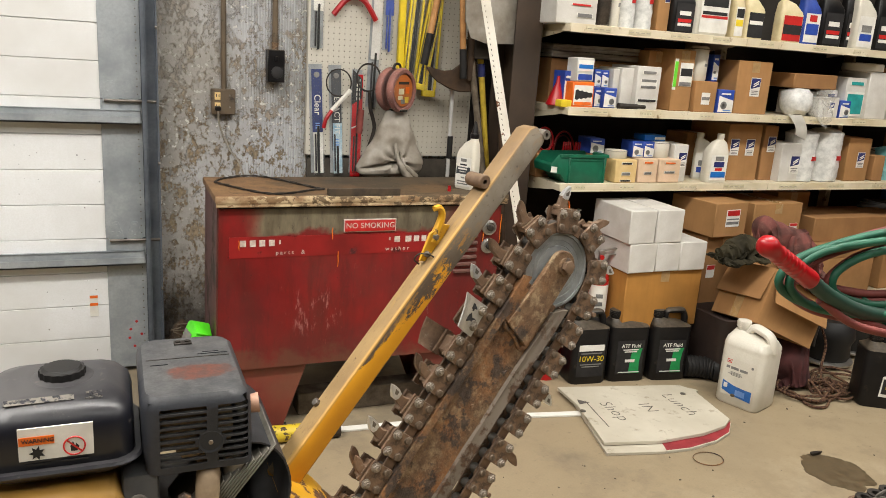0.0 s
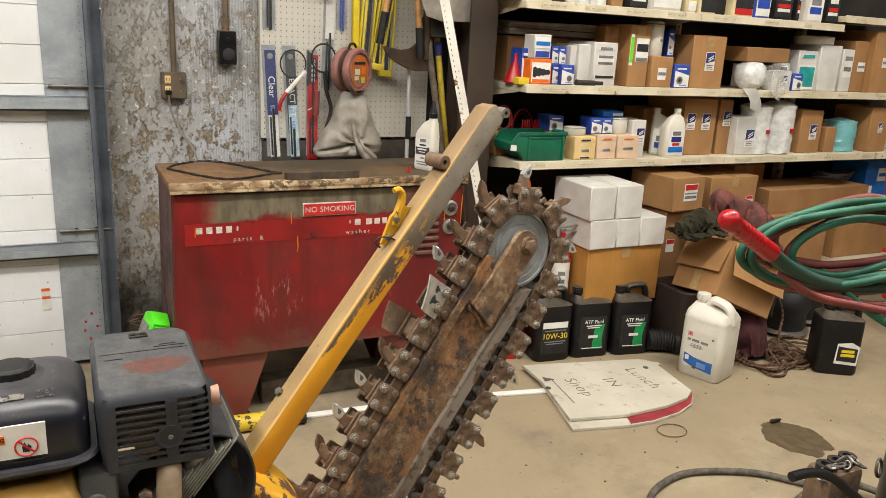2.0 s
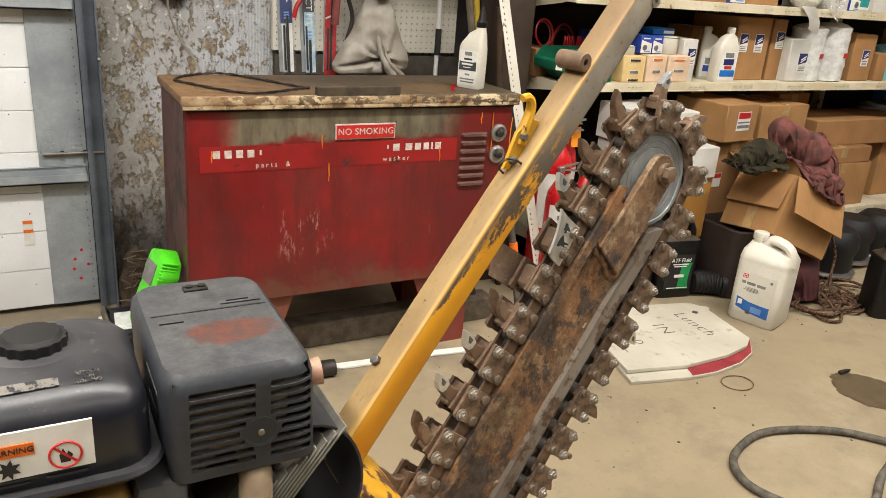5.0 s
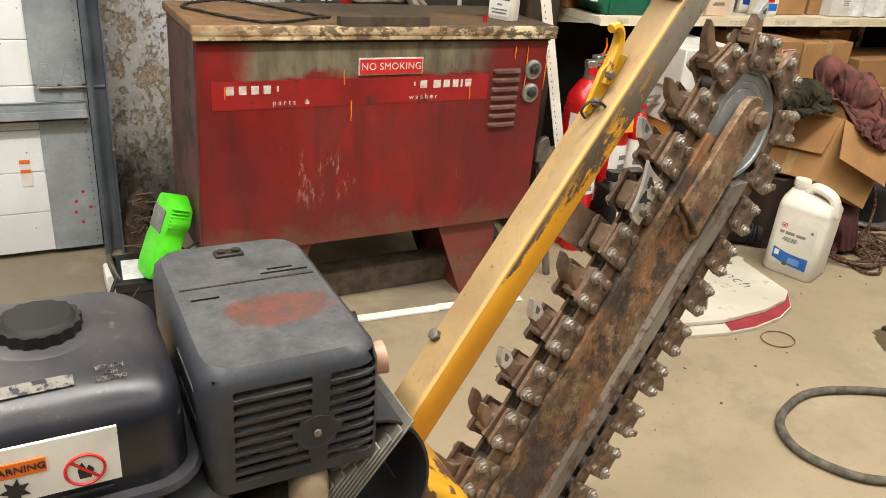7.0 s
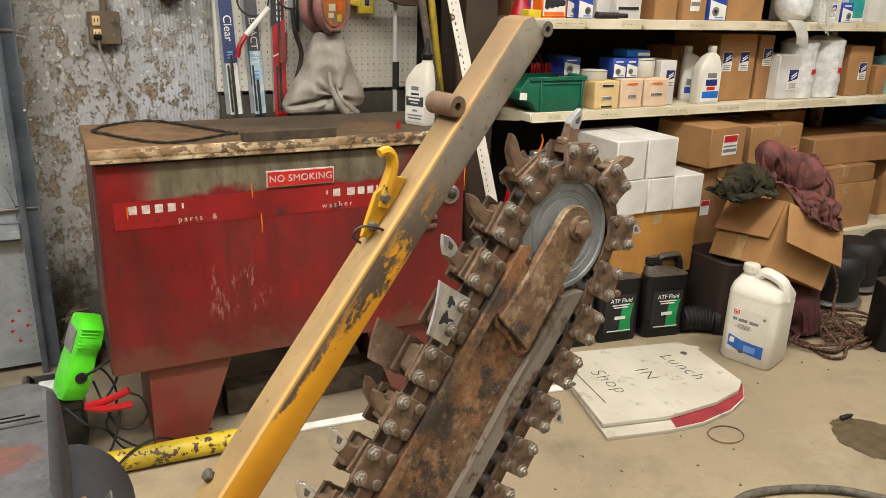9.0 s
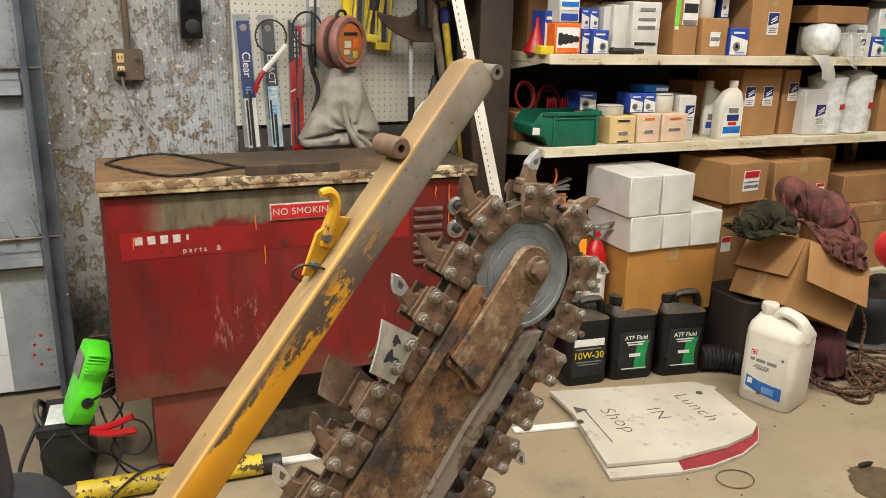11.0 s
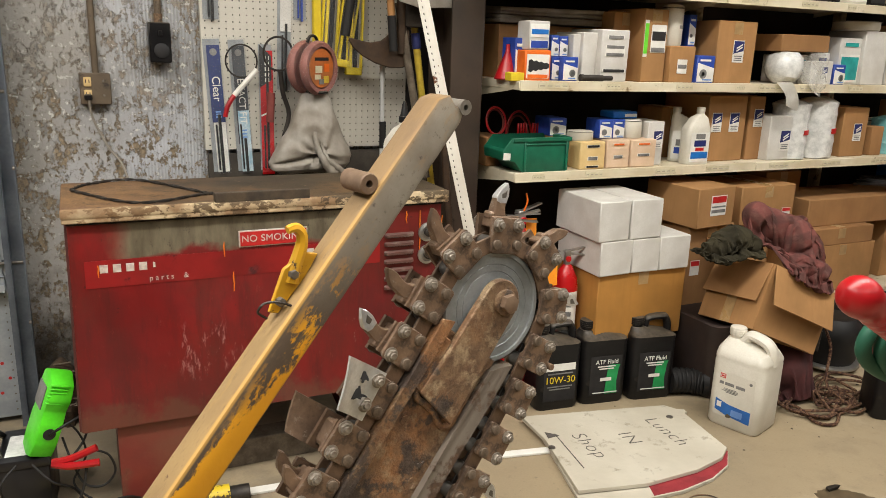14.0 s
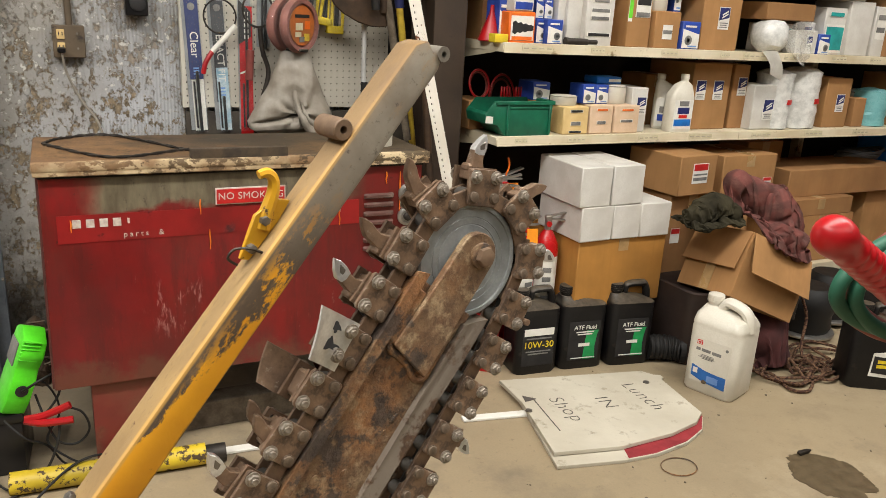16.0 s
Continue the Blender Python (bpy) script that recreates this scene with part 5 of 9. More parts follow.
wpart("muffler", merge(cy(0.050, 0.125, (-0.668, -1.416, 0.822), "X", 28, bev=0.012), span(-0.70, -0.63, -1.45, -1.36, 0.76, 0.80, 0.01)), BEIGE, tr, "scaly beige muffler inside its guard")
tank = wpart("fuel_tank", loft([rrect(0.20, 0.185, 0.035, 0.772, 5, -0.882, -1.38), rrect(0.232, 0.213, 0.04, 0.797, 5, -0.882, -1.38), rrect(0.23, 0.211, 0.045, 0.862, 5, -0.882, -1.38),
                                rrect(0.222, 0.203, 0.046, 0.881, 5, -0.882, -1.377), rrect(0.196, 0.18, 0.045, 0.895, 5, -0.882, -1.374), rrect(0.15, 0.14, 0.045, 0.902, 5, -0.882, -1.37)]), TANK, tr, "dark dusty fuel tank")
wpart("tank_seam", loft([rrect(0.25, 0.235, 0.045, 0.790, 5, -0.882, -1.38), rrect(0.256, 0.241, 0.047, 0.795, 5, -0.882, -1.38), rrect(0.25, 0.235, 0.045, 0.800, 5, -0.882, -1.38)]), TANK, tank)
lobes = [(-0.876 + (0.0345 + 0.002 * (k % 4 < 2)) * math.cos(math.pi * k / 32), -1.362 + (0.0345 + 0.002 * (k % 4 < 2)) * math.sin(math.pi * k / 32)) for k in range(64)]
cap = wpart("fuel_cap", prism(lobes, 0.900, 0.916, "Z"), RUBBER, tank, "ribbed black fuel cap")
wpart("cap_top", lathe([(0.0, 0), (0.032, 0), (0.028, 0.004), (0.012, 0.005), (0.0, 0.005)], 24, (-0.876, -1.362, 0.916)), RUBBER, cap)
wpart("cap_neck", moved(lathe([(0.0, 0), (0.054, 0), (0.046, 0.005), (0.0, 0.006)], 24), pose(-0.876, -1.362, 0.899)), TANK, tank)
st = wpart("warning_label", span(-0.935, -0.828, -1.4875, -1.4845, 0.803, 0.858), PAPER, tank, "white warning label with orange heading")
st.matrix_basis = pose(0, 0, 0.013) @ st.matrix_basis
wpart("label_heading", span(-0.934, -0.884, -1.489, -1.4878, 0.843, 0.857), ORANGE, st)
wpart("label_word", moved(letters("WARNING", 0.0095), pose(-0.907, -1.4896, 0.85)), INK, st)
wpart("label_ring", tube([(-0.856 + 0.0155 * math.cos(a), -1.4883, 0.834 + 0.0155 * math.sin(a)) for a in [2 * math.pi * k / 28 for k in range(28)]], 0.0013, 6, True), REDP, st)
wpart("label_bar", moved(bx(0.031, 0.0008, 0.0026), pose(-0.856, -1.4884, 0.834, 0, 45, 0)), REDP, st)
wpart("label_flame", prism([(-0.861, 0.825), (-0.852, 0.825), (-0.849, 0.833), (-0.853, 0.838), (-0.855, 0.834), (-0.858, 0.842), (-0.862, 0.834)], -1.4882, -1.4877), INK, st)
wpart("label_print", span(-0.930, -0.888, -1.4888, -1.4880, 0.8125, 0.8150), INK, st)
wpart("label_print", span(-0.926, -0.892, -1.4888, -1.4880, 0.8075, 0.8100), INK, st)
wpart("label_print", span(-0.876, -0.836, -1.4888, -1.4880, 0.8085, 0.8110), INK, st)
wpart("label_burst", prism([(-0.909 + (0.0115 if k % 2 else 0.006) * math.cos(math.pi * k / 7), 0.8285 + (0.0125 if k % 2 else 0.006) * math.sin(math.pi * k / 7)) for k in range(14)], -1.4888, -1.4878), INK, st)
wpart("tank_strip", moved(bx(0.1, 0.012, 0.001), pose(-0.905, -1.452, 0.9012, 22, 0, 2)), WORNFOIL, tank, "worn foil strip")
wpart("tank_caution", moved(letters("CAUTION\nHOT\nMUFFLER", 0.006), pose(-0.826, -1.450, 0.9022, -67, 0, 0) @ pose(0, 0, 0, 0, 180, 0)), WORNFOIL, tank, "small caution lettering")
for k in range(9):
    wpart("cooling_fin", moved(bx(0.13, 0.17, 0.0035, (0, 0, 0), 0.001), pose(-0.676 + 0.013 * k, -1.385, 0.66 + 0.0085 * k, 0, -52, 0)), FINST, tr)
wpart("cylinder_barrel", moved(cy(0.045, 0.15, seg=24), pose(-0.63, -1.37, 0.69, 0, 38, 0)), DARKST, tr, "grimy engine cylinder")
wpart("carburettor_elbow", tube(smooth_path([(-0.648, -1.42, 0.762), (-0.648, -1.455, 0.742), (-0.652, -1.472, 0.70), (-0.655, -1.472, 0.62)], 5), [0.019] * 6 + [0.021] * 10, 14), BEIGE, tr, "pale cast elbow")
wpart("plug_nut", moved(cy(0.012, 0.016, seg=6, bev=0.002), pose(-0.69, -1.476, 0.70, 80)), RUST, tr, "rusty hex nut")
wpart("air_cleaner", moved(bx(0.045, 0.05, 0.05, (0, 0, 0), 0.014, 3), pose(-0.594, -1.435, 0.735, 20, 30, 0)), ALUB, tr, "dull metal canister")
wpart("throttle_disc", moved(cy(0.017, 0.008, seg=20, bev=0.002), pose(-0.765, -1.492, 0.713, 80)), STEEL, tr, "small grey lever disc")
wpart("crankcase", span(-0.78, -0.56, -1.46, -1.15, 0.40, 0.62, 0.02, 2), DARKST, tr, "dark engine crankcase")
wpart("side_casting", span(-0.79, -0.73, -1.47, -1.2, 0.6, 0.755, 0.012, 2), CASTG, tr, "grey engine side casting")
wpart("engine_cover", prism([(-1.2, 0.2), (-0.8, 0.2), (-0.775, 0.69), (-0.80, 0.748), (-0.86, 0.757), (-1.2, 0.752)], -1.50, -1.12, "Y", 0.012, 3), TANPAINT, tr, "tan-yellow engine cover")
ring = [radians(-110 + 220 * k / 20) for k in range(21)]
wpart("flywheel_shroud", prism([(-0.577 + 0.076 * math.cos(a), 0.685 + 0.10 * math.sin(a)) for a in ring] + [(-0.577 + 0.0725 * math.cos(a), 0.685 + 0.0965 * math.sin(a)) for a in ring[::-1]], -1.46, -1.19, "Y"), SHROUD, tr, "curved dark shroud")
wpart("shroud_back", prism([(-0.577 + 0.075 * math.cos(a), 0.685 + 0.099 * math.sin(a)) for a in ring], -1.196, -1.176, "Y", 0.008, 2), SHROUD, tr)
wpart("exhaust_tip", moved(lathe([(0.011, 0), (0.016, 0.0), (0.018, 0.02), (0.011, 0.02), (0.011, 0.0)], 18), pose(-0.578, -1.437, 0.848, 0, 84, -6)), TIPB, tr, "scorched exhaust tip")
yoke = wpart("boom_yoke", prism([(-0.52, 0.30), (-0.52, 0.63), (-0.505, 0.65), (-0.485, 0.635), (-0.43, 0.60), (-0.39, 0.55), (-0.38, 0.3)], -1.425, -1.27, "Y", 0.016, 3), YELRUST, tr, "yellow boom yoke with rusty chips")
wpart("yoke_plug", cy(0.02, 0.03, (-0.553, -1.44, 0.60), "Y", 20, bev=0.006), ORANGE, yoke, "orange plastic plug")
wpart("frame", span(-1.4, -0.45, -1.42, -1.12, 0.12, 0.38, 0.02, 2), YELPAINT, tr, "yellow machine frame")
wpart("boom_pivot", span(-0.5, -0.28, -1.24, -1.10, 0.08, 0.26, 0.02, 2), DARKST, tr, "dark boom pivot")
for x in (-1.25, -0.62):
    for y in (-1.58, -1.0):
        w = wpart("tyre", moved(lathe([(0.08, -0.06), (0.15, -0.06), (0.175, -0.04), (0.175, 0.04), (0.15, 0.06), (0.08, 0.06)], 28), pose(x, y, 0.175, 90)), RUBBER, tr, "black rubber tyre")
        wpart("rim", moved(cy(0.082, 0.08, seg=20), pose(x, y, 0.175, 90)), YELPAINT, w)

# ---- shelving ----
def shelf(name, x0, x1, z, front, back, label, lip=0.036):
    th = thing(name, label, "shelf", ((x0 + x1) / 2, (front + back) / 2, z - 0.03), group="shelves of the parts rack", kind="")
    wpart("deck", span(x0, x1, front + 0.012, back, z - 0.02, z, 0.002), SHELFW, th, "cream steel shelf deck")
    wpart("price_rail", merge(span(x0, x1, front, front + 0.012, z - lip + 0.004, z + 0.004, 0.002), span(x0, x1, front - 0.004, front, z - lip + 0.002, z - lip + 0.006)), SHELFW, th, "cream price rail")
    wpart("end_bracket", prism([(front + 0.01, z - 0.022), (back, z - 0.022), (back, z - 0.09), (front + 0.1, z - 0.04)], x0, x0 + 0.004, "X"), SHELFW, th, "folded shelf end")
    wpart("end_face", span(x0 - 0.003, x0, front + 0.004, back, z - lip + 0.004, z, 0.001), SHELFW, th, "scuffed shelf end")
    rnd = random.Random(int(x0 * 100 + z * 10))
    x = x0 + 0.08
    while x < x1 - 0.15:
        w = rnd.uniform(0.05, 0.14)
        wpart("shelf_tag", span(x, x + w, front - 0.002, front - 0.0005, z - 0.024, z - 0.004), TAGPAPER, th, "yellowed paper price tag")
        wpart("tag_print", merge(*[span(x + 0.006 + k * w / 4, x + w / 4 * k + w * 0.2, front - 0.0032, front - 0.0021, z - 0.017, z - 0.013) for k in range(4)]), TAGINK, th)
        x += w + rnd.uniform(0.04, 0.3)
    return th


for x0, x1, z in ((1.12, 2.395, 0.922), (2.397, 4.25, 0.922), (1.12, 2.52, 1.275), (2.522, 4.05, 1.275), (1.09, 2.1, 1.64), (2.102, 3.15, 1.64), (3.155, 3.95, 1.69)):
    shelf("shelf", x0, x1, z, 0.325, 0.78, "cream enamelled steel shelf with yellowed price tags")
shelf("base_shelf", 1.12, 4.25, 0.25, 0.255, 0.78, "scuffed cream base shelf near the floor", 0.06)
rack = thing("rack_frame", "dark steel shelving frame with slotted uprights", "shelving frame", (2.6, 0.79, 0.0))
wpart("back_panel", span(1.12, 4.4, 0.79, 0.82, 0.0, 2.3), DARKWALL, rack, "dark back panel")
for x in (1.10, 2.335, 3.33, 4.33):
    up = [span(x - 0.02, x - 0.006, 0.735, 0.785, 0, 2.3), span(x + 0.006, x + 0.02, 0.735, 0.785, 0, 2.3)]
    z = 0.03
    while z < 2.3:
        up.append(span(x - 0.007, x + 0.007, 0.735, 0.785, z, z + 0.014))
        z += 0.026
    wpart("upright", merge(*up), SHELFW, rack, "slotted cream upright")


# ---- goods ----
def label_on(th, w, h, x, z, y, mats):
    """A printed sticker: bands from top to bottom of (share, material), proud of the face at y."""
    top = z + h / 2
    tot = sum(s for s, _ in mats)
    base = wpart("sticker", span(x - w / 2, x + w / 2, y - 0.0015, y - 0.0002, z - h / 2, z + h / 2), PAPER, th)
    for share, m in mats:
        hh = h * share / tot
        if m:
            wpart("sticker_print", span(x - w * 0.46, x + w * 0.46, y - 0.0028, y - 0.0016, top - hh * 0.95, top - hh * 0.05), m, base)
        top -= hh
    return base


def carton(x0, x1, yf, depth, z0, z1, mat, label, category="carton", rot=0.0, tape=True, name="cardboard_box", flaps=False, group="boxed goods on the shelves"):
    th = thing(name, label, category, ((x0 + x1) / 2, yf + depth / 2, z0), (0, 0, 0), group)
    m = Matrix.Translation(((x0 + x1) / 2, yf + depth / 2, 0)) @ pose(0, 0, 0, 0, 0, rot) @ Matrix.Translation((-(x0 + x1) / 2, -yf - depth / 2, 0))
    b = span(x0, x1, yf, yf + depth, z0 + 0.0005, z1, min(0.004, (x1 - x0) * 0.04))
    roughen(b, 0.0025, 9.0, x0 * 7)
    th.matrix_basis = m @ th.matrix_basis
    body = part("box_body", moved(b, Matrix.Translation((-(x0 + x1) / 2, -yf - depth / 2, -z0))), mat, th)
    if tape and x1 - x0 > 0.12:
        part("tape", bx(0.05, 0.001, 0.05, (0, -depth / 2 - 0.0012, z1 - z0 - 0.03)), TAPE, th)
        part("tape", bx(0.05, depth * 0.98, 0.001, (0, 0, z1 - z0 + 0.0012)), TAPE, th)
    return th


def sticker(th, w, h, x, z, bands, depth, tilt=0):
    """A sticker on a carton's front, in its own frame."""
    y = -depth / 2
    base = part("sticker", bx(w, 0.0014, h, (x, y - 0.0016, z)), PAPER, th)
    top = z + h / 2
    tot = sum(s for s, _ in bands)
    for share, m in bands:
        hh = h * share / tot
        if m:
            part("sticker_print", bx(w * 0.9, 0.0012, hh * 0.82, (x, y - 0.003, top - hh / 2)), m, base)
        top -= hh
    return base


def parts_label(th, x, z, depth, s=1.0):
    """A white parts label: navy field with a slanted white flash, a bar and lines of print."""
    y = -depth / 2
    b = part("sticker", bx(0.05 * s, 0.0014, 0.075 * s, (x, y - 0.0016, z)), PAPER, th)
    part("sticker_print", prism([(x - 0.023 * s, z - 0.008 * s), (x + 0.023 * s, z + 0.002 * s), (x + 0.023 * s, z + 0.035 * s), (x - 0.023 * s, z + 0.035 * s)], y - 0.0032, y - 0.0024, "Y"), NAVY, b)
    for dz in (0.004, 0.013):
        part("sticker_print", moved(bx(0.03 * s, 0.001, 0.0045 * s), pose(x + 0.002 * s, y - 0.0042, z + (0.004 + dz) * s, 0, -28, 0)), PAPER, b)
    for dz, w in ((-0.016, 0.038), (-0.023, 0.03), (-0.03, 0.036)):
        part("sticker_print", bx(w * s, 0.001, 0.003 * s, (x, y - 0.003, z + dz * s)), GREYINK, b)


def bearing_print(th, w, h, depth, seed):
    """Front of a blue parts carton: white field, slanted blue corner, dark ring and small print."""
    y = -depth / 2
    b = part("sticker", prism([(-w * 0.46, h * 0.06), (w * 0.46, h * 0.06), (w * 0.46, h * 0.56), (-w * 0.46, h * 0.74)], y - 0.0022, y - 0.0008, "Y"), PAPER, th)
    part("sticker_print", moved(lathe([(w * 0.09, 0), (w * 0.2, 0), (w * 0.2, 0.0012), (w * 0.09, 0.0012), (w * 0.09, 0)], 16), pose(w * (0.12 if seed % 2 else -0.14), y - 0.0023, h * 0.34, 90)), GREYINK, b)
    part("sticker_print", bx(w * 0.6, 0.001, h * 0.07, (-w * 0.06, y - 0.003, h * 0.83)), PAPER, th)
    part("sticker_print", bx(w * 0.5, 0.001, h * 0.05, (w * 0.1, y - 0.003, h * 0.13)), LABELB, b)


def bottle(x, y, z, w, d, h, mat, cap, name, label, bands, rot=0.0, neck=0.3, group="oil bottles on the shelves"):
    """A flat-sided oil bottle with sloped shoulder, cap and printed label."""
    th = thing(name, label, "bottle", (x, y, z), (0, 0, rot), group)
    r = min(w, d) * 0.3
    sh = h * 0.66
    nx = -w * neck
    rings = [rrect(w * 0.96, d * 0.96, r, 0.001, 4), rrect(w, d, r, 0.006, 4), rrect(w, d, r, sh * 0.9, 4), rrect(w * 0.93, d * 0.92, r * 0.9, sh, 4, nx * 0.06), rrect(w * 0.6, d * 0.7, r * 0.7, h * 0.82, 4, nx * 0.6), rrect(0.034, 0.034, 0.0165, h * 0.88, 4, nx), rrect(0.034, 0.034, 0.0165, h * 0.93, 4, nx)]
    part("bottle_body", loft(rings), mat, th)
    part("cap", cy(0.0185, h * 0.09, (nx, 0, h * 0.955), seg=18, bev=0.002), cap, th)
    lab = part("bottle_label", bx(w * 0.8, 0.0012, sh * 0.78, (0, -d / 2 - 0.0008, sh * 0.47)), bands[0], th)
    top = sh * 0.84
    for share, m, ww in bands[1]:
        hh = sh * 0.74 * share
        if m:
            part("label_print", bx(w * ww, 0.001, hh * 0.8, (0, -d / 2 - 0.0021, top - hh / 2)), m, lab)
        top -= hh
    return th


# ---- goods standing on the shelves ----
def can(x, y, z, r, h, mat, name, label, category):
    th = thing(name, label, category, (x, y, z), group="filters on the shelves")
    b = lathe([(0.0, 0), (r * 0.92, 0), (r, 0.006), (r, h * 0.9), (r * 0.94, h * 0.97), (r * 0.6, h), (0.0, h)], 24)
    if mat in (WRAP, TEAL2):
        fine = []
        b.free()
        b = lathe([(0.0, 0), (r * 0.85, 0)] + [(r * (1 + 0.03 * math.sin(9 * k)), h * (0.02 + 0.9 * k / 10)) for k in range(11)] + [(r * 0.7, h * 0.97), (r * 0.3, h), (0.0, h)], 26)
        roughen(b, r * 0.07, 22.0, x * 3)
    part("filter_body", b, mat, th)
    if mat in (WRAP, PLASTW) and h > 0.1:
        lab = part("print_band", moved(prism([(r * 1.06 * math.sin(a), -r * 1.06 * math.cos(a)) for a in [radians(-16 + 32 * k / 8) for k in range(9)]] + [(r * 0.9 * math.sin(a), -r * 0.9 * math.cos(a)) for a in [radians(16 - 32 * k / 8) for k in range(9)]], h * 0.42, h * 0.50, "Z"), pose(0, 0, 0, 0, 0, 20)), REDP if mat == WRAP else GREYINK, th, "faded print on the filter")
    if mat == PLASTW:
        part("filter_rim", lathe([(r * 0.97, h * 0.9), (r * 1.04, h * 0.9), (r * 1.04, h * 0.93), (r * 0.97, h * 0.93)], 24), STEEL, th)
    return th


TEAL2 = plain("pale_teal_film", (128, 186, 188), (98, 160, 164), 0.25, scale=18, bump=0.5, depth=0.004)
GLASSY = plain("dark_jar_glass", (70, 62, 54), (40, 36, 32), 0.15, scale=20)
b = carton(1.154, 1.272, 0.36, 0.12, 1.275, 1.391, ORANGE, "orange and white boot-kit carton", tape=False, name="parts_carton")
sticker(b, 0.100, 0.090, 0.000, 0.056, [(0.5, None), (2.2, None), (0.6, ORANGE)], 0.12)
ORANGEBOX = b
b = carton(1.173, 1.265, 0.37, 0.09, 1.391, 1.499, WHITE, "white and pale blue carton on an orange carton", tape=False, name="parts_carton")
sticker(b, 0.083, 0.049, 0.000, 0.073, [(1, None), (1.2, SKY), (0.5, None)], 0.09)
sticker(b, 0.083, 0.032, 0.000, 0.022, [(1, BLUE)], 0.09)
boot = [(-0.045 + 0.0115 * k, (0.010 + 0.0021 * k) * (1.0 if k % 2 else 0.72)) for k in range(9)]
part("boot_print", moved(prism([(x, z) for x, z in boot] + [(x, -z) for x, z in boot[::-1]], -0.0006, 0.0006, "Y"), pose(0.004, -0.0627, 0.058, 0, 180, 0)), INK, ORANGEBOX, "black rubber boot picture")
b = carton(1.089, 1.148, 0.345, 0.05, 1.275, 1.307, YELP, "small yellow carton on the shelf", tape=False, name="parts_carton")
b = carton(1.144, 1.184, 0.42, 0.1, 1.275, 1.435, BLUE, "blue and white parts carton", tape=False, name="parts_carton")
bearing_print(b, 0.040, 0.160, 0.1, 7)
b = carton(1.315, 1.365, 0.42, 0.09, 1.275, 1.367, BLUE, "blue and white parts carton", tape=False, name="parts_carton")
bearing_print(b, 0.050, 0.092, 0.09, 9)
b = carton(1.319, 1.356, 0.44, 0.08, 1.367, 1.452, BLUE, "blue and white parts carton", tape=False, name="parts_carton")
bearing_print(b, 0.037, 0.085, 0.08, 11)
b = carton(1.359, 1.398, 0.44, 0.08, 1.367, 1.449, BLUE, "blue and white parts carton", tape=False, name="parts_carton")
bearing_print(b, 0.039, 0.082, 0.08, 13)
b = carton(1.348, 1.420, 0.39, 0.08, 1.275, 1.368, BLUE, "blue and white bearing carton", tape=False, name="parts_carton")
bearing_print(b, 0.072, 0.093, 0.08, 15)
b = carton(1.411, 1.454, 0.42, 0.2, 1.275, 1.457, WHITE, "tall white carton on the shelf", tape=False, name="parts_carton")
b = carton(1.442, 1.526, 0.4, 0.2, 1.275, 1.467, WHITE, "tall white carton on the shelf", tape=False, name="parts_carton")
b = carton(1.511, 1.646, 0.37, 0.22, 1.275, 1.480, WHITE, "tall white carton with black swoosh print", tape=False, name="parts_carton")
sticker(b, 0.081, 0.016, 0.000, 0.176, [(1, GREYINK)], 0.22)
sticker(b, 0.095, 0.045, 0.000, 0.123, [(1, GREYINK), (1, None), (1, GREYINK)], 0.22)
sticker(b, 0.115, 0.014, 0.000, 0.045, [(1, INK)], 0.22)
b = carton(1.661, 1.792, 0.5, 0.22, 1.275, 1.558, CARD2, "tall plain brown box")
b = carton(1.740, 1.865, 0.4, 0.26, 1.275, 1.570, CARD, "brown carton with barcode label and lime sticker")
sticker(b, 0.077, 0.112, 0.015, 0.177, [(1, None), (2, INK), (1, None), (1, GREYINK)], 0.26)
sticker(b, 0.020, 0.148, -0.050, 0.177, [(1, LIMEP)], 0.26)
b = carton(1.873, 2.010, 0.38, 0.2, 1.275, 1.427, CARD, "small brown box with white label", tape=False)
sticker(b, 0.052, 0.058, 0.000, 0.068, [(1, None), (1, GREYINK), (1, None)], 0.2)
can(1.922, 0.445, 1.427, 0.045, 0.168, PLASTW, "oil_filter", "tall white oil filter standing on a box", "filter")
b = carton(2.021, 2.061, 0.45, 0.08, 1.427, 1.560, BLUE, "blue and white parts carton on a box", tape=False, name="parts_carton")
bearing_print(b, 0.040, 0.133, 0.08, 30)
b = carton(2.016, 2.116, 0.37, 0.1, 1.275, 1.391, BLUE, "blue and white bearing carton", tape=False, name="parts_carton")
bearing_print(b, 0.100, 0.116, 0.1, 32)
b = carton(2.128, 2.351, 0.38, 0.28, 1.275, 1.540, CARD, "large brown box with navy parts label")
parts_label(b, 0.011, 0.138, 0.28, 1.25)
b = carton(2.639, 2.775, 0.45, 0.15, 1.275, 1.408, WHITE, "white and green carton in film", tape=False, name="parts_carton")
sticker(b, 0.109, 0.067, 0.000, 0.080, [(1, TEAL), (1, None)], 0.15)
b = carton(2.800, 2.937, 0.46, 0.16, 1.275, 1.421, WHITE, "white parts carton on the shelf", tape=False, name="parts_carton")
sticker(b, 0.055, 0.088, 0.014, 0.088, [(1, NAVY)], 0.16)
b = carton(2.530, 2.844, 0.4, 0.24, 1.421, 1.498, CARD2, "flat brown tray lying on cartons", tape=False)
b = carton(2.709, 2.853, 0.37, 0.07, 1.275, 1.383, WHITE, "small grey-white parts carton", tape=False, name="parts_carton")
parts_label(b, 0.017, 0.054, 0.07, 0.8)
b = carton(2.877, 2.957, 0.38, 0.09, 1.275, 1.369, BLUE, "small blue parts carton", tape=False, name="parts_carton")
bearing_print(b, 0.080, 0.094, 0.09, 43)
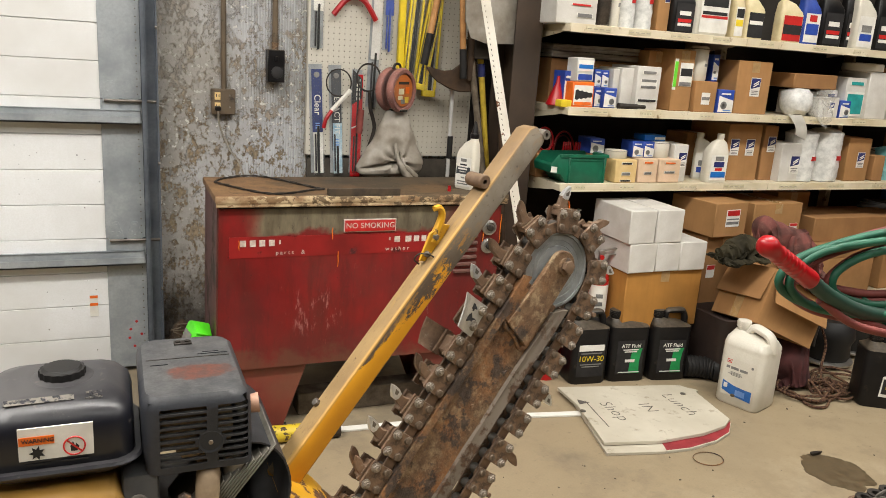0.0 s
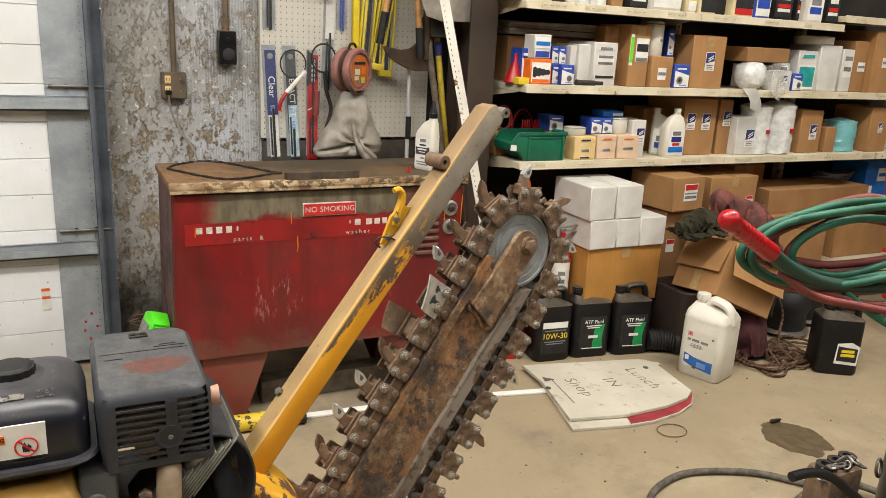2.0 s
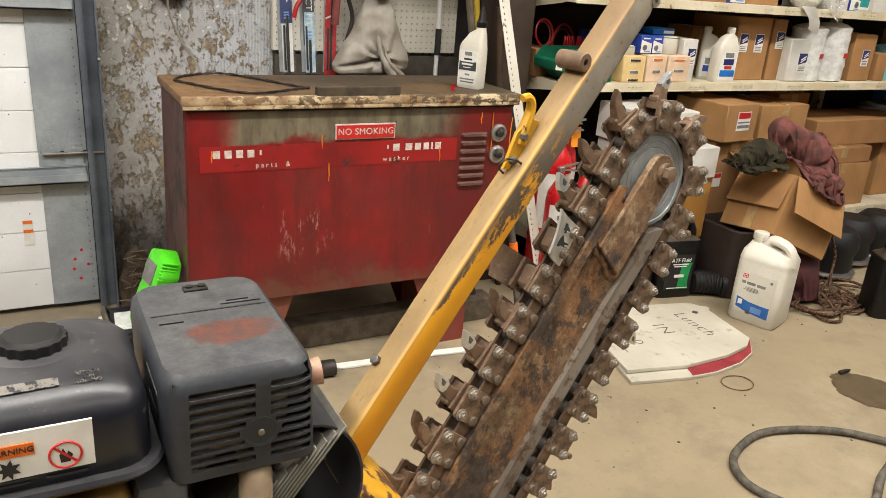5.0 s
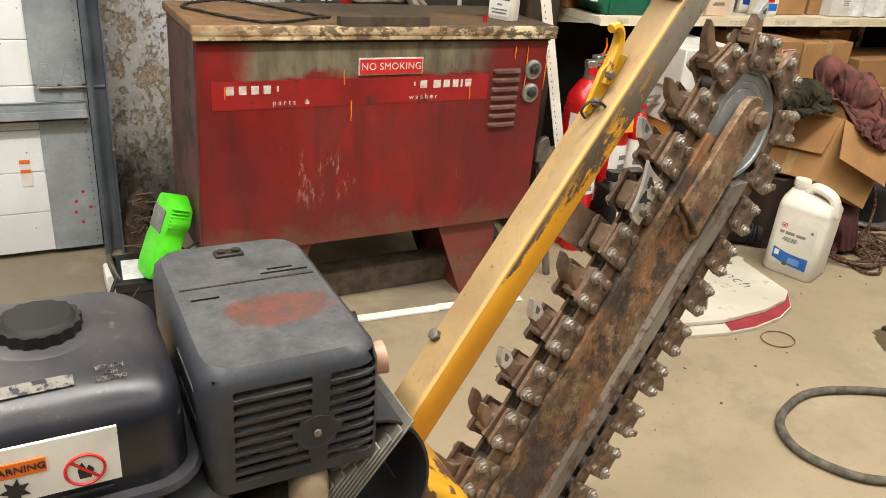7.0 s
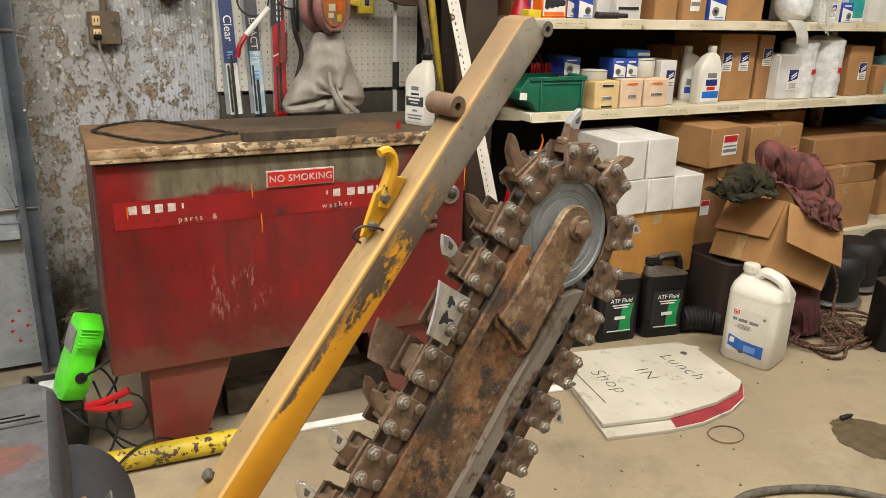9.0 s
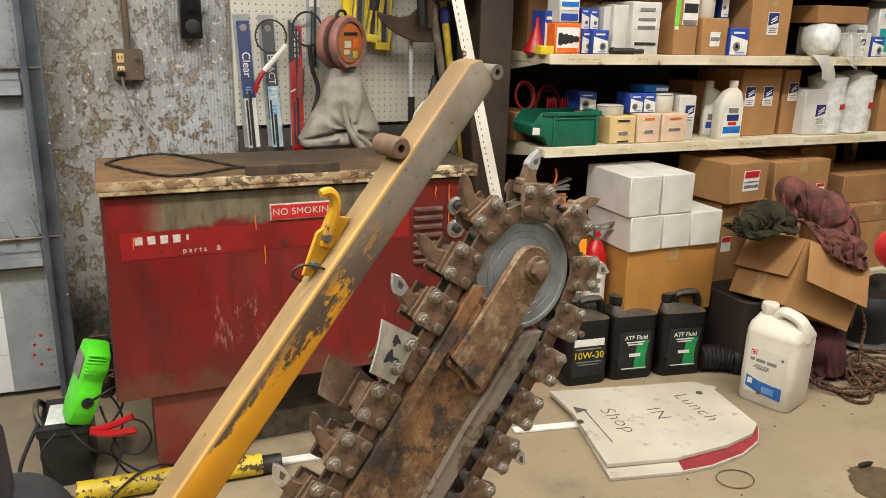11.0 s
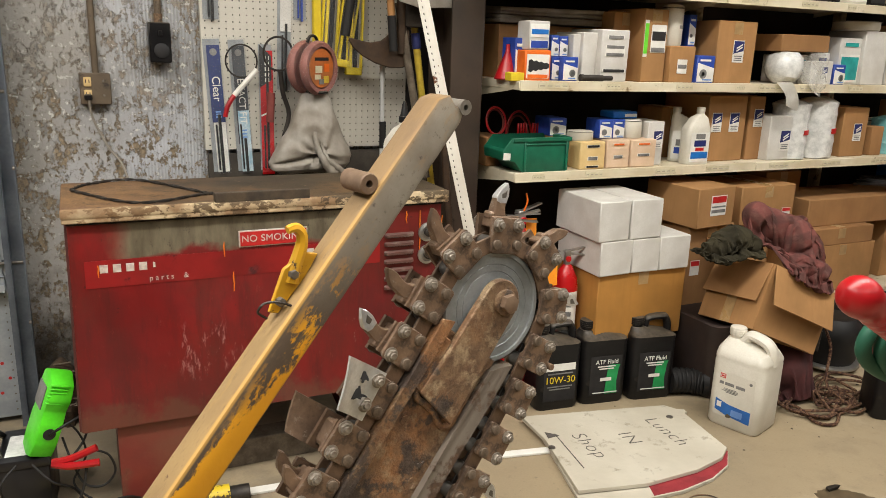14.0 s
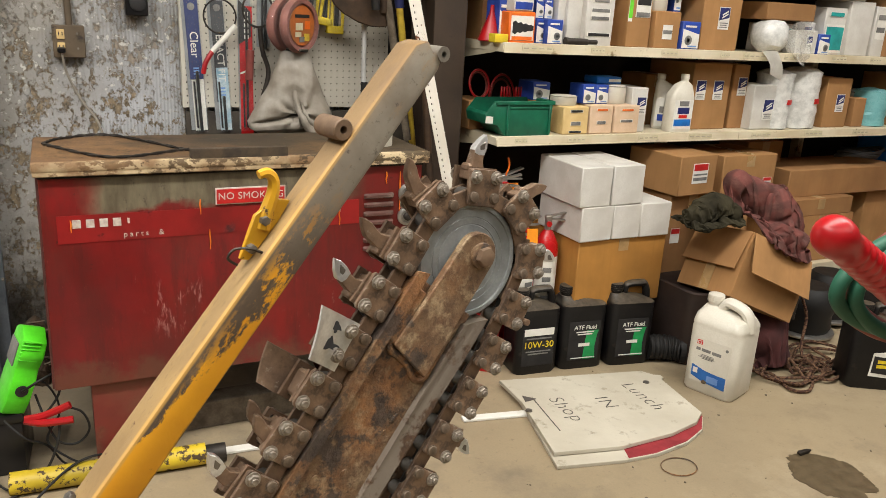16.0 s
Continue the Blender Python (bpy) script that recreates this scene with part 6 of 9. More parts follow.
b = carton(2.948, 3.096, 0.42, 0.16, 1.275, 1.495, WHITE, "white and teal cartridge carton", tape=False, name="parts_carton")
sticker(b, 0.133, 0.132, 0.000, 0.077, [(1, TEAL)], 0.16)
sticker(b, 0.104, 0.022, 0.000, 0.189, [(1, TEAL)], 0.16)
b = carton(3.092, 3.261, 0.4, 0.22, 1.275, 1.531, WHITE, "tall white box beside cartons", tape=False, name="parts_carton")
can(3.145, 0.509, 1.531, 0.109, 0.048, PLASTW, "wrapped_filter", "white wrapped roll lying on a tall box", "filter")
b = carton(3.280, 3.375, 0.4, 0.2, 1.275, 1.515, WHITE, "tall narrow white carton", tape=False, name="parts_carton")
sticker(b, 0.067, 0.120, 0.000, 0.144, [(1, GREYINK), (1, None), (1, GREYINK), (1, None)], 0.2)
b = carton(3.371, 3.495, 0.4, 0.26, 1.275, 1.564, CARD2, "brown box with small white label", tape=False)
sticker(b, 0.062, 0.052, 0.012, 0.145, [(1, None), (1, GREYINK), (1, None)], 0.26)
b = carton(3.489, 3.678, 0.36, 0.26, 1.275, 1.626, CARD, "tall open brown box with white label", tape=False)
sticker(b, 0.066, 0.056, 0.019, 0.175, [(1, None), (1, GREYINK), (1, None)], 0.26)
b = carton(3.876, 4.145, 0.45, 0.22, 1.275, 1.502, WHITE, "plain white lidded box", tape=False, name="parts_carton")
b = carton(1.442, 1.568, 0.36, 0.16, 0.922, 1.035, CREAM, "cream carton with black print", tape=False, name="parts_carton")
sticker(b, 0.063, 0.011, 0.000, 0.095, [(1, INK)], 0.16)
sticker(b, 0.050, 0.016, 0.000, 0.045, [(1, GREYINK)], 0.16)
sticker(b, 0.063, 0.009, 0.000, 0.011, [(1, INK)], 0.16)
b = carton(1.576, 1.692, 0.36, 0.16, 0.922, 1.041, PINKC, "pale carton with faint print", tape=False, name="parts_carton")
sticker(b, 0.058, 0.010, 0.000, 0.100, [(1, ORANGE)], 0.16)
sticker(b, 0.046, 0.014, 0.000, 0.048, [(1, GREYINK)], 0.16)
b = carton(1.700, 1.832, 0.36, 0.16, 0.922, 1.040, PINKC, "pale carton with faint print", tape=False, name="parts_carton")
sticker(b, 0.066, 0.009, 0.000, 0.099, [(1, ORANGE)], 0.16)
sticker(b, 0.066, 0.012, 0.000, 0.053, [(1, GREYINK)], 0.16)
can(1.486, 0.435, 1.035, 0.055, 0.040, PLASTW, "oil_filter", "short white filter on a cream carton", "filter")
b = carton(1.558, 1.623, 0.4, 0.1, 1.041, 1.121, BLUE, "blue and white bearing carton", tape=False, name="parts_carton")
bearing_print(b, 0.065, 0.080, 0.1, 68)
b = carton(1.626, 1.687, 0.4, 0.1, 1.041, 1.120, BLUE, "blue and white bearing carton", tape=False, name="parts_carton")
bearing_print(b, 0.061, 0.079, 0.1, 70)
b = carton(1.641, 1.765, 0.42, 0.1, 1.121, 1.151, SKY, "flat blue carton lying on cartons", tape=False, name="parts_carton")
sticker(b, 0.062, 0.012, 0.025, 0.015, [(1, None)], 0.1)
can(1.744, 0.447, 1.040, 0.056, 0.080, PLASTW, "oil_filter", "white oil filter on a pale carton", "filter")
b = carton(1.808, 1.894, 0.39, 0.15, 0.922, 1.111, WHITE, "white parts carton on the shelf", tape=False, name="parts_carton")
parts_label(b, 0.009, 0.113, 0.15, 1)
b = carton(1.357, 1.440, 0.46, 0.16, 0.922, 1.049, CARD2, "plain brown box behind the bin", tape=False)
b = carton(1.351, 1.434, 0.46, 0.12, 1.049, 1.123, BLUE, "blue and white bearing carton", tape=False, name="parts_carton")
bearing_print(b, 0.083, 0.074, 0.12, 78)
b = carton(2.034, 2.184, 0.58, 0.18, 0.922, 1.152, CARD2, "dark brown box at the back")
bottle(2.071, 0.470, 0.922, 0.113, 0.06, 0.242, PLASTW, PLASTW, "oil_bottle", "white motor oil bottle seen edge on", (PAPER, [(0.25, None, 0.5), (0.3, GREYINK, 0.5), (0.3, BLUE, 0.6)]), rot=-38)
bottle(2.074, 0.392, 0.922, 0.131, 0.065, 0.249, PLASTW, PLASTW, "oil_bottle", "white motor oil bottle with blue label", (PAPER, [(0.22, GREYINK, 0.4), (0.28, NAVY, 0.5), (0.14, REDP, 0.36), (0.3, SKY, 0.72)]), neck=-0.12)
b = carton(2.166, 2.395, 0.42, 0.3, 0.922, 1.219, CARD, "brown box with two navy parts labels", tape=False)
parts_label(b, -0.064, 0.178, 0.3, 1.15)
parts_label(b, 0.041, 0.178, 0.3, 1.15)
b = carton(2.423, 2.518, 0.43, 0.26, 0.922, 1.217, CARD2, "narrow brown box with navy label", tape=False)
parts_label(b, 0.009, 0.195, 0.26, 1.1)
b = carton(2.512, 2.664, 0.38, 0.16, 0.922, 1.130, WHITE, "white filter carton with navy label", tape=False, name="parts_carton")
parts_label(b, 0.027, 0.094, 0.16, 1.3)
can(2.707, 0.445, 0.922, 0.085, 0.281, WRAP, "wrapped_filter", "tall white filter wrapped in clear film", "filter")
can(2.880, 0.442, 0.922, 0.092, 0.294, WRAP, "wrapped_filter", "tall white filter wrapped in clear film", "filter")
b = carton(3.029, 3.210, 0.4, 0.22, 0.922, 1.165, CARD, "brown box with navy label", tape=False)
parts_label(b, 0.018, 0.121, 0.22, 1.15)
b = carton(3.254, 3.340, 0.4, 0.12, 0.922, 1.068, CARD2, "small plain brown box", tape=False)
can(3.426, 0.512, 0.922, 0.052, 0.181, PLASTW, "oil_filter", "white oil filter on the shelf", "filter")
can(3.458, 0.469, 0.922, 0.089, 0.193, TEAL2, "wrapped_filter", "pale teal filter in clear film", "filter")
b = carton(3.602, 3.777, 0.38, 0.26, 0.922, 1.189, CARD, "brown box with navy label", tape=False)
parts_label(b, 0.009, 0.147, 0.26, 0.8)
can(3.982, 0.488, 0.922, 0.069, 0.142, PLASTW, "oil_filter", "white oil filter on the shelf", "filter")
b = carton(4.052, 4.147, 0.44, 0.2, 0.922, 1.174, WHITE, "white carton on the shelf", tape=False, name="parts_carton")
b = carton(1.029, 1.240, 0.36, 0.25, 1.640, 1.841, WHITE, "white carton with red print", tape=False, name="parts_carton")
sticker(b, 0.084, 0.020, 0.042, 0.040, [(1, GREYINK)], 0.25)
sticker(b, 0.106, 0.010, 0.021, 0.084, [(1, REDP)], 0.25)
can(1.293, 0.395, 1.640, 0.035, 0.149, GLASSY, "jar", "dark-filled clear jar on the shelf", "jar")
can(1.355, 0.394, 1.640, 0.024, 0.223, PLASTW, "sleeve_pack", "clear ribbed sleeve pack", "pack")
can(1.427, 0.416, 1.640, 0.046, 0.278, WRAP, "wrapped_filter", "white wrapped filter on the shelf", "filter")
can(1.525, 0.415, 1.640, 0.045, 0.288, WRAP, "wrapped_filter", "white wrapped filter on the shelf", "filter")
b = carton(1.592, 1.662, 0.39, 0.2, 1.640, 1.940, CARD, "narrow brown box with navy mark", tape=False)
sticker(b, 0.028, 0.030, 0.014, 0.150, [(1, NAVY)], 0.2)
bottle(1.731, 0.400, 1.640, 0.131, 0.08, 0.246, PLASTB, PLASTB, "oil_bottle", "black oil bottle with red and white label", (INK, [(0.25, None, 0.5), (0.2, PAPER, 0.5), (0.1, None, 0.5), (0.16, REDP, 0.6), (0.14, PAPER, 0.6)]))
bottle(1.907, 0.440, 1.640, 0.213, 0.16, 0.326, PLASTW, PLASTW, "fluid_jug", "large white drivetrain fluid jug", (PAPER, [(0.3, INK, 0.7), (0.1, None, .5), (0.12, INK, 0.7), (0.1, REDP, 0.75)]))
bottle(2.074, 0.400, 1.640, 0.063, 0.06, 0.266, PLASTC, PLASTC, "oil_bottle", "cream oil bottle on the shelf", (PAPER, [(0.4, INK, 0.7), (0.3, YELP, 0.7)]))
bottle(2.171, 0.390, 1.640, 0.118, 0.06, 0.232, PLASTC, PLASTC, "oil_bottle", "cream oil bottle with dark label", (INK, [(0.3, None, 0.7), (0.2, PAPER, 0.7)]))
bottle(2.412, 0.392, 1.640, 0.151, 0.065, 0.238, PLASTC, PLASTW, "oil_bottle", "cream oil bottle with red and dark label", (REDP, [(0.3, None, 0.7), (0.5, INK, 0.8)]))
bottle(2.546, 0.392, 1.640, 0.123, 0.065, 0.277, BLUE, BLUE, "oil_bottle", "blue motor oil bottle with white label", (PAPER, [(0.3, REDP, 0.4), (0.5, BLUE, 0.7)]))
bottle(2.696, 0.395, 1.640, 0.154, 0.07, 0.302, PLASTB, PLASTB, "oil_bottle", "black oil bottle with red label", (INK, [(0.25, None, 0.5), (0.2, PAPER, 0.5), (0.1, None, 0.5), (0.16, REDP, 0.6), (0.14, PAPER, 0.6)]))
bottle(2.877, 0.435, 1.640, 0.098, 0.07, 0.320, PLASTB, PLASTB, "oil_bottle", "plain black oil bottle", (INK, [(0.25, None, 0.5), (0.2, PAPER, 0.5), (0.1, None, 0.5), (0.16, REDP, 0.6), (0.14, PAPER, 0.6)]))
bottle(2.936, 0.392, 1.640, 0.144, 0.065, 0.304, PLASTW, PLASTW, "oil_bottle", "white oil bottle with small label", (PAPER, [(0.25, None, 0.5), (0.3, GREYINK, 0.5), (0.3, BLUE, 0.6)]))
bottle(3.087, 0.402, 1.640, 0.123, 0.065, 0.318, PLASTB, PLASTB, "oil_bottle", "black oil bottle on the shelf", (INK, [(0.25, None, 0.5), (0.2, PAPER, 0.5), (0.1, None, 0.5), (0.16, REDP, 0.6), (0.14, PAPER, 0.6)]))
b = carton(1.409, 1.852, 0.12, 0.4, 0.250, 0.539, CARDT, "large golden-brown carton under white cartons")
b = carton(1.396, 1.550, 0.105, 0.3, 0.539, 0.680, WHITE, "white carton in a stack", tape=False)
b = carton(1.553, 1.692, 0.107, 0.3, 0.539, 0.679, WHITE, "white carton in a stack", tape=False)
b = carton(1.692, 1.846, 0.105, 0.3, 0.539, 0.680, WHITE, "white carton in a stack", tape=False)
b = carton(1.378, 1.523, 0.105, 0.3, 0.680, 0.839, WHITE, "scuffed white carton on top of a stack", tape=False)
b = carton(1.529, 1.685, 0.107, 0.3, 0.680, 0.840, WHITE, "white carton on top of a stack", tape=False)
b = carton(1.961, 2.223, 0.24, 0.34, 0.250, 0.673, CARD2, "tall brown carton with red label")
sticker(b, 0.052, 0.068, -0.079, 0.233, [(1, REDP), (1.5, None)], 0.34)
b = carton(1.930, 2.159, 0.2, 0.3, 0.673, 0.848, CARD, "brown carton with red and white shipping label", tape=False, rot=6)
sticker(b, 0.096, 0.087, 0.011, 0.096, [(1, REDP), (0.3, None), (0.25, GREYINK), (0.2, None), (0.5, GREYINK), (0.3, None)], 0.3)
b = carton(2.341, 2.540, 0.32, 0.3, 0.250, 0.638, CARD2, "plain brown carton on the shelf")
b = carton(2.306, 2.646, 0.3, 0.3, 0.638, 0.819, CARD, "brown carton with small red label")
sticker(b, 0.054, 0.036, 0.122, 0.054, [(1, REDP), (1, None)], 0.3)
b = carton(2.723, 2.970, 0.55, 0.2, 0.250, 0.832, CARD2, "dark brown carton at the back")
b = carton(2.810, 3.286, 0.3, 0.34, 0.250, 0.494, CARD, "plain brown carton on the shelf")
b = carton(2.786, 3.256, 0.3, 0.34, 0.494, 0.582, CARD2, "shallow brown carton on the shelf")
b = carton(2.816, 3.664, 0.35, 0.3, 0.582, 0.721, CARD2, "long brown carton with belts lying on it", tape=False)
b = carton(3.501, 4.086, 0.4, 0.3, 0.250, 0.621, CARD, "plain brown carton on the shelf")
b = carton(3.757, 4.101, 0.45, 0.25, 0.621, 0.854, SKY, "bright blue carton with white mark", tape=False)
sticker(b, 0.189, 0.082, 0.034, 0.140, [(1, None), (1, SKY), (1, None)], 0.25)
sticker(b, 0.048, 0.047, -0.120, 0.047, [(1, None)], 0.25)
b = carton(4.228, 4.649, 0.45, 0.3, 0.250, 0.609, CARD2, "plain brown carton on the shelf")
b = carton(4.148, 4.523, 0.46, 0.3, 0.609, 0.770, CARD, "brown carton on the shelf")

# loose goods: bin, hooks, funnel, film, sheet, cylinder, belts
bin_ = thing("storage_bin", "green plastic stacking bin with a low open front on the shelf", "bin", (1.28, 0.42, 0.922))
SIDE = [(1.165, 0.923), (1.372, 0.923), (1.380, 1.058), (1.112, 1.058), (1.094, 1.035), (1.072, 1.008), (1.078, 0.972), (1.128, 0.966)]
wpart("bin_shell", carve(prism(SIDE, 0.348, 0.508, "Y", 0.003, 2), merge(span(1.176, 1.370, 0.354, 0.502, 0.931, 1.2), prism([(1.09, 0.982), (1.18, 0.975), (1.18, 1.2), (1.04, 1.2), (1.082, 1.012)], 0.354, 0.502, "Y"))), GREENB, bin_)
wpart("bin_rim", span(1.118, 1.386, 0.341, 0.348, 1.044, 1.060, 0.002), GREENB, bin_)
wpart("bin_rim", span(1.380, 1.386, 0.348, 0.508, 1.044, 1.060, 0.002), GREENB, bin_)
for x in (1.172, 1.366):
    wpart("bin_rib", span(x - 0.005, x + 0.005, 0.341, 0.348, 0.926, 1.043, 0.002), GREENB, bin_)
wpart("bin_rib", span(1.178, 1.360, 0.343, 0.348, 1.030, 1.035, 0.001), GREENB, bin_)
wpart("card_holder", prism([(1.074, 0.976), (1.106, 0.974), (1.106, 1.0), (1.077, 1.003)], 0.344, 0.3478, "Y"), PAPER, bin_, "white card in the holder")
for x, z, rx0, rz0, y in ((1.165, 1.0415, 0.045, 0.055, 0.58), (1.29, 0.9225, 0.062, 0.105, 0.60)):
    loop = thing("red_ring", "thin red wire ring standing behind the green bin", "ring", (x, y, z), group="red rings on the shelf")
    part("wire_ring", tube([(rx0 * math.cos(a), 0.012 * math.sin(a), rz0 + 0.005 + rz0 * math.sin(a)) for a in [2 * math.pi * k / 36 for k in range(36)]], 0.0045, 8, True), REDPL, loop)
    part("wire_ring", tube([(rx0 * 0.85 * math.cos(a) + 0.008, 0.012 * math.sin(a) + 0.02, rz0 * 0.9 + 0.005 + rz0 * 0.9 * math.sin(a)) for a in [2 * math.pi * k / 36 for k in range(36)]], 0.004, 8, True), HOSER, loop)
for x in (1.275, 1.345):
    comb = thing("red_comb", "red plastic comb-shaped clip standing behind the green bin", "clip", (x, 0.55, 0.922), (0, 0, 8), "red clips on the shelf")
    part("comb_back", bx(0.048, 0.012, 0.125, (0, 0, 0.063), 0.003), REDPL, comb)
    for k in range(4):
        part("comb_tine", bx(0.006, 0.01, 0.05 - 0.004 * (k % 2), (-0.021 + 0.014 * k, 0, 0.148), 0.002), REDPL, comb)
b = carton(1.10, 1.20, 0.53, 0.2, 0.922, 1.04, CARD2, "brown box with white label at the shelf end", tape=False)
sticker(b, 0.04, 0.05, 0.0, 0.07, [(1, None), (1, GREYINK), (1, None)], 0.2)
fun = thing("funnel", "red plastic funnel standing on the shelf end", "funnel", (1.135, 0.46, 1.275))
part("funnel_cone", lathe([(0.048, 0.001), (0.050, 0.005), (0.010, 0.105), (0.007, 0.135), (0.004, 0.135), (0.007, 0.105), (0.046, 0.005)], 24), REDPL, fun)
single("shock_cylinder", moved(merge(cy(0.013, 0.1, seg=14, bev=0.002), cy(0.009, 0.05, (0, 0, 0.07), seg=12), cy(0.015, 0.012, (0, 0, -0.05), seg=14)), pose(1.46, 0.345, 1.291, 0, 90, 0)), DARKST, "small dark steel cylinder lying on the shelf", "cylinder")
pl = thing("plastic_bag", "crumpled clear plastic bag hanging over the shelf edge", "plastic bag", (2.66, 0.36, 1.275))
b = lathe([(0.0, 0.0), (0.05, 0.003), (0.078, 0.03), (0.086, 0.07), (0.078, 0.11), (0.05, 0.138), (0.0, 0.148)], 26)
wpart("filled_bag", moved(roughen(b, 0.012, 20, 2.0), pose(2.60, 0.43, 1.279)), WRAP, pl, "filter in clear film")
gx = []
for i in range(15):
    row = []
    for j in range(13):
        u, v = i / 14, j / 12
        x = 2.63 + 0.16 * u + 0.02 * math.sin(6 * v)
        z = 1.41 - 0.17 * v * (0.6 + 0.5 * math.sin(math.pi * u))
        y = 0.36 - 0.06 * min(1, max(0, (1.30 - z) * 8 + 0.5)) + 0.0
        row.append(Vector((x, y, z)) + 0.028 * Vector(noise.noise_vector(Vector((u * 4.2, v * 4.2, 3)))))
    gx.append(row)
bm = bmesh.new()
vs = [[bm.verts.new(p) for p in row] for row in gx]
for i in range(14):
    for j in range(12):
        bm.faces.new((vs[i][j], vs[i + 1][j], vs[i + 1][j + 1], vs[i][j + 1]))
bmesh.ops.solidify(bm, geom=bm.faces[:], thickness=0.0015)
wpart("film_sheet", bm, CLEAR, pl, "hanging clear film")
gx = []
bm = bmesh.new()
for i in range(9):
    row = []
    for j in range(9):
        u, v = i / 8, j / 8
        x = 2.44 + 0.10 * u + 0.04 * v + 0.012 * math.sin(3 * v)
        z = 1.283 - 0.10 * v + 0.004 - 0.03 * u * v
        y = 0.318 - 0.018 * math.sin(v * 2.4) - 0.02 * v * (1 - u)
        row.append(bm.verts.new((x, y, z)))
    gx.append(row)
for i in range(8):
    for j in range(8):
        bm.faces.new((gx[i][j], gx[i + 1][j], gx[i + 1][j + 1], gx[i][j + 1]))
bmesh.ops.solidify(bm, geom=bm.faces[:], thickness=0.0012)
single("paper_sheet", bm, PAPER, "curled white sheet of paper hanging off the shelf", "paper")
for k in range(3):
    pts = [(3.42 + 0.14 * math.cos(a) + 0.02 * k, 0.45 + 0.07 * math.sin(a), 0.765 + 0.012 * k + 0.008 * math.sin(2 * a + k)) for a in [2 * math.pi * i / 26 for i in range(26)]]
    single("drive_belt", tube(pts, 0.009, 6, True), RUBBER, "black rubber drive belt lying on a carton", "belt", group="drive belts")
tp = thing("folded_plastic", "folded pale plastic sheeting lying at the back of the shelf", "plastic sheeting", (1.5, 0.66, 1.275))
# bag grey rather than white film: shade at the shelf back put into colour
for k in range(4):
    wpart("sheet_fold", roughen(span(1.16, 1.82 - 0.05 * k, 0.58, 0.75, 1.49 + 0.018 * k, 1.507 + 0.018 * k, 0.006, 2), 0.012, 9, k), BAGGREY, tp)
wpart("support_box", span(1.17, 1.75, 0.60, 0.76, 1.276, 1.489), CARD2, tp, "dark box under the sheeting")

# ---- things on the wall ----
out = thing("outlet_box", "brown steel outlet box with cream receptacle and plugged cord", "outlet", (-0.336, 0.815, 1.207))
wpart("cover_plate", span(-0.388, -0.286, 0.795, 0.829, 1.153, 1.262, 0.003), CONDUIT, out, "brown steel cover plate")
for z in (1.232, 1.188):
    r = wpart("receptacle", span(-0.3745, -0.3495, 0.790, 0.796, z - 0.0165, z + 0.0165, 0.0028, 2), CREAM, out, "cream receptacle face")
    wpart("slot", merge(span(-0.369, -0.366, 0.7885, 0.7899, z - 0.004, z + 0.008), span(-0.358, -0.355, 0.7885, 0.7899, z - 0.004, z + 0.008)), INK, r)
wpart("plug", span(-0.376, -0.35, 0.765, 0.79, 1.17, 1.19, 0.004), PLASTB, out, "black cord plug")
wpart("screw", cy(0.004, 0.003, (-0.31, 0.794, 1.235), "Y", 8), STEEL, out)
wpart("screw", cy(0.004, 0.003, (-0.31, 0.794, 1.185), "Y", 8), STEEL, out)
wpart("cord", tube(smooth_path([(-0.362, 0.775, 1.172), (-0.352, 0.80, 1.10), (-0.31, 0.815, 1.0), (-0.265, 0.80, 0.93), (-0.235, 0.75, 0.80)], 6), 0.0042, 8), BAGGREY, out, "grey power cord")
single("conduit", tube([(-0.333, 0.817, 1.262), (-0.336, 0.817, 3.9)], 0.0115, 12), CONDUIT, "brown steel conduit running up the wall", "conduit")
sw = thing("switch_box", "black surface switch box on a brown conduit", "switch", (-0.113, 0.815, 1.37))
wpart("box", span(-0.150, -0.076, 0.775, 0.829, 1.303, 1.443, 0.004), PLASTB, sw)
wpart("receptacle_face", moved(cy(0.026, 0.006, seg=20, bev=0.001), pose(-0.11, 0.774, 1.345, 90)), INK, sw)
wpart("toggle", span(-0.118, -0.106, 0.764, 0.776, 1.395, 1.415, 0.002), PLASTB, sw)
wpart("collar", cy(0.015, 0.03, (-0.113, 0.812, 1.458), "Z", 12), RUST, sw, "rusty conduit collar")
wpart("riser", tube([(-0.113, 0.815, 1.47), (-0.113, 0.815, 3.9)], 0.0125, 12), CONDUIT, sw, "brown conduit")

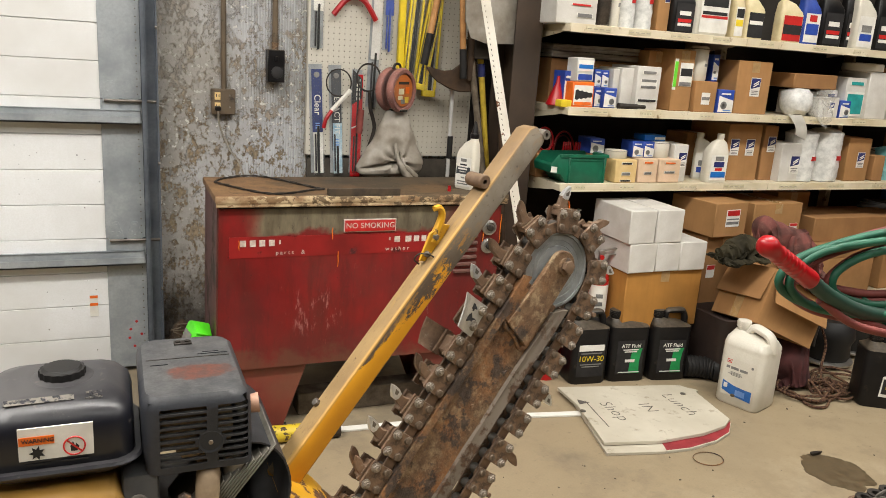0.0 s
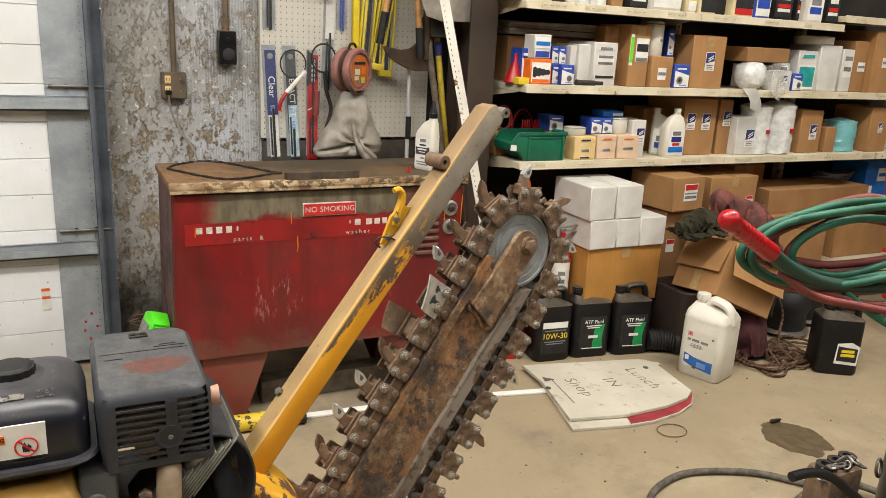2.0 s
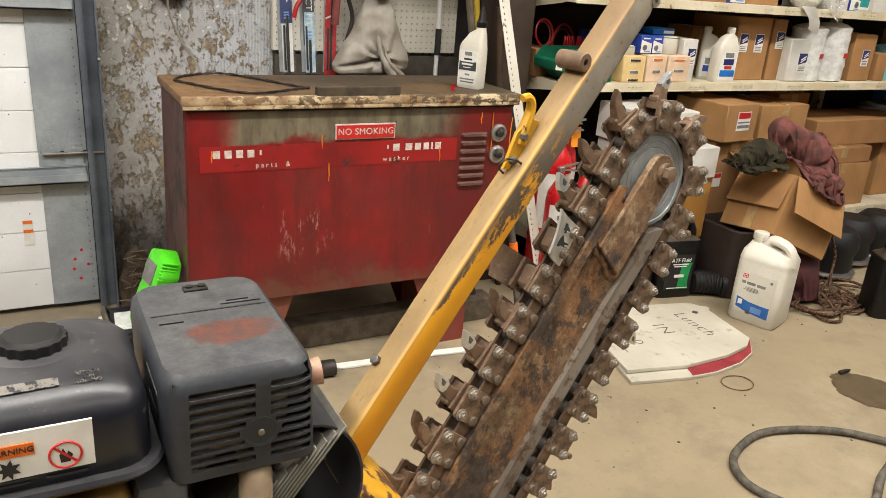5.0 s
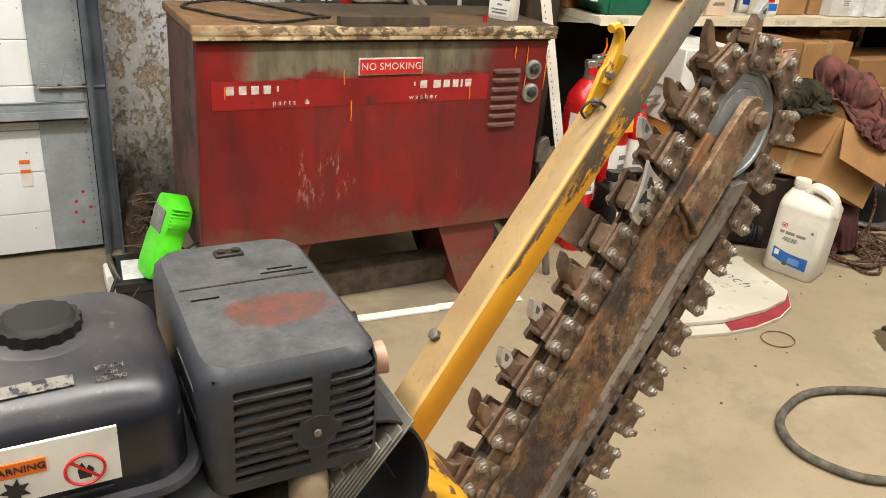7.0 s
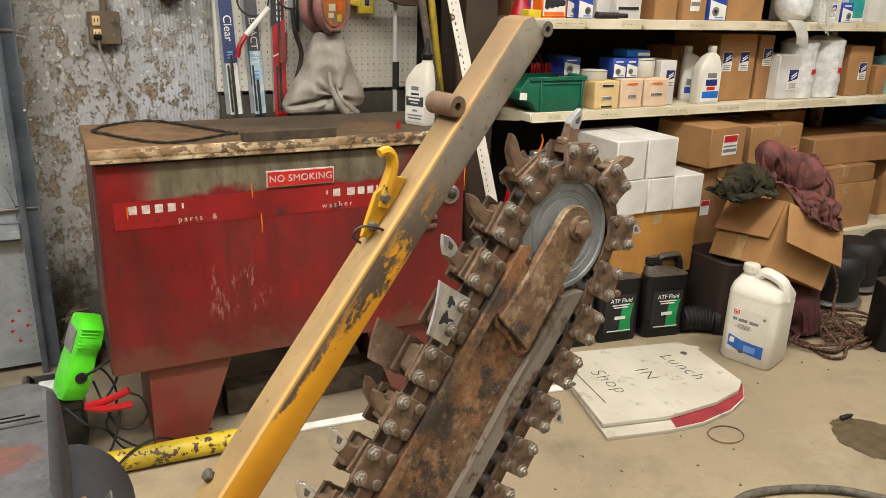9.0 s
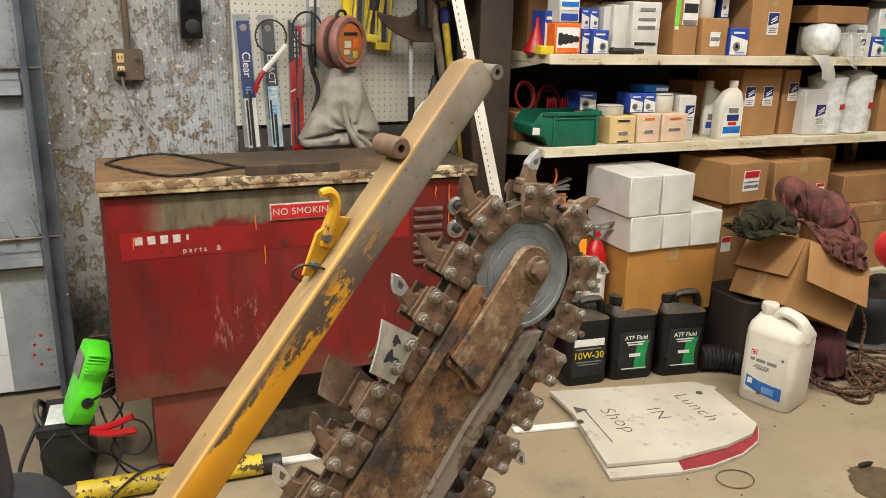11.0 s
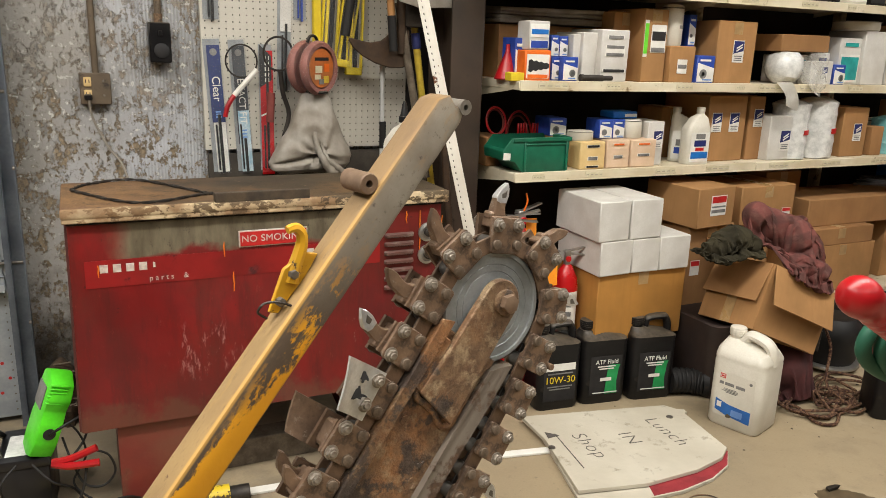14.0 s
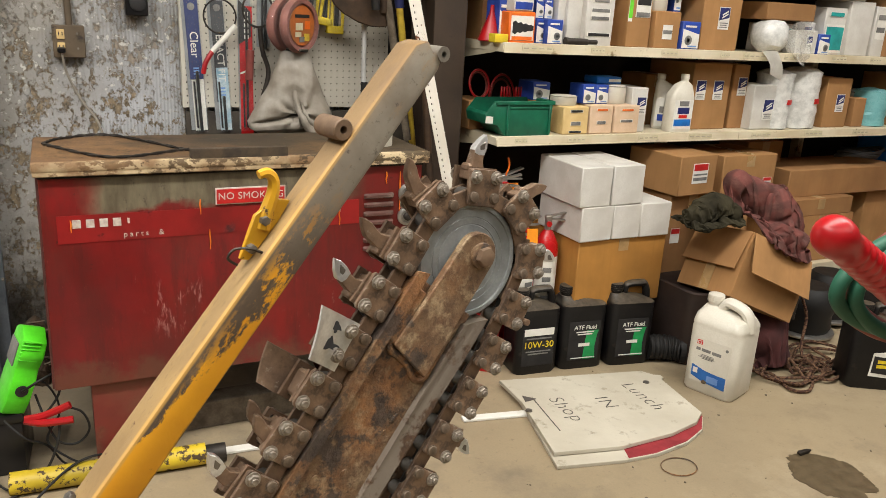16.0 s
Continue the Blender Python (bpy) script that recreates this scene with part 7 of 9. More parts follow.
def blister(x0, x1, z0, z1, card, name, label, inner, lean=0.0, y=0.775, top=0.42, word="", size=0.03, cw=0.72, lower=None, share=0.4):
    th = thing(name, label, "packaged blade", ((x0 + x1) / 2, 0.79, z0), (0, lean, 0), "wiper blades on the pegboard")
    w, h = x1 - x0, z1 - z0
    hc = h * (1 - top) * 0.96
    ca = part("hang_card", bx(w * cw, 0.002, hc, (0.004, 0.002, h - 0.03 - hc / 2), 0.0006), card, th, "printed hang card")
    part("backing_tray", bx(w * 0.92, 0.0016, h * 0.97, (0, 0.008, h / 2), 0.0005), TRAYG, th, "grey moulded tray")
    wipe = part("wiper", bx(w * 0.16, 0.010, h * (0.9 if top == 0 else top * 1.05), (0.006, -0.001, h * (0.48 if top == 0 else top * 0.53)), 0.002), inner, th, "black wiper blade")
    part("wiper_arm", bx(w * 0.09, 0.012, h * 0.34, (-0.008, -0.002, h * 0.2), 0.001), inner, wipe)
    if lower:
        part("insert_panel", bx(w * 0.66, 0.0016, h * share, (0.006, 0.0045 if share < 0.42 else 0.0002, h * (share / 2 + 0.01)), 0.0004), lower, th, "pale printed insert")
    part("clear_pack", bx(w, 0.024, h, (0, -0.001, h / 2), 0.005, 2), BLISTER, th, "clear plastic pack")
    if word:
        part("card_word", moved(letters(word, size), pose(0.004, -0.0005, h - 0.03 - hc * 0.56, 0, 90, 0)), PAPER, ca, "white printed word")
        part("card_print", cy(w * 0.2, 0.0012, (0.004, -0.0004, h - 0.055), "Y", 16), GREYINK, ca)
        for k in range(3):
            part("card_print", bx(w * 0.3, 0.001, 0.006, (0.004, -0.0004, h - 0.03 - hc * (0.86 + 0.035 * k))), LABELB, ca)
    elif top == 0:
        part("black_field", prism([(-w * 0.42, h * 0.985), (w * 0.42, h * 0.90), (w * 0.42, h * 0.72), (-w * 0.42, h * 0.66)], -0.001, 0.0002), INK, ca, "black upper field")
        for k in range(5):
            part("card_print", bx(w * 0.30, 0.001, h * 0.028, (w * 0.1, -0.0017, h * (0.885 - 0.042 * k))), PAPER, ca)
        part("card_print", moved(bx(w * 0.8, 0.001, 0.006), pose(0.0, -0.0006, h * 0.46, 0, -24, 0)), PAPER, ca)
    return th


blister(0.056, 0.122, 0.89, 1.40, PACKBLUE, "wiper_pack", "long wiper blade in a blue and clear hang pack", PLASTB, -2.8, word="Clear", size=0.042, lower=PAPER)
blister(0.148, 0.212, 0.89, 1.40, GREYCARD, "wiper_pack", "long wiper blade in a grey and sky-blue pack", PLASTB, -2.8, top=0.25, word="EXACT FIT", size=0.036, lower=ICEBLUE, share=0.46)
blister(0.236, 0.29, 0.89, 1.385, REDEXT, "wiper_pack", "long wiper blade in a red and black pack", PLASTB, top=0.0, cw=0.9)
blister(0.305, 0.362, 1.20, 1.78, WHITE, "wiper_pack", "black wiper blade in a clear white-backed pack", PLASTB, 1.5)
blister(0.038, 0.1, 1.455, 1.9, PAPER, "wiper_pack", "wiper blade in a plain white pack", PLASTB)
blister(0.375, 0.428, 1.465, 1.9, BLUE, "wiper_pack", "wiper blade in a bright blue pack", BLUE)
for x, z, lean, nm in ((0.50, 1.30, 4, "yellow"), (0.605, 1.27, 2, "yellow"), (0.555, 1.30, 9, "yellow")):
    th = thing("rule_pack", "yellow and clear hang pack with black strips", "packaged tool", (x, 0.76, z), (0, lean, 0), "yellow hang packs")
    part("yellow_frame", merge(bx(0.008, 0.02, 0.5, (-0.03, 0, 0.25), 0.003), bx(0.008, 0.02, 0.5, (0.03, 0, 0.25), 0.003), bx(0.068, 0.02, 0.03, (0, 0, 0.015), 0.003)), YELP, th, "yellow pack edge")
    part("black_strip", bx(0.016, 0.008, 0.46, (0.006, 0, 0.26), 0.002), PLASTB, th)
    part("yellow_strip", bx(0.012, 0.01, 0.46, (-0.014, -0.002, 0.26), 0.002), YELP, th)
    part("clear_pack", bx(0.06, 0.024, 0.49, (0, 0, 0.25), 0.005, 2), BLISTER, th)
single("long_yellow_level", span(0.447, 0.478, 0.765, 0.79, 1.35, 2.1, 0.003), YELP, "long yellow bar hanging on the pegboard", "bar")

pl = thing("pliers", "pliers with red dipped handles hanging on a peg", "pliers", (0.23, 0.78, 1.66))
for s, x1, z1 in ((-1, 0.135, 1.61), (1, 0.335, 1.60)):
    wpart("handle", tube(smooth_path([(0.235, 0.775, 1.70), ((0.235 + x1) / 2, 0.77, 1.672), (x1, 0.772, z1)], 5), 0.0125, 8), REDPL, pl, "red dipped handle")
wpart("jaws", merge(cy(0.016, 0.02, (0.235, 0.775, 1.705), "Y", 14), prism([(0.222, 1.71), (0.25, 1.71), (0.243, 1.77), (0.229, 1.77)], 0.768, 0.782)), STEEL, pl)

fw = thing("filter_wrench", "oil filter band wrench with white and red handle", "wrench", (0.17, 0.76, 1.30), group="filter wrenches")
wpart("band", tube([(0.168 + 0.058 * math.cos(a), 0.762, 1.315 + 0.06 * math.sin(a)) for a in [2 * math.pi * k / 30 for k in range(30)]], 0.0032, 6, True), DARKST, fw, "dark steel band")
wpart("handle", tube([(0.223, 0.755, 1.285), (0.135, 0.75, 1.19)], 0.010, 8), PAPER, fw, "white handle")
wpart("grip", tube(smooth_path([(0.135, 0.75, 1.19), (0.11, 0.75, 1.15), (0.1, 0.75, 1.11)], 4), 0.009, 8), REDPL, fw, "red grip")
fw = thing("filter_wrench", "black oil filter band wrench with dark red grip", "wrench", (0.3, 0.76, 1.3), group="filter wrenches")
wpart("band", tube([(0.305 + 0.056 * math.cos(a), 0.752, 1.345 + 0.062 * math.sin(a)) for a in [2 * math.pi * k / 30 for k in range(30)]], 0.0042, 6, True), DARKST, fw, "dark steel band")
wpart("lever", tube(smooth_path([(0.31, 0.745, 1.28), (0.318, 0.745, 1.2), (0.34, 0.745, 1.12), (0.318, 0.745, 1.03)], 5), 0.009, 8), DARKST, fw)
wpart("grip", tube([(0.272, 0.74, 1.20), (0.265, 0.74, 1.09)], 0.015, 10), HOSER, fw, "dark red grip")

rd = thing("tape_roll_pack", "round clear pack with orange card and pink cord", "packaged cord", (0.45, 0.76, 1.26))
PACK = pose(0.445, 0.69, 1.297, 0, 0, 35) @ pose(0, 0, 0, 90)
for k in range(2):
    m = PACK @ pose(0, 0, -0.062 * k)
    wpart("ring_shell", moved(lathe([(0.078, -0.02), (0.094, -0.022), (0.105, -0.008), (0.105, 0.008), (0.094, 0.022), (0.078, 0.02), (0.078, -0.02)], 36), m), BLISTER, rd, "clear ring shell")
    wpart("cord_coil", moved(lathe([(0.08, -0.015), (0.094, -0.017), (0.101, -0.006), (0.101, 0.006), (0.094, 0.017), (0.08, 0.015), (0.08, -0.015)], 36), m), PINKCORD, rd, "pink cord coil")
    wpart("spool_wall", moved(cy(0.079, 0.004, seg=32), m), PINKCORD, rd)
wpart("orange_card", moved(cy(0.072, 0.003, seg=32), PACK @ pose(0.004, 0, 0.008)), ORANGEC, rd, "orange printed card")
for x, z, w, h, m in ((0.0, 0.034, 0.082, 0.012, INK), (-0.018, -0.004, 0.04, 0.026, TAGPAPER), (-0.024, -0.032, 0.034, 0.018, TAGPAPER), (0.03, 0.002, 0.03, 0.03, ORANGE), (0.026, -0.042, 0.03, 0.026, YELTOOL2), (-0.002, -0.05, 0.03, 0.02, GREYINK)):
    wpart("card_print", moved(bx(w, h, 0.0016), PACK @ pose(0.004 + x, z, 0.0105)), m, rd)
wpart("hanger", moved(bx(0.05, 0.012, 0.11, (0, -0.09, -0.03), 0.004), PACK), PLASTB, rd, "black plastic hanger")
wpart("hang_loop", moved(tube(smooth_path([(-0.03, 0.095, -0.03), (-0.015, 0.116, -0.03), (0.015, 0.116, -0.03), (0.03, 0.095, -0.03)], 5), 0.006, 8), PACK), PLASTB, rd, "black hang loop")

# grey bag hanging in folds
def bag_rings():
    """Outline of the sagging bag by height: left and right edge, depth, folded towards its knot."""
    rows = ((1.205, 0.385, 0.485, 0.03), (1.16, 0.368, 0.505, 0.055), (1.10, 0.345, 0.525, 0.09), (1.04, 0.315, 0.55, 0.12), (0.995, 0.288, 0.572, 0.145), (0.965, 0.268, 0.582, 0.155), (0.935, 0.256, 0.575, 0.155), (0.912, 0.262, 0.552, 0.135), (0.897, 0.288, 0.515, 0.095))
    knot = Vector((0.43, 0.97))
    out_rings = []
    for i in range(65):
        f = i / 64 * (len(rows) - 1)
        k = min(int(f), len(rows) - 2)
        z, a0, a1, d = (rows[k][j] + (rows[k + 1][j] - rows[k][j]) * (f - k) for j in range(4))
        ring = []
        for j in range(110):
            q = 2 * math.pi * j / 110
            c, sn = math.cos(q), math.sin(q)
            x = (a0 + a1) / 2 + (a1 - a0) / 2 * math.copysign(abs(c) ** 0.85, c)
            y = 0.725 + d / 2 * math.copysign(abs(sn) ** 0.8, sn)
            rel = Vector((x, z)) - knot
            r, th = rel.length, math.atan2(rel.y, rel.x)
            wob = noise.noise(Vector((x * 14, z * 14, 3.1)))
            front = max(0.0, -sn)
            pleat = math.sin(7 * th + 3.0 * wob) * 0.016 * math.exp(-r / 0.07) * min(1.0, r / 0.02)
            crease = -0.030 * math.exp(-((z - 0.936 - 0.16 * (x - 0.27)) / 0.009) ** 2) * (1 if x < 0.44 else 0)
            soft = 0.010 * (1 - 2 * abs(noise.noise(Vector((x * 11 + 2, z * 8, 1.7))))) + 0.005 * noise.noise(Vector((x * 38, z * 26, y * 20)))
            ring.append((x + 0.006 * wob, y - front * (pleat + crease + soft), z + 0.004 * math.sin(3 * q)))
        out_rings.append(ring)
    return out_rings


bag = thing("fabric_bag", "grey knotted plastic bag hanging on the pegboard", "bag", (0.44, 0.735, 0.95))
wpart("bag_body", loft(bag_rings()), BAGGREY, bag)
for pts, rad, seed in (([(0.412, 0.655, 1.06), (0.418, 0.640, 1.0), (0.44, 0.630, 0.95), (0.47, 0.628, 0.91), (0.482, 0.63, 0.897)], 0.017, 2), ([(0.432, 0.645, 1.02), (0.452, 0.632, 0.965), (0.485, 0.63, 0.93), (0.515, 0.64, 0.905)], 0.013, 5)):
    path = smooth_path(pts, 8)
    fold = tube(path, [rad * (0.35 + 0.9 * k / len(path)) for k in range(len(path))], 20)
    for v in fold.verts:
        v.co.x += 0.007 * (1 - 2 * abs(noise.noise(Vector((v.co.x * 40 + seed, v.co.z * 9, v.co.y * 40)))))
        v.co.y += 0.006 * noise.noise(Vector((v.co.x * 70 + seed, v.co.z * 14, 2)))
    wpart("bag_tail", fold, BAGGREY, bag, "gathered tail of the knot")

# tools standing behind the washer
pole = thing("pole", "thin aluminium pole with a black grip", "pole", (0.70, 0.70, 0.0))
wpart("shaft", tube([(0.715, 0.70, 0.0), (0.705, 0.70, 1.35)], 0.0092, 12), ALUB, pole)
wpart("grip", tube([(0.711, 0.70, 0.985), (0.7105, 0.70, 1.092)], 0.0135, 12), RUBBER, pole, "black rubber grip")
sh = thing("digging_tool", "long tool with wooden handle and curved rusty blade", "garden tool", (0.75, 0.66, 0.0))
wpart("handle", tube([(0.682, 0.64, 1.95), (0.712, 0.625, 1.50)], 0.0145, 12), WOODH, sh, "pale ash handle")
wpart("grip", tube([(0.712, 0.625, 1.50), (0.722, 0.622, 1.368)], 0.0165, 12), RUBBER, sh, "black rubber grip")
HEAD = [(0.549, 1.405), (0.556, 1.413), (0.59, 1.405), (0.637, 1.398), (0.68, 1.408), (0.705, 1.424), (0.738, 1.449), (0.768, 1.463), (0.797, 1.45), (0.802, 1.314), (0.768, 1.306), (0.717, 1.305), (0.66, 1.318), (0.606, 1.346), (0.572, 1.376)]
wpart("blade", roughen(prism(HEAD, 0.648, 0.660, "Y", 0.003), 0.004, 20, 2), BLADEBR, sh, "curved rusty blade")
wpart("blade_socket", tube([(0.765, 0.655, 1.36), (0.76, 0.64, 1.62)], 0.02, 12), BLADEBR, sh, "rusty blade socket")
ax = thing("digging_tool", "long wooden handled tool with black grip", "garden tool", (0.57, 0.70, 0.0))
wpart("handle", tube([(0.64, 0.70, 1.95), (0.575, 0.70, 1.56)], 0.0155, 12), WOODH, ax, "pale ash handle")
wpart("grip", tube([(0.575, 0.70, 1.56), (0.552, 0.70, 1.42)], 0.0175, 12), RUBBER, ax, "black rubber grip")
rk = thing("rake", "yellow fibreglass handled rake standing behind the washer", "rake", (0.93, 0.66, 0.0))
wpart("shaft", tube([(1.03, 0.64, 0.0), (0.825, 0.68, 1.50)], 0.0145, 12), YELTOOL2, rk, "yellow fibreglass handle")
wpart("collar", tube([(0.842, 0.677, 1.38), (0.834, 0.678, 1.44)], 0.0185, 12), NAVY, rk, "dark blue collar")
wpart("old_shaft", tube([(0.875, 0.625, 0.87), (0.752, 0.655, 1.55)], 0.0155, 10), OLDWOOD, rk, "weathered wooden shaft")
wpart("head", span(0.77, 0.86, 0.62, 0.68, 1.46, 1.58, 0.01, 2), DARKST, rk, "dark iron head")
tarp = thing("grey_sheet", "grey stiff plastic sheet hanging beside the column", "sheet", (0.80, 0.6, 1.55))
bm = prism([(0.655, 2.1), (0.69, 1.62), (0.725, 1.55), (0.80, 1.53), (0.95, 1.535), (0.99, 2.1)], 0.56, 0.566, "Y")
bmesh.ops.subdivide_edges(bm, edges=bm.edges[:], cuts=5, use_grid_fill=True)
wpart("sheet", roughen(bm, 0.01, 5, 1), BAGGREY, tarp)

pf = thing("perforated_strip", "white slotted steel strip leaning beside the washer", "steel strip", (1.05, 0.26, 0.0))
P0, P1 = Vector((1.075, 0.235, 0.0)), Vector((0.66, 0.475, 2.0))
axis = (P1 - P0).normalized()
acr = Vector((1, 0, 0)) - axis * axis.x
acr.normalize()
nor = axis.cross(acr)
def slab(c, a, b, n, sa, sb, sn):
    m = Matrix((a, n, b)).transposed().to_4x4()
    m.translation = c
    return moved(bx(sa, sn, sb), m)
strips = []
w = 0.045
L0 = (P1 - P0).length
strips.append(slab(P0 + axis * L0 / 2 - acr * 0.0165, acr, axis, nor, 0.012, L0, 0.003))
strips.append(slab(P0 + axis * L0 / 2 + acr * 0.0085, acr, axis, nor, 0.028, L0, 0.003))
z = 0.0
while z < L0 - 0.02:
    strips.append(slab(P0 + axis * (z + 0.009) - acr * 0.008, acr, axis, nor, 0.006, 0.016, 0.003))
    z += 0.0235
wpart("slotted_face", merge(*strips), UPRIGHT, pf)
wpart("folded_edge", slab(P0 + axis * L0 / 2 + acr * 0.022 + nor * 0.012, nor, axis, acr, 0.024, L0, 0.003), UPRIGHT, pf)

# ---- things on the floor ----
def jug(x, y, w, d, h, rot, mat, capmat, name, label, capx=-0.3, group="", square=True):
    """A blow-moulded jug with shoulder, cap on the side and a through handle."""
    th = thing(name, label, "jug", (x, y, 0), (0, 0, rot), group)
    r = 0.03
    hs = h * (0.74 if square else 0.70)
    cx = w * capx
    rings = [rrect(w * 0.94, d * 0.94, r, 0.001, 4), rrect(w, d, r, 0.012, 4), rrect(w, d, r, hs * 0.5, 4), rrect(w, d, r, hs - 0.006, 4), rrect(w * 0.985, d * 0.985, r, hs, 4), rrect(w, d, r, hs + 0.008, 4), rrect(w * 0.99, d * 0.98, r, hs + 0.02, 4), rrect(w * 0.9, d * 0.84, r * 0.9, h * 0.815, 4, cx * 0.1), rrect(w * 0.62, d * 0.55, r * 0.8, h * 0.85, 4, cx * 0.5), rrect(0.06, 0.06, r * 0.7, h * 0.885, 4, cx)]
    part("jug_body", loft(rings), mat, th)
    part("neck", cy(0.026, 0.04, (cx, 0, h * 0.90), seg=20), mat, th)
    part("screw_cap", merge(cy(0.031, 0.032, (cx, 0, h * 0.955), seg=24, bev=0.003), *[cy(0.0322, 0.0025, (cx, 0, h * 0.955 - 0.01 + 0.008 * k), seg=24) for k in range(3)]), capmat, th, "ribbed screw cap")
    hx0, hx1 = cx + 0.04, w * 0.44
    if square:
        bar = smooth_path([(hx0, 0, h * 0.83), (hx0 + 0.002, 0, h * 0.93), (hx0 + 0.014, 0, h * 0.975), (hx1 - 0.03, 0, h * 0.985), (hx1 - 0.016, 0, h * 0.965), (hx1 - 0.004, 0, h * 0.88), (hx1 - 0.002, 0, h * 0.76)], 5)
    else:
        bar = smooth_path([(hx0 - 0.022, 0, h * 0.80), (hx0 - 0.004, 0, h * 0.88), (hx0 + 0.012, 0, h * 0.935), (hx0 + 0.04, 0, h * 0.935), (hx1 - 0.03, 0, h * 0.90), (hx1 - 0.008, 0, h * 0.83), (hx1 + 0.001, 0, h * 0.70)], 5)
    grip = tube(bar, 0.0145 if square else 0.0205, 12)
    for v in grip.verts:
        v.co.y *= 1.45
    part("handle", grip, mat, th, "moulded handle")
    return th


def front_label(th, w, h, z, d, mat):
    return part("label", bx(w, 0.0014, h, (0, -d / 2 - 0.0012, z), 0.0004), mat, th)


for x, y, rot in ((1.465, 0.155, -8), (1.682, 0.115, -10)):
    j = jug(x, y, 0.20, 0.145, 0.345, rot, PLASTB, PLASTB, "fluid_jug", "dusty black two-gallon transmission fluid jug", -0.3, "black fluid jugs")
    lab = front_label(j, 0.14, 0.17, 0.125, 0.145, INK)
    part("green_band", prism([(0.0, 0.045), (0.055, 0.045), (0.05, 0.10), (0.056, 0.15), (0.062, 0.17), (0.01, 0.17), (0.004, 0.12)], -0.0768, -0.0752), GREENP, lab, "green label stripe")
    part("label_words", moved(letters("ATF Fluid", 0.026), pose(0.0, -0.0782, 0.185)), PAPER, lab)
    for w, h, z in ((0.08, 0.005, 0.166), (0.066, 0.005, 0.156), (0.05, 0.014, 0.11), (0.11, 0.004, 0.052)):
        part("label_print", bx(w, 0.001, h, (0, -0.0782, z)), PAPER, lab)
j = jug(1.255, 0.175, 0.19, 0.145, 0.345, -6, PLASTB, PLASTB, "fluid_jug", "dusty black motor oil jug with yellow 10W-30 label", -0.3, "black fluid jugs")
lab = front_label(j, 0.14, 0.16, 0.12, 0.145, INK)
part("label_head", bx(0.13, 0.001, 0.03, (0, -0.0755, 0.185)), PAPER, lab)
part("label_words", moved(letters("10W-30", 0.04), pose(0.0, -0.0765, 0.13)), YELP, lab)
for w, h, z in ((0.11, 0.005, 0.103), (0.09, 0.005, 0.092), (0.11, 0.006, 0.158)):
    part("label_print", bx(w, 0.001, h, (0, -0.0765, z)), GREYINK, lab)

j = jug(1.872, -0.252, 0.206, 0.184, 0.385, -71, PLASTW, PLASTW, "white_jug", "white plastic chemical jug with blue label", -0.28, "", False)
lab = part("label_field", bx(0.15, 0.001, 0.18, (0, -0.0922, 0.135)), PLASTW, j)
part("red_mark", bx(0.022, 0.001, 0.018, (-0.052, -0.0932, 0.208)), REDP, lab)
part("mark_field", bx(0.016, 0.001, 0.012, (-0.052, -0.0938, 0.208)), PLASTW, lab)
part("mark_bar", bx(0.011, 0.001, 0.007, (-0.052, -0.0944, 0.208)), REDP, lab)
part("product_bar", bx(0.017, 0.0008, 0.012, (-0.055, -0.0932, 0.180)), GREYINK, lab)
part("product_bar", bx(0.036, 0.0008, 0.012, (-0.023, -0.0932, 0.179)), GREYINK, lab)
part("product_bar", bx(0.036, 0.0008, 0.012, (0.020, -0.0932, 0.178)), GREYINK, lab)
part("small_print", moved(bars(0.08, 4, 0.002, 0.003, 3), pose(-0.016, -0.0932, 0.160)), GREYINK, lab)
part("round_seal", cy(0.006, 0.001, (0.058, -0.0933, 0.205), "Y", 16), GREYINK, lab)
part("blue_panel", prism([(-0.07, 0.066), (-0.02, 0.05), (0.07, 0.042), (0.07, 0.094), (0.03, 0.094), (-0.02, 0.098), (-0.07, 0.112)], -0.0938, -0.0928), SKY2, lab, "blue label panel")
part("blue_print", bx(0.045, 0.001, 0.026, (0.018, -0.0944, 0.068)), LABELB, lab)
part("blue_print", bx(0.018, 0.001, 0.022, (-0.054, -0.0944, 0.090)), PAPER, lab)
part("dirt_smear", roughen(moved(cy(0.009, 0.001, seg=12), pose(-0.012, -0.0948, 0.052, 90)), 0.006, 60), OILSPOT, j)

j = jug(2.52, -0.42, 0.20, 0.16, 0.345, -32, PLASTB, PLASTB, "black_jug", "black plastic hydraulic oil jug with torn yellow label", -0.24)
lab = part("torn_label", prism([(-0.02, 0.06), (0.085, 0.055), (0.088, 0.15), (0.05, 0.17), (-0.015, 0.16)], -0.0825, -0.081), PAPER, j, "torn paper label")
part("label_field", prism([(-0.012, 0.075), (0.078, 0.07), (0.08, 0.14), (-0.01, 0.148)], -0.0837, -0.0826), INK, lab)
part("label_marks", merge(moved(bars(0.07, 2, 0.014, 0.006, 5), pose(0.034, -0.0847, 0.125))), YELP, lab)

ft = thing("pipe_fitting", "black corrugated rubber pipe elbow on the floor", "pipe fitting", (1.84, 0.03, 0.0))
wpart("elbow", tube(smooth_path([(1.77, 0.06, 0.062), (1.82, 0.045, 0.06), (1.87, 0.02, 0.058), (1.90, -0.01, 0.057)], 8), [0.05 + 0.006 * (k % 3 == 0) for k in range(25)], 18), RUBBER, ft)
wpart("rim", tube([(1.893, -0.005, 0.057), (1.912, -0.017, 0.057)], 0.056, 18), RUBBER, ft)
wpart("bore", tube([(1.912, -0.017, 0.057), (1.914, -0.0185, 0.057)], 0.038, 16), INK, ft)

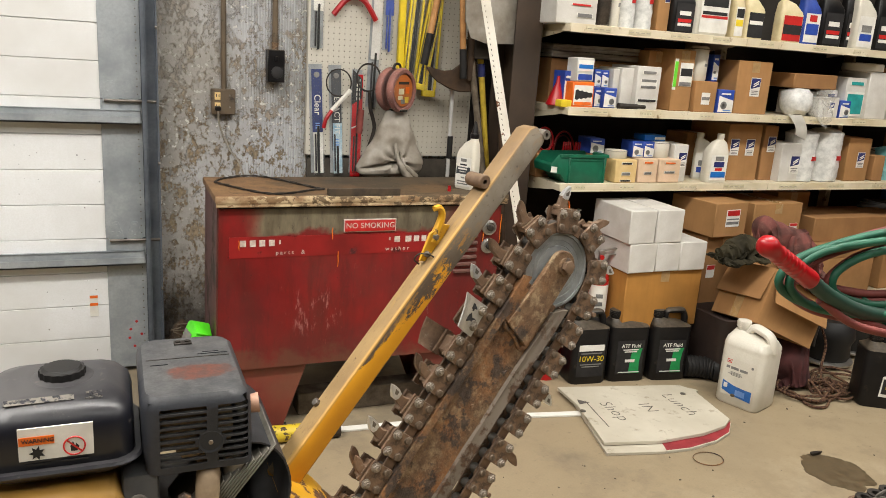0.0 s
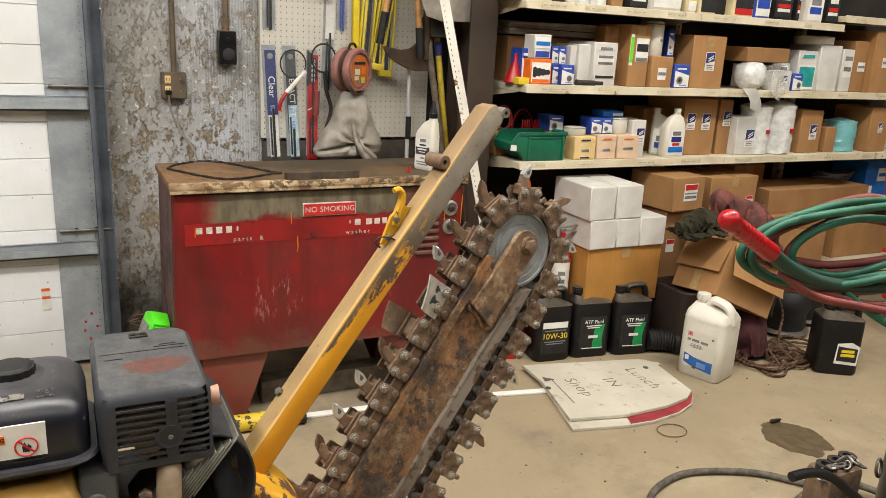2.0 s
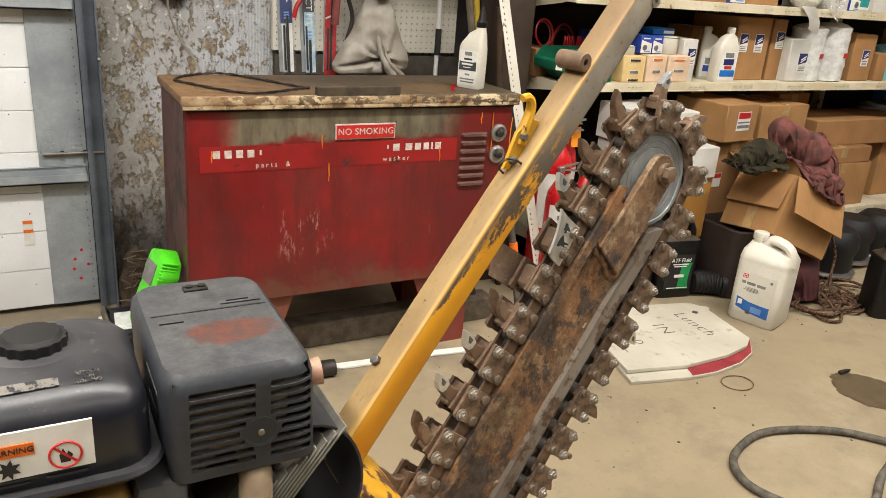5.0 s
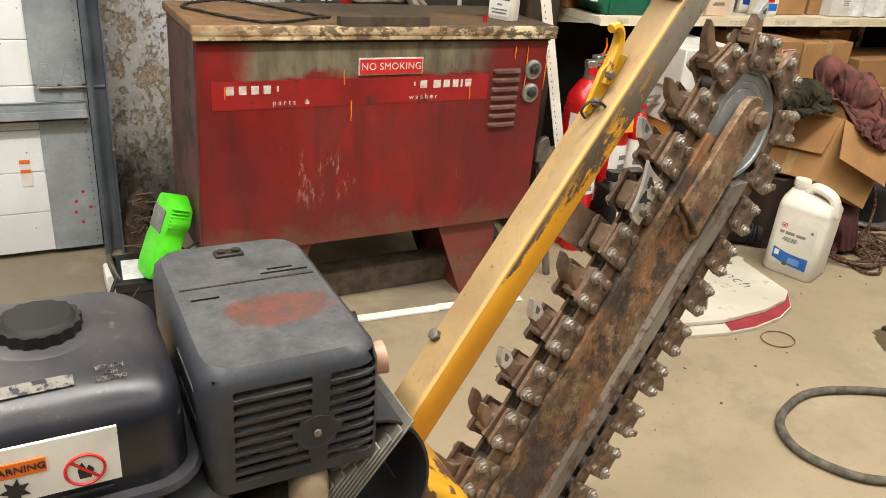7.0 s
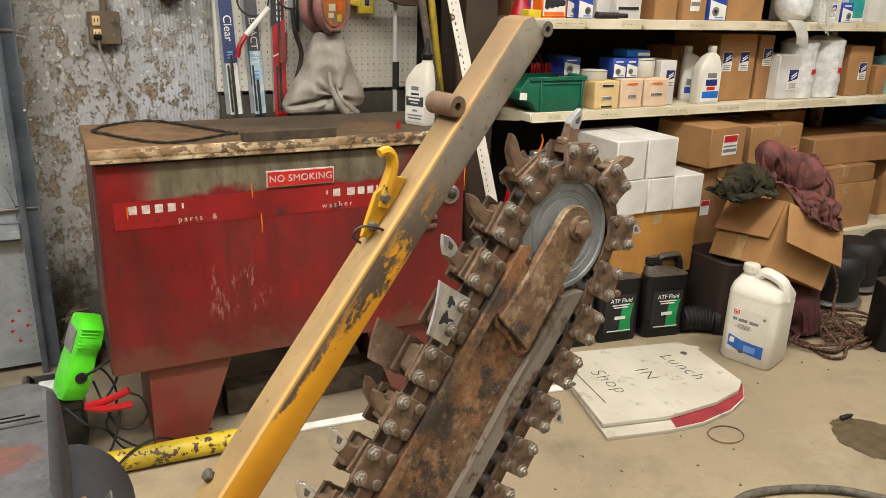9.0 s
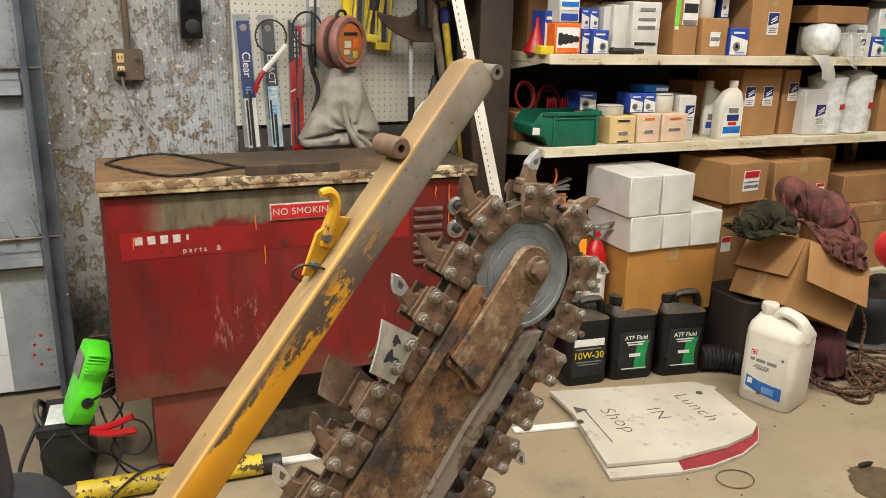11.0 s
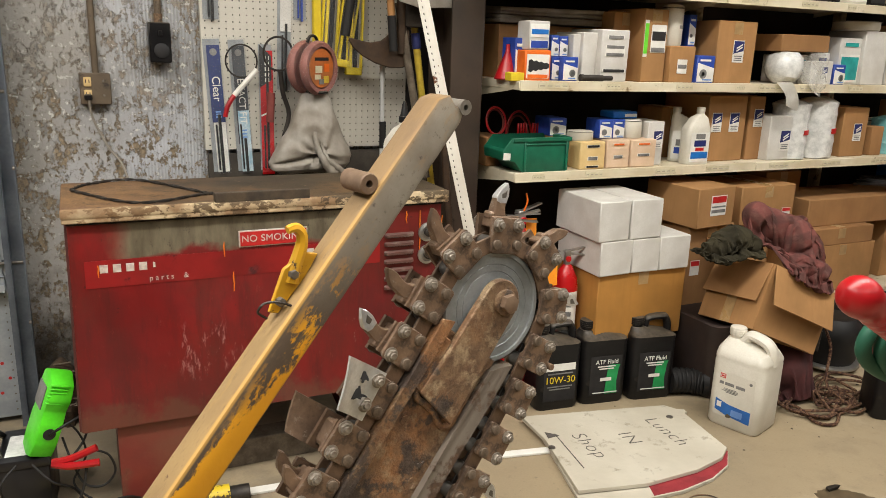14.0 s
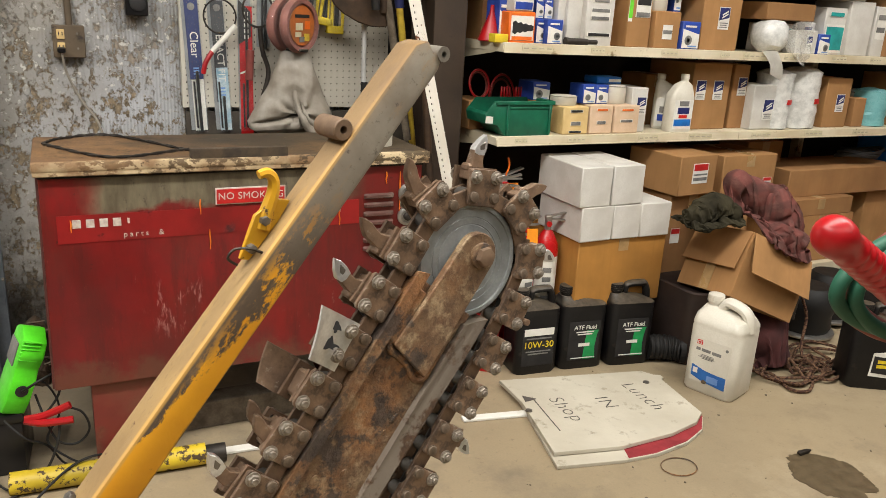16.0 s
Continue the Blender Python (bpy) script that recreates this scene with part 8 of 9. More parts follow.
# the two sign boards
low = thing("sign_board", "white sign board with maroon corner lying on the floor", "sign", (1.3, -0.25, 0.0), group="stacked sign boards")
arcp = [(1.60 - 0.62 * (1 - math.cos(a)), -0.46 - 0.13 * math.sin(a)) for a in [radians(90 * k / 10) for k in range(11)]]
wpart("board", prism([(1.08, 0.0), (1.60, -0.11), (1.665, -0.30), (1.63, -0.43), (1.56, -0.50), (1.45, -0.545), (1.30, -0.565), (1.17, -0.555), (0.94, -0.505)], 0.001, 0.013, "Z", 0.001), SIGNW, low)
wpart("maroon_print", prism([(1.62, -0.40), (1.632, -0.425), (1.56, -0.496), (1.45, -0.54), (1.30, -0.56), (1.19, -0.552), (1.25, -0.40)], 0.0132, 0.0142, "Z"), SIGNR, low)
up = thing("sign_board", "white sign board with marker words and arrow lying on the floor", "sign", (1.35, -0.2, 0.014), group="stacked sign boards")
upb = moved(prism([(1.05, 0.055), (1.10, 0.045), (1.64, -0.07), (1.665, -0.115), (1.69, -0.13), (1.688, -0.15), (1.67, -0.155), (1.645, -0.30), (1.625, -0.425), (1.56, -0.47), (1.42, -0.50), (1.2, -0.505), (0.96, -0.455), (1.04, -0.13)], 0.016, 0.030, "Z", 0.001), pose(0, 0, 0.0))
wpart("board", upb, SIGNW, up)
for word, x, y in (("Lunch", 1.50, -0.245), ("IN", 1.335, -0.235), ("Shop", 1.165, -0.225)):
    wpart("marker_word", moved(letters(word, 0.082, 0.0003, 1.1, 0.1, 0.0018), pose(x, y, 0.0308, 0, 0, -92) @ pose(0, 0, 0, -90)), MARKER, up, "black marker writing")
wpart("marker_arrow", merge(moved(bx(0.004, 0.24, 0.0006), pose(1.075, -0.23, 0.0308, 0, 0, -9)), prism([(1.066, -0.085), (1.105, -0.125), (1.053, -0.13)], 0.0303, 0.0311, "Z")), MARKER, up, "marker arrow")
wpart("grommet", moved(lathe([(0.006, 0), (0.013, 0), (0.012, 0.003), (0.006, 0.003)], 16), pose(1.03, -0.19, 0.030)), STEEL, up)
wpart("grommet", moved(lathe([(0.006, 0), (0.013, 0), (0.012, 0.003), (0.006, 0.003)], 16), pose(1.59, -0.16, 0.030)), STEEL, up)

# oil spot, ring, crumbs
rnd = random.Random(12)
sp = []
for k in range(140):
    a = 2 * math.pi * k / 140
    r = 1 + 0.05 * noise.noise(Vector((16 * math.cos(a), 16 * math.sin(a), 9))) + 0.18 * noise.noise(Vector((2 * math.cos(a), 2 * math.sin(a), 0))) + 0.06 * noise.noise(Vector((7 * math.cos(a), 7 * math.sin(a), 4)))
    sp.append((1.765 + r * 0.122 * math.cos(a), -0.86 + r * 0.135 * math.sin(a)))
single("oil_stain", prism(sp, 0.0006, 0.0016, "Z"), OILSPOT, "dark damp oil stain on the concrete floor", "stain", kind="structure")
single("snap_ring", tube([(1.325 + 0.062 * math.cos(a), -0.64 + 0.05 * math.sin(a), 0.004) for a in [2 * math.pi * k / 40 for k in range(40)]], 0.0019, 6, True), RUST, "thin brown wire ring lying on the floor", "ring")
crumbs = []
for k in range(60):
    x, y = rnd.uniform(0.2, 2.9), rnd.uniform(-1.3, 0.1)
    s = rnd.uniform(0.0012, 0.004)
    crumbs.append(moved(roughen(bx(s * 2, s * 1.4, s), 0.003, 90, k), pose(x, y, s * 0.45, 0, 0, rnd.uniform(0, 180))))
single("floor_grit", merge(*crumbs), OLDWOOD, "crumbs of dirt and grit on the floor", "grit", kind="stuff")
clod = thing("dirt_clod", "small dark clod beside the oil stain", "dirt clod", (1.79, -0.735, 0.0))
part("clod", roughen(bx(0.05, 0.02, 0.015, (0, 0, 0.008), 0.004, 2), 0.01, 40), DARKST, clod)

# tilted carton with clothes, on a dark tub
tub = thing("rubber_tub", "dark brown rubber tub under a carton", "tub", (2.10, 0.11, 0.0))
part("tub_shell", loft([rrect(0.42, 0.34, 0.05, 0.001, 4), rrect(0.47, 0.38, 0.05, 0.31, 4), rrect(0.48, 0.39, 0.05, 0.33, 4), rrect(0.46, 0.37, 0.05, 0.335, 4), rrect(0.44, 0.35, 0.05, 0.315, 4)]), TUBM, tub)
cb = thing("open_carton", "open brown carton tipped on a tub with folded flaps", "carton", (1.917, -0.205, 0.368), (-8, 23.6, -3.5))
W, D, H0 = 0.375, 0.294, 0.27
for nm, b in (("carton_side", bx(W, 0.004, H0, (W / 2, 0, H0 / 2))), ("carton_side", bx(W, 0.004, H0, (W / 2, D, H0 / 2))), ("carton_side", bx(0.004, D, H0, (0, D / 2, H0 / 2))), ("carton_side", bx(0.004, D, H0, (W, D / 2, H0 / 2))), ("carton_bottom", bx(W, D, 0.004, (W / 2, D / 2, 0.002)))):
    part(nm, b, CARD, cb)
part("carton_flap", moved(bx(0.004, D * 0.97, 0.165, (0, D / 2, -0.0825), 0.001), pose(-0.004, 0, H0, 0, 9, 0)), CARD2, cb, "flap folded down outside")
part("carton_flap", moved(bx(W * 0.97, 0.004, 0.165, (W / 2, 0, -0.0825), 0.001), pose(0, -0.004, H0, -17, 0, 0)), CARD, cb, "flap folded down outside")
part("carton_flap", moved(bx(W * 0.97, 0.004, 0.15, (W / 2, 0, 0.075), 0.001), pose(0, D, H0, -60, 0, 0)), CARD2, cb, "raised back flap")
part("carton_tape", bx(0.002, 0.05, H0 * 0.5, (-0.0036, D / 2, H0 * 0.25)), TAPE, cb)


BOX_M = pose(1.917, -0.205, 0.368, -8, 23.6, -3.5)


def cloth(name, label, blobs, mat, seed, centre, radii, size, slope, part_name="crumpled_cloth", boxed=True, nn=64):
    """A garment heaped over soft lumps: a sheet of springs, its rim tucked in, too large for its place, so that it buckles into folds."""
    rs = np.random.RandomState(seed)
    u, v = np.meshgrid(np.linspace(-1, 1, nn), np.linspace(-1, 1, nn), indexing="ij")
    wave = lambda amount: 1 + amount * np.sin(3 * np.arctan2(v, u) + seed) + amount * 0.7 * np.sin(7 * np.arctan2(v, u) + 2.0 * seed)
    px = centre[0] + radii[0] * u * np.sqrt(1 - v * v * 0.3) * wave(0.07)
    py = centre[1] + radii[1] * v * np.sqrt(1 - u * u * 0.3) * wave(0.07)
    rim = np.zeros((nn, nn), bool)
    rim[0], rim[-1], rim[:, 0], rim[:, -1] = True, True, True, True
    edge_z = centre[2] + slope[0] * (px - centre[0]) + slope[1] * (py - centre[1])
    pz = edge_z.copy()
    for c, r in blobs:
        gap = np.clip(r * r - (px - c[0]) ** 2 - (py - c[1]) ** 2, 0, None)
        pz = np.maximum(pz, np.where(gap > 0, c[2] + np.sqrt(gap), pz))
    lift = 0
    for _ in range(9):
        way, tight, bend = rs.uniform(0, 6.3), rs.uniform(7, 15), rs.uniform(0, 6.3)
        lift = lift + rs.uniform(0.5, 1) * np.sin(tight * (math.cos(way) * u + math.sin(way) * v) + 1.6 * np.sin(2.5 * u + bend) + 1.6 * np.sin(2.5 * v - bend))
    p = np.stack([px, py, pz + 0.012 + 0.008 * lift * (~rim)], -1)
    held = p[rim].copy()
    held[:, 2] = edge_z[rim]
    old = p.copy()
    du, dv = size[0] / (nn - 1), size[1] / (nn - 1)
    links = []
    i0, j0 = np.meshgrid(np.arange(nn), np.arange(nn), indexing="ij")
    for di, dj, rest, k in ((1, 0, du, 1.0), (0, 1, dv, 1.0), (1, 1, math.hypot(du, dv), 0.5), (1, -1, math.hypot(du, dv), 0.5), (2, 0, 2 * du, 0.06), (0, 2, 2 * dv, 0.06)):
        lead = (i0 if di else j0) // max(di, abs(dj))
        for ph in range(2):
            ok = (lead % 2 == ph) & (i0 + di < nn) & (j0 + dj < nn) & (j0 + dj >= 0)
            links.append((i0[ok], j0[ok], i0[ok] + di, j0[ok] + dj, rest, k))
    inv, fwd = np.array(BOX_M.inverted()), np.array(BOX_M)
    half = np.array((0.1875, 0.147, 0.135))
    for step in range(90):
        vel = (p - old) * 0.9
        old = p.copy()
        mids = np.array([c for c, r in blobs])
        away = p[:, :, None, :] - mids
        far = np.linalg.norm(away, axis=-1) - np.array([r for c, r in blobs])
        near = away[i0, j0, far.argmin(-1)]
        p = p + np.clip(vel, -0.006, 0.006) - 0.0004 * near / (np.linalg.norm(near, axis=-1, keepdims=True) + 1e-6) + np.array((0, 0, -0.00012))
        for it in range(5):
            for a, b, c, d, rest, k in links:
                e = p[c, d] - p[a, b]
                n_e = np.linalg.norm(e, axis=-1, keepdims=True) + 1e-9
                shift = e * np.clip(0.5 * k * (n_e - rest) / n_e, -0.25, 0.4)
                p[a, b] += shift
                p[c, d] -= shift
            p[rim] = held
        for c, r in blobs:
            e = p - np.array(c)
            n_e = np.linalg.norm(e, axis=-1, keepdims=True) + 1e-9
            hit = (n_e < r)[..., 0]
            p[hit] = (np.array(c) + e / n_e * r)[hit]
            old[hit] = old[hit] * 0.2 + p[hit] * 0.8
        if boxed:
            q = p @ inv[:3, :3].T + inv[:3, 3] - half
            deep = half + 0.010 - np.abs(q)
            inside = (deep > 0).all(-1)
            face = deep.argmin(-1)
            for k in range(3):
                m = inside & (face == k)
                q[m, k] += np.sign(q[m, k]) * deep[m, k]
            p[inside] = ((q + half) @ fwd[:3, :3].T + fwd[:3, 3])[inside]
        away = p[:, :, None, :] - mids
        length = np.linalg.norm(away, axis=-1) + 1e-9
        far = length - np.array([r for c, r in blobs])
        pick = far.argmin(-1)
        over = np.clip(far[i0, j0, pick] - 0.055, 0, None)
        p -= away[i0, j0, pick] * (over / length[i0, j0, pick])[..., None]
        p[..., 2] = np.maximum(p[..., 2], 0.006)
    bm = bmesh.new()
    vs = [[bm.verts.new(p[i, j]) for j in range(nn)] for i in range(nn)]
    uv = bm.loops.layers.uv.new("UVMap")
    for i in range(nn - 1):
        for j in range(nn - 1):
            f = bm.faces.new((vs[i][j], vs[i + 1][j], vs[i + 1][j + 1], vs[i][j + 1]))
            for lp, (a, b) in zip(f.loops, ((i, j), (i + 1, j), (i + 1, j + 1), (i, j + 1))):
                lp[uv].uv = (a * du * 2.2, b * dv * 2.2)
    for _ in range(1):
        bmesh.ops.smooth_vert(bm, verts=bm.verts[:], factor=0.45, use_axis_x=True, use_axis_y=True, use_axis_z=True)
    bmesh.ops.subdivide_edges(bm, edges=bm.edges[:], cuts=1, use_grid_fill=True)
    bmesh.ops.smooth_vert(bm, verts=bm.verts[:], factor=0.5, use_axis_x=True, use_axis_y=True, use_axis_z=True)
    bm.normal_update()
    inner = bmesh.ops.duplicate(bm, geom=bm.verts[:] + bm.edges[:] + bm.faces[:])["geom"]
    for q in [g for g in inner if isinstance(g, bmesh.types.BMVert)]:
        q.co -= q.normal * 0.0025
    bmesh.ops.reverse_faces(bm, faces=[g for g in inner if isinstance(g, bmesh.types.BMFace)])
    th = thing(name, label, "garment", tuple(centre)) if isinstance(name, str) else name
    wpart(part_name, bm, mat, th)
    return th


jacket = cloth("dark_jacket", "crumpled dark green jacket spilling from a carton", [((1.80, -0.07, 0.665), 0.04), ((1.85, -0.06, 0.68), 0.05), ((1.90, -0.05, 0.695), 0.052), ((1.95, -0.05, 0.69), 0.05), ((2.0, -0.06, 0.665), 0.045)], CLOTHD, 8, (1.885, -0.08, 0.64), (0.145, 0.10), (0.54, 0.42), (0.0, 0.1), boxed=False, nn=56)
shirt = cloth("flannel_shirt", "crumpled faded red plaid shirt draped over a carton", [((2.045, -0.03, 0.78), 0.055), ((2.12, -0.04, 0.735), 0.07), ((2.22, -0.05, 0.68), 0.09), ((2.31, -0.06, 0.62), 0.08), ((2.19, -0.15, 0.58), 0.055), ((2.28, -0.15, 0.55), 0.055)], PLAID, 3, (2.215, -0.105, 0.565), (0.225, 0.14), (0.90, 0.66), (-0.42, 0.45), nn=72)
rag = cloth("maroon_rag", "dark maroon cloth heaped below the tipped carton", [((2.24, -0.12, 0.12), 0.10), ((2.20, -0.11, 0.07), 0.07), ((2.28, -0.10, 0.19), 0.09)], MAROON, 5, (2.24, -0.12, 0.02), (0.15, 0.13), (0.52, 0.48), (0, 0), boxed=False, nn=48)
single("jacket_strap", tube(smooth_path([(2.30, -0.12, 0.50), (2.37, -0.14, 0.47), (2.40, -0.15, 0.38), (2.37, -0.16, 0.28), (2.35, -0.17, 0.2)], 6), 0.009, 6), DARKST, "dark strap hanging down beside the carton", "strap")

# rope heap
def rope_mat():
    n = N("brown_speckled_rope")
    col = n.mix(n.ramp(n.noise(110, 2), 0.45, 0.55), lin(58, 38, 31), lin(108, 82, 62))
    n.bump(n.noise(160, 2), 0.6, 0.002)
    return n.done(col, 0.85, 0, 0.2)


ROPE = rope_mat()
rope = thing("rope", "loose heap of brown speckled rope on the floor", "rope", (2.33, -0.28, 0.0))
pts = []
for k in range(52):
    a = k * 1.05
    r = 0.06 + 0.16 * abs(noise.noise(Vector((k * 0.37, 1, 0)))) + (0.09 if k % 9 < 2 else 0)
    pts.append((2.36 + 1.3 * r * math.cos(a) + 0.07 * math.sin(k * 0.41), -0.27 + 0.85 * r * math.sin(a) + 0.03 * math.cos(k * 0.7), 0.012 + 0.09 * abs(noise.noise(Vector((k * 0.4, 7, 0))))))
wpart("rope_coil", tube(smooth_path(pts, 5), 0.0066, 7), ROPE, rope)
wpart("rope_end", tube(smooth_path([(2.42, -0.14, 0.42), (2.41, -0.15, 0.3), (2.44, -0.17, 0.2), (2.40, -0.2, 0.1), (2.37, -0.24, 0.05)], 6), 0.0066, 7), ROPE, rope)
wpart("rope_loop", tube(smooth_path([(2.30, -0.36, 0.01), (2.2, -0.42, 0.01), (2.14, -0.38, 0.01), (2.18, -0.25, 0.01), (2.1, -0.19, 0.01), (2.06, -0.2, 0.01)], 6), 0.0066, 7), ROPE, rope)

for x, y in ((2.70, 0.03), (2.98, 0.13), (3.24, 0.13)):
    c = thing("air_spring", "black rubber air spring with a steel ring", "air spring", (x, y, 0.0), group="rubber air springs")
    part("bellows", lathe([(0.0, 0.02), (0.10, 0.02), (0.118, 0.06), (0.112, 0.12), (0.128, 0.16), (0.12, 0.22), (0.09, 0.25), (0.0, 0.25)], 28), RUBBER, c)
    part("base_ring", lathe([(0.10, 0.022), (0.135, 0.022), (0.138, 0.03), (0.135, 0.038), (0.10, 0.038)], 32), ALU, c, "bright steel ring")
    for k in range(4):
        a = radians(45 + 90 * k)
        part("foot", bx(0.02, 0.02, 0.022, (0.1 * math.cos(a), 0.1 * math.sin(a), 0.011)), DARKST, c)

# red hand truck
ht = thing("hand_truck", "red tubular hand truck standing by the shelving", "hand truck", (3.6, -0.05, 0.0))
wpart("tube_frame", tube(smooth_path([(3.46, -0.10, 0.10), (3.40, -0.03, 0.45), (3.32, 0.0, 0.8), (3.27, 0.02, 1.15), (3.29, 0.02, 1.22), (3.36, 0.02, 1.265), (3.6, 0.02, 1.275), (3.85, 0.02, 1.265), (3.92, 0.02, 1.22), (3.94, 0.02, 1.1), (3.97, 0.0, 0.8), (4.02, -0.03, 0.45), (4.06, -0.10, 0.10)], 6), 0.018, 12), REDT, ht, "bent red tube frame")
for z, a, b in ((0.70, 3.34, 3.98), (0.60, 3.36, 4.0), (0.42, 3.40, 4.03)):
    wpart("cross_bar", tube([(a, 0.0, z), (b, 0.0, z)], 0.014, 10), REDT, ht)
wpart("toe_plate", span(3.36, 4.1, -0.30, -0.06, 0.16, 0.34, 0.01), REDT, ht, "red steel box plate")
wpart("grey_bar", span(3.535, 3.575, 0.03, 0.05, 0.3, 1.27, 0.003), GALV, ht, "grey flat steel bar")
wpart("black_hook", tube(smooth_path([(3.7, -0.05, 0.62), (3.78, -0.07, 0.55), (3.75, -0.07, 0.42), (3.82, -0.07, 0.36), (3.8, -0.07, 0.28)], 5), 0.008, 6), PLASTB, ht)
cas = wpart("caster_wheel", moved(lathe([(0.0, -0.018), (0.06, -0.018), (0.064, 0.0), (0.06, 0.018), (0.0, 0.018)], 24), pose(3.60, -0.26, 0.064, 90)), CASTW, ht, "grey-blue caster wheel")
wpart("caster_fork", merge(span(3.575, 3.625, -0.285, -0.279, 0.06, 0.16), span(3.575, 3.625, -0.241, -0.235, 0.06, 0.16)), STEEL, ht)

# battery with charger
bt = thing("car_battery", "black car battery on the floor beside the washer", "battery", (-0.62, 0.17, 0.0), (0, 0, -4))
part("case", bx(0.135, 0.20, 0.17, (0, 0, 0.086), 0.006, 2), BATBLK, bt)
part("case_top", bx(0.145, 0.21, 0.03, (0, 0, 0.184), 0.006, 2), BATBLK, bt)
part("battery_label", bx(0.09, 0.13, 0.0012, (-0.005, -0.01, 0.1998)), WRAP, bt, "torn silver label")
part("carry_handle", tube(smooth_path([(-0.06, -0.07, 0.19), (-0.075, -0.04, 0.225), (-0.08, 0.03, 0.23), (-0.07, 0.08, 0.19)], 5), 0.009, 8), PLASTB, bt)
ch = thing("battery_charger", "lime green battery charger standing on a battery", "battery charger", (-0.59, 0.1, 0.2), (-19, 3, -78))
prof = [(-0.055, 0.0), (0.0, -0.008), (0.04, 0.004), (0.055, 0.05), (0.058, 0.11), (0.05, 0.15), (0.066, 0.19), (0.055, 0.235), (0.0, 0.262), (-0.05, 0.245), (-0.062, 0.19), (-0.05, 0.15), (-0.06, 0.11), (-0.062, 0.04)]
part("shell", prism(prof, -0.032, 0.032, "Y", 0.007, 2), LIME, ch)
for k in range(6):
    part("grip_rib", bx(0.010, 0.05, 0.004, (0.058, -0.01, 0.19 - 0.0 + 0.011 * k - 0.01), 0.001), LIME, ch)
part("fan_disc", cy(0.017, 0.004, (0.0585, 0, 0.085), "X", 24), INK, ch, "black round port")
part("display", moved(bx(0.07, 0.003, 0.07), pose(-0.01, -0.034, 0.18)), GREYINK, ch, "grey display face")
part("charger_cord", tube(smooth_path([(0.06, 0.0, 0.085), (0.09, 0.012, 0.12), (0.085, 0.05, 0.15), (0.05, 0.09, 0.15), (0.06, 0.1, 0.08), (0.08, 0.07, 0.02)], 6), 0.0038, 8), RUBBER, ch, "black cord")
cl = thing("jumper_clamp", "red battery clamp with black cable", "clamp", (-0.48, 0.01, 0.2))
wpart("clamp_jaw", tube(smooth_path([(-0.548, 0.02, 0.200), (-0.50, 0.01, 0.208), (-0.43, 0.0, 0.235)], 5), 0.0115, 8), REDPL, cl, "red clamp handle")
wpart("clamp_jaw", tube(smooth_path([(-0.548, 0.02, 0.196), (-0.50, 0.0, 0.19), (-0.425, -0.01, 0.192)], 5), 0.0115, 8), REDPL, cl, "red clamp handle")
wpart("clamp_cable", tube(smooth_path([(-0.46, 0.0, 0.19), (-0.47, -0.01, 0.13), (-0.5, -0.02, 0.06), (-0.55, -0.04, 0.012), (-0.62, -0.08, 0.008), (-0.7, -0.15, 0.008)], 6), 0.0038, 8), RUBBER, cl)
wpart("clamp_cable", tube(smooth_path([(-0.44, 0.0, 0.23), (-0.40, 0.01, 0.20), (-0.385, 0.015, 0.14), (-0.42, 0.015, 0.10), (-0.47, 0.01, 0.12), (-0.50, 0.05, 0.18), (-0.52, 0.09, 0.24)], 6), 0.0034, 8), RUBBER, cl)
single("black_cable", tube(smooth_path([(-0.69, 0.1, 0.21), (-0.74, 0.05, 0.12), (-0.78, 0.0, 0.01), (-0.9, -0.1, 0.007), (-1.1, -0.2, 0.007)], 6), 0.006, 8), RUBBER, "black cable trailing over the floor", "cable")
for k, pts in enumerate((((-0.60, 0.02, 0.205), (-0.55, -0.02, 0.16), (-0.50, 0.03, 0.10), (-0.46, 0.05, 0.02), (-0.40, 0.02, 0.008), (-0.46, -0.06, 0.008)),
                          ((-0.56, 0.10, 0.30), (-0.49, 0.09, 0.27), (-0.46, 0.08, 0.18), (-0.50, 0.06, 0.10), (-0.44, 0.03, 0.04), (-0.40, 0.05, 0.008)),
                          ((-0.64, 0.02, 0.21), (-0.68, -0.02, 0.17), (-0.66, 0.02, 0.06), (-0.60, -0.03, 0.008), (-0.50, -0.02, 0.008)))):
    single("black_cable", tube(smooth_path(pts, 6), 0.0032, 8), RUBBER, "black charger cable tangled beside the battery", "cable", group="charger cables")
deb = thing("debris_heap", "heap of brown splinters and dirt against the wall", "debris", (-0.53, 0.66, 0.0))
bm = bmesh.new()
bmesh.ops.create_icosphere(bm, subdivisions=4, radius=1)
for v in bm.verts:
    v.co = Vector((-0.535 + v.co.x * 0.06, 0.72 + v.co.y * 0.09, max(0.0, v.co.z * 0.24)))
wpart("dirt_mound", roughen(bm, 0.03, 16), DEBRIS, deb)
for k in range(26):
    a = rnd.uniform(0, 3.14)
    c = Vector((-0.535 + rnd.uniform(-0.05, 0.05), 0.63 + rnd.uniform(-0.02, 0.05), rnd.uniform(0.04, 0.24)))
    d = Vector((math.cos(a), -0.3, math.sin(a) * 0.6)) * rnd.uniform(0.015, 0.035)
    wpart("splinter", tube([c - d, c + d], 0.0028, 5), OLDWOOD, deb)
single("white_block", span(-0.70, -0.60, 0.40, 0.5, 0.0, 0.07, 0.005), PAPER, "small white block by the door track", "block")

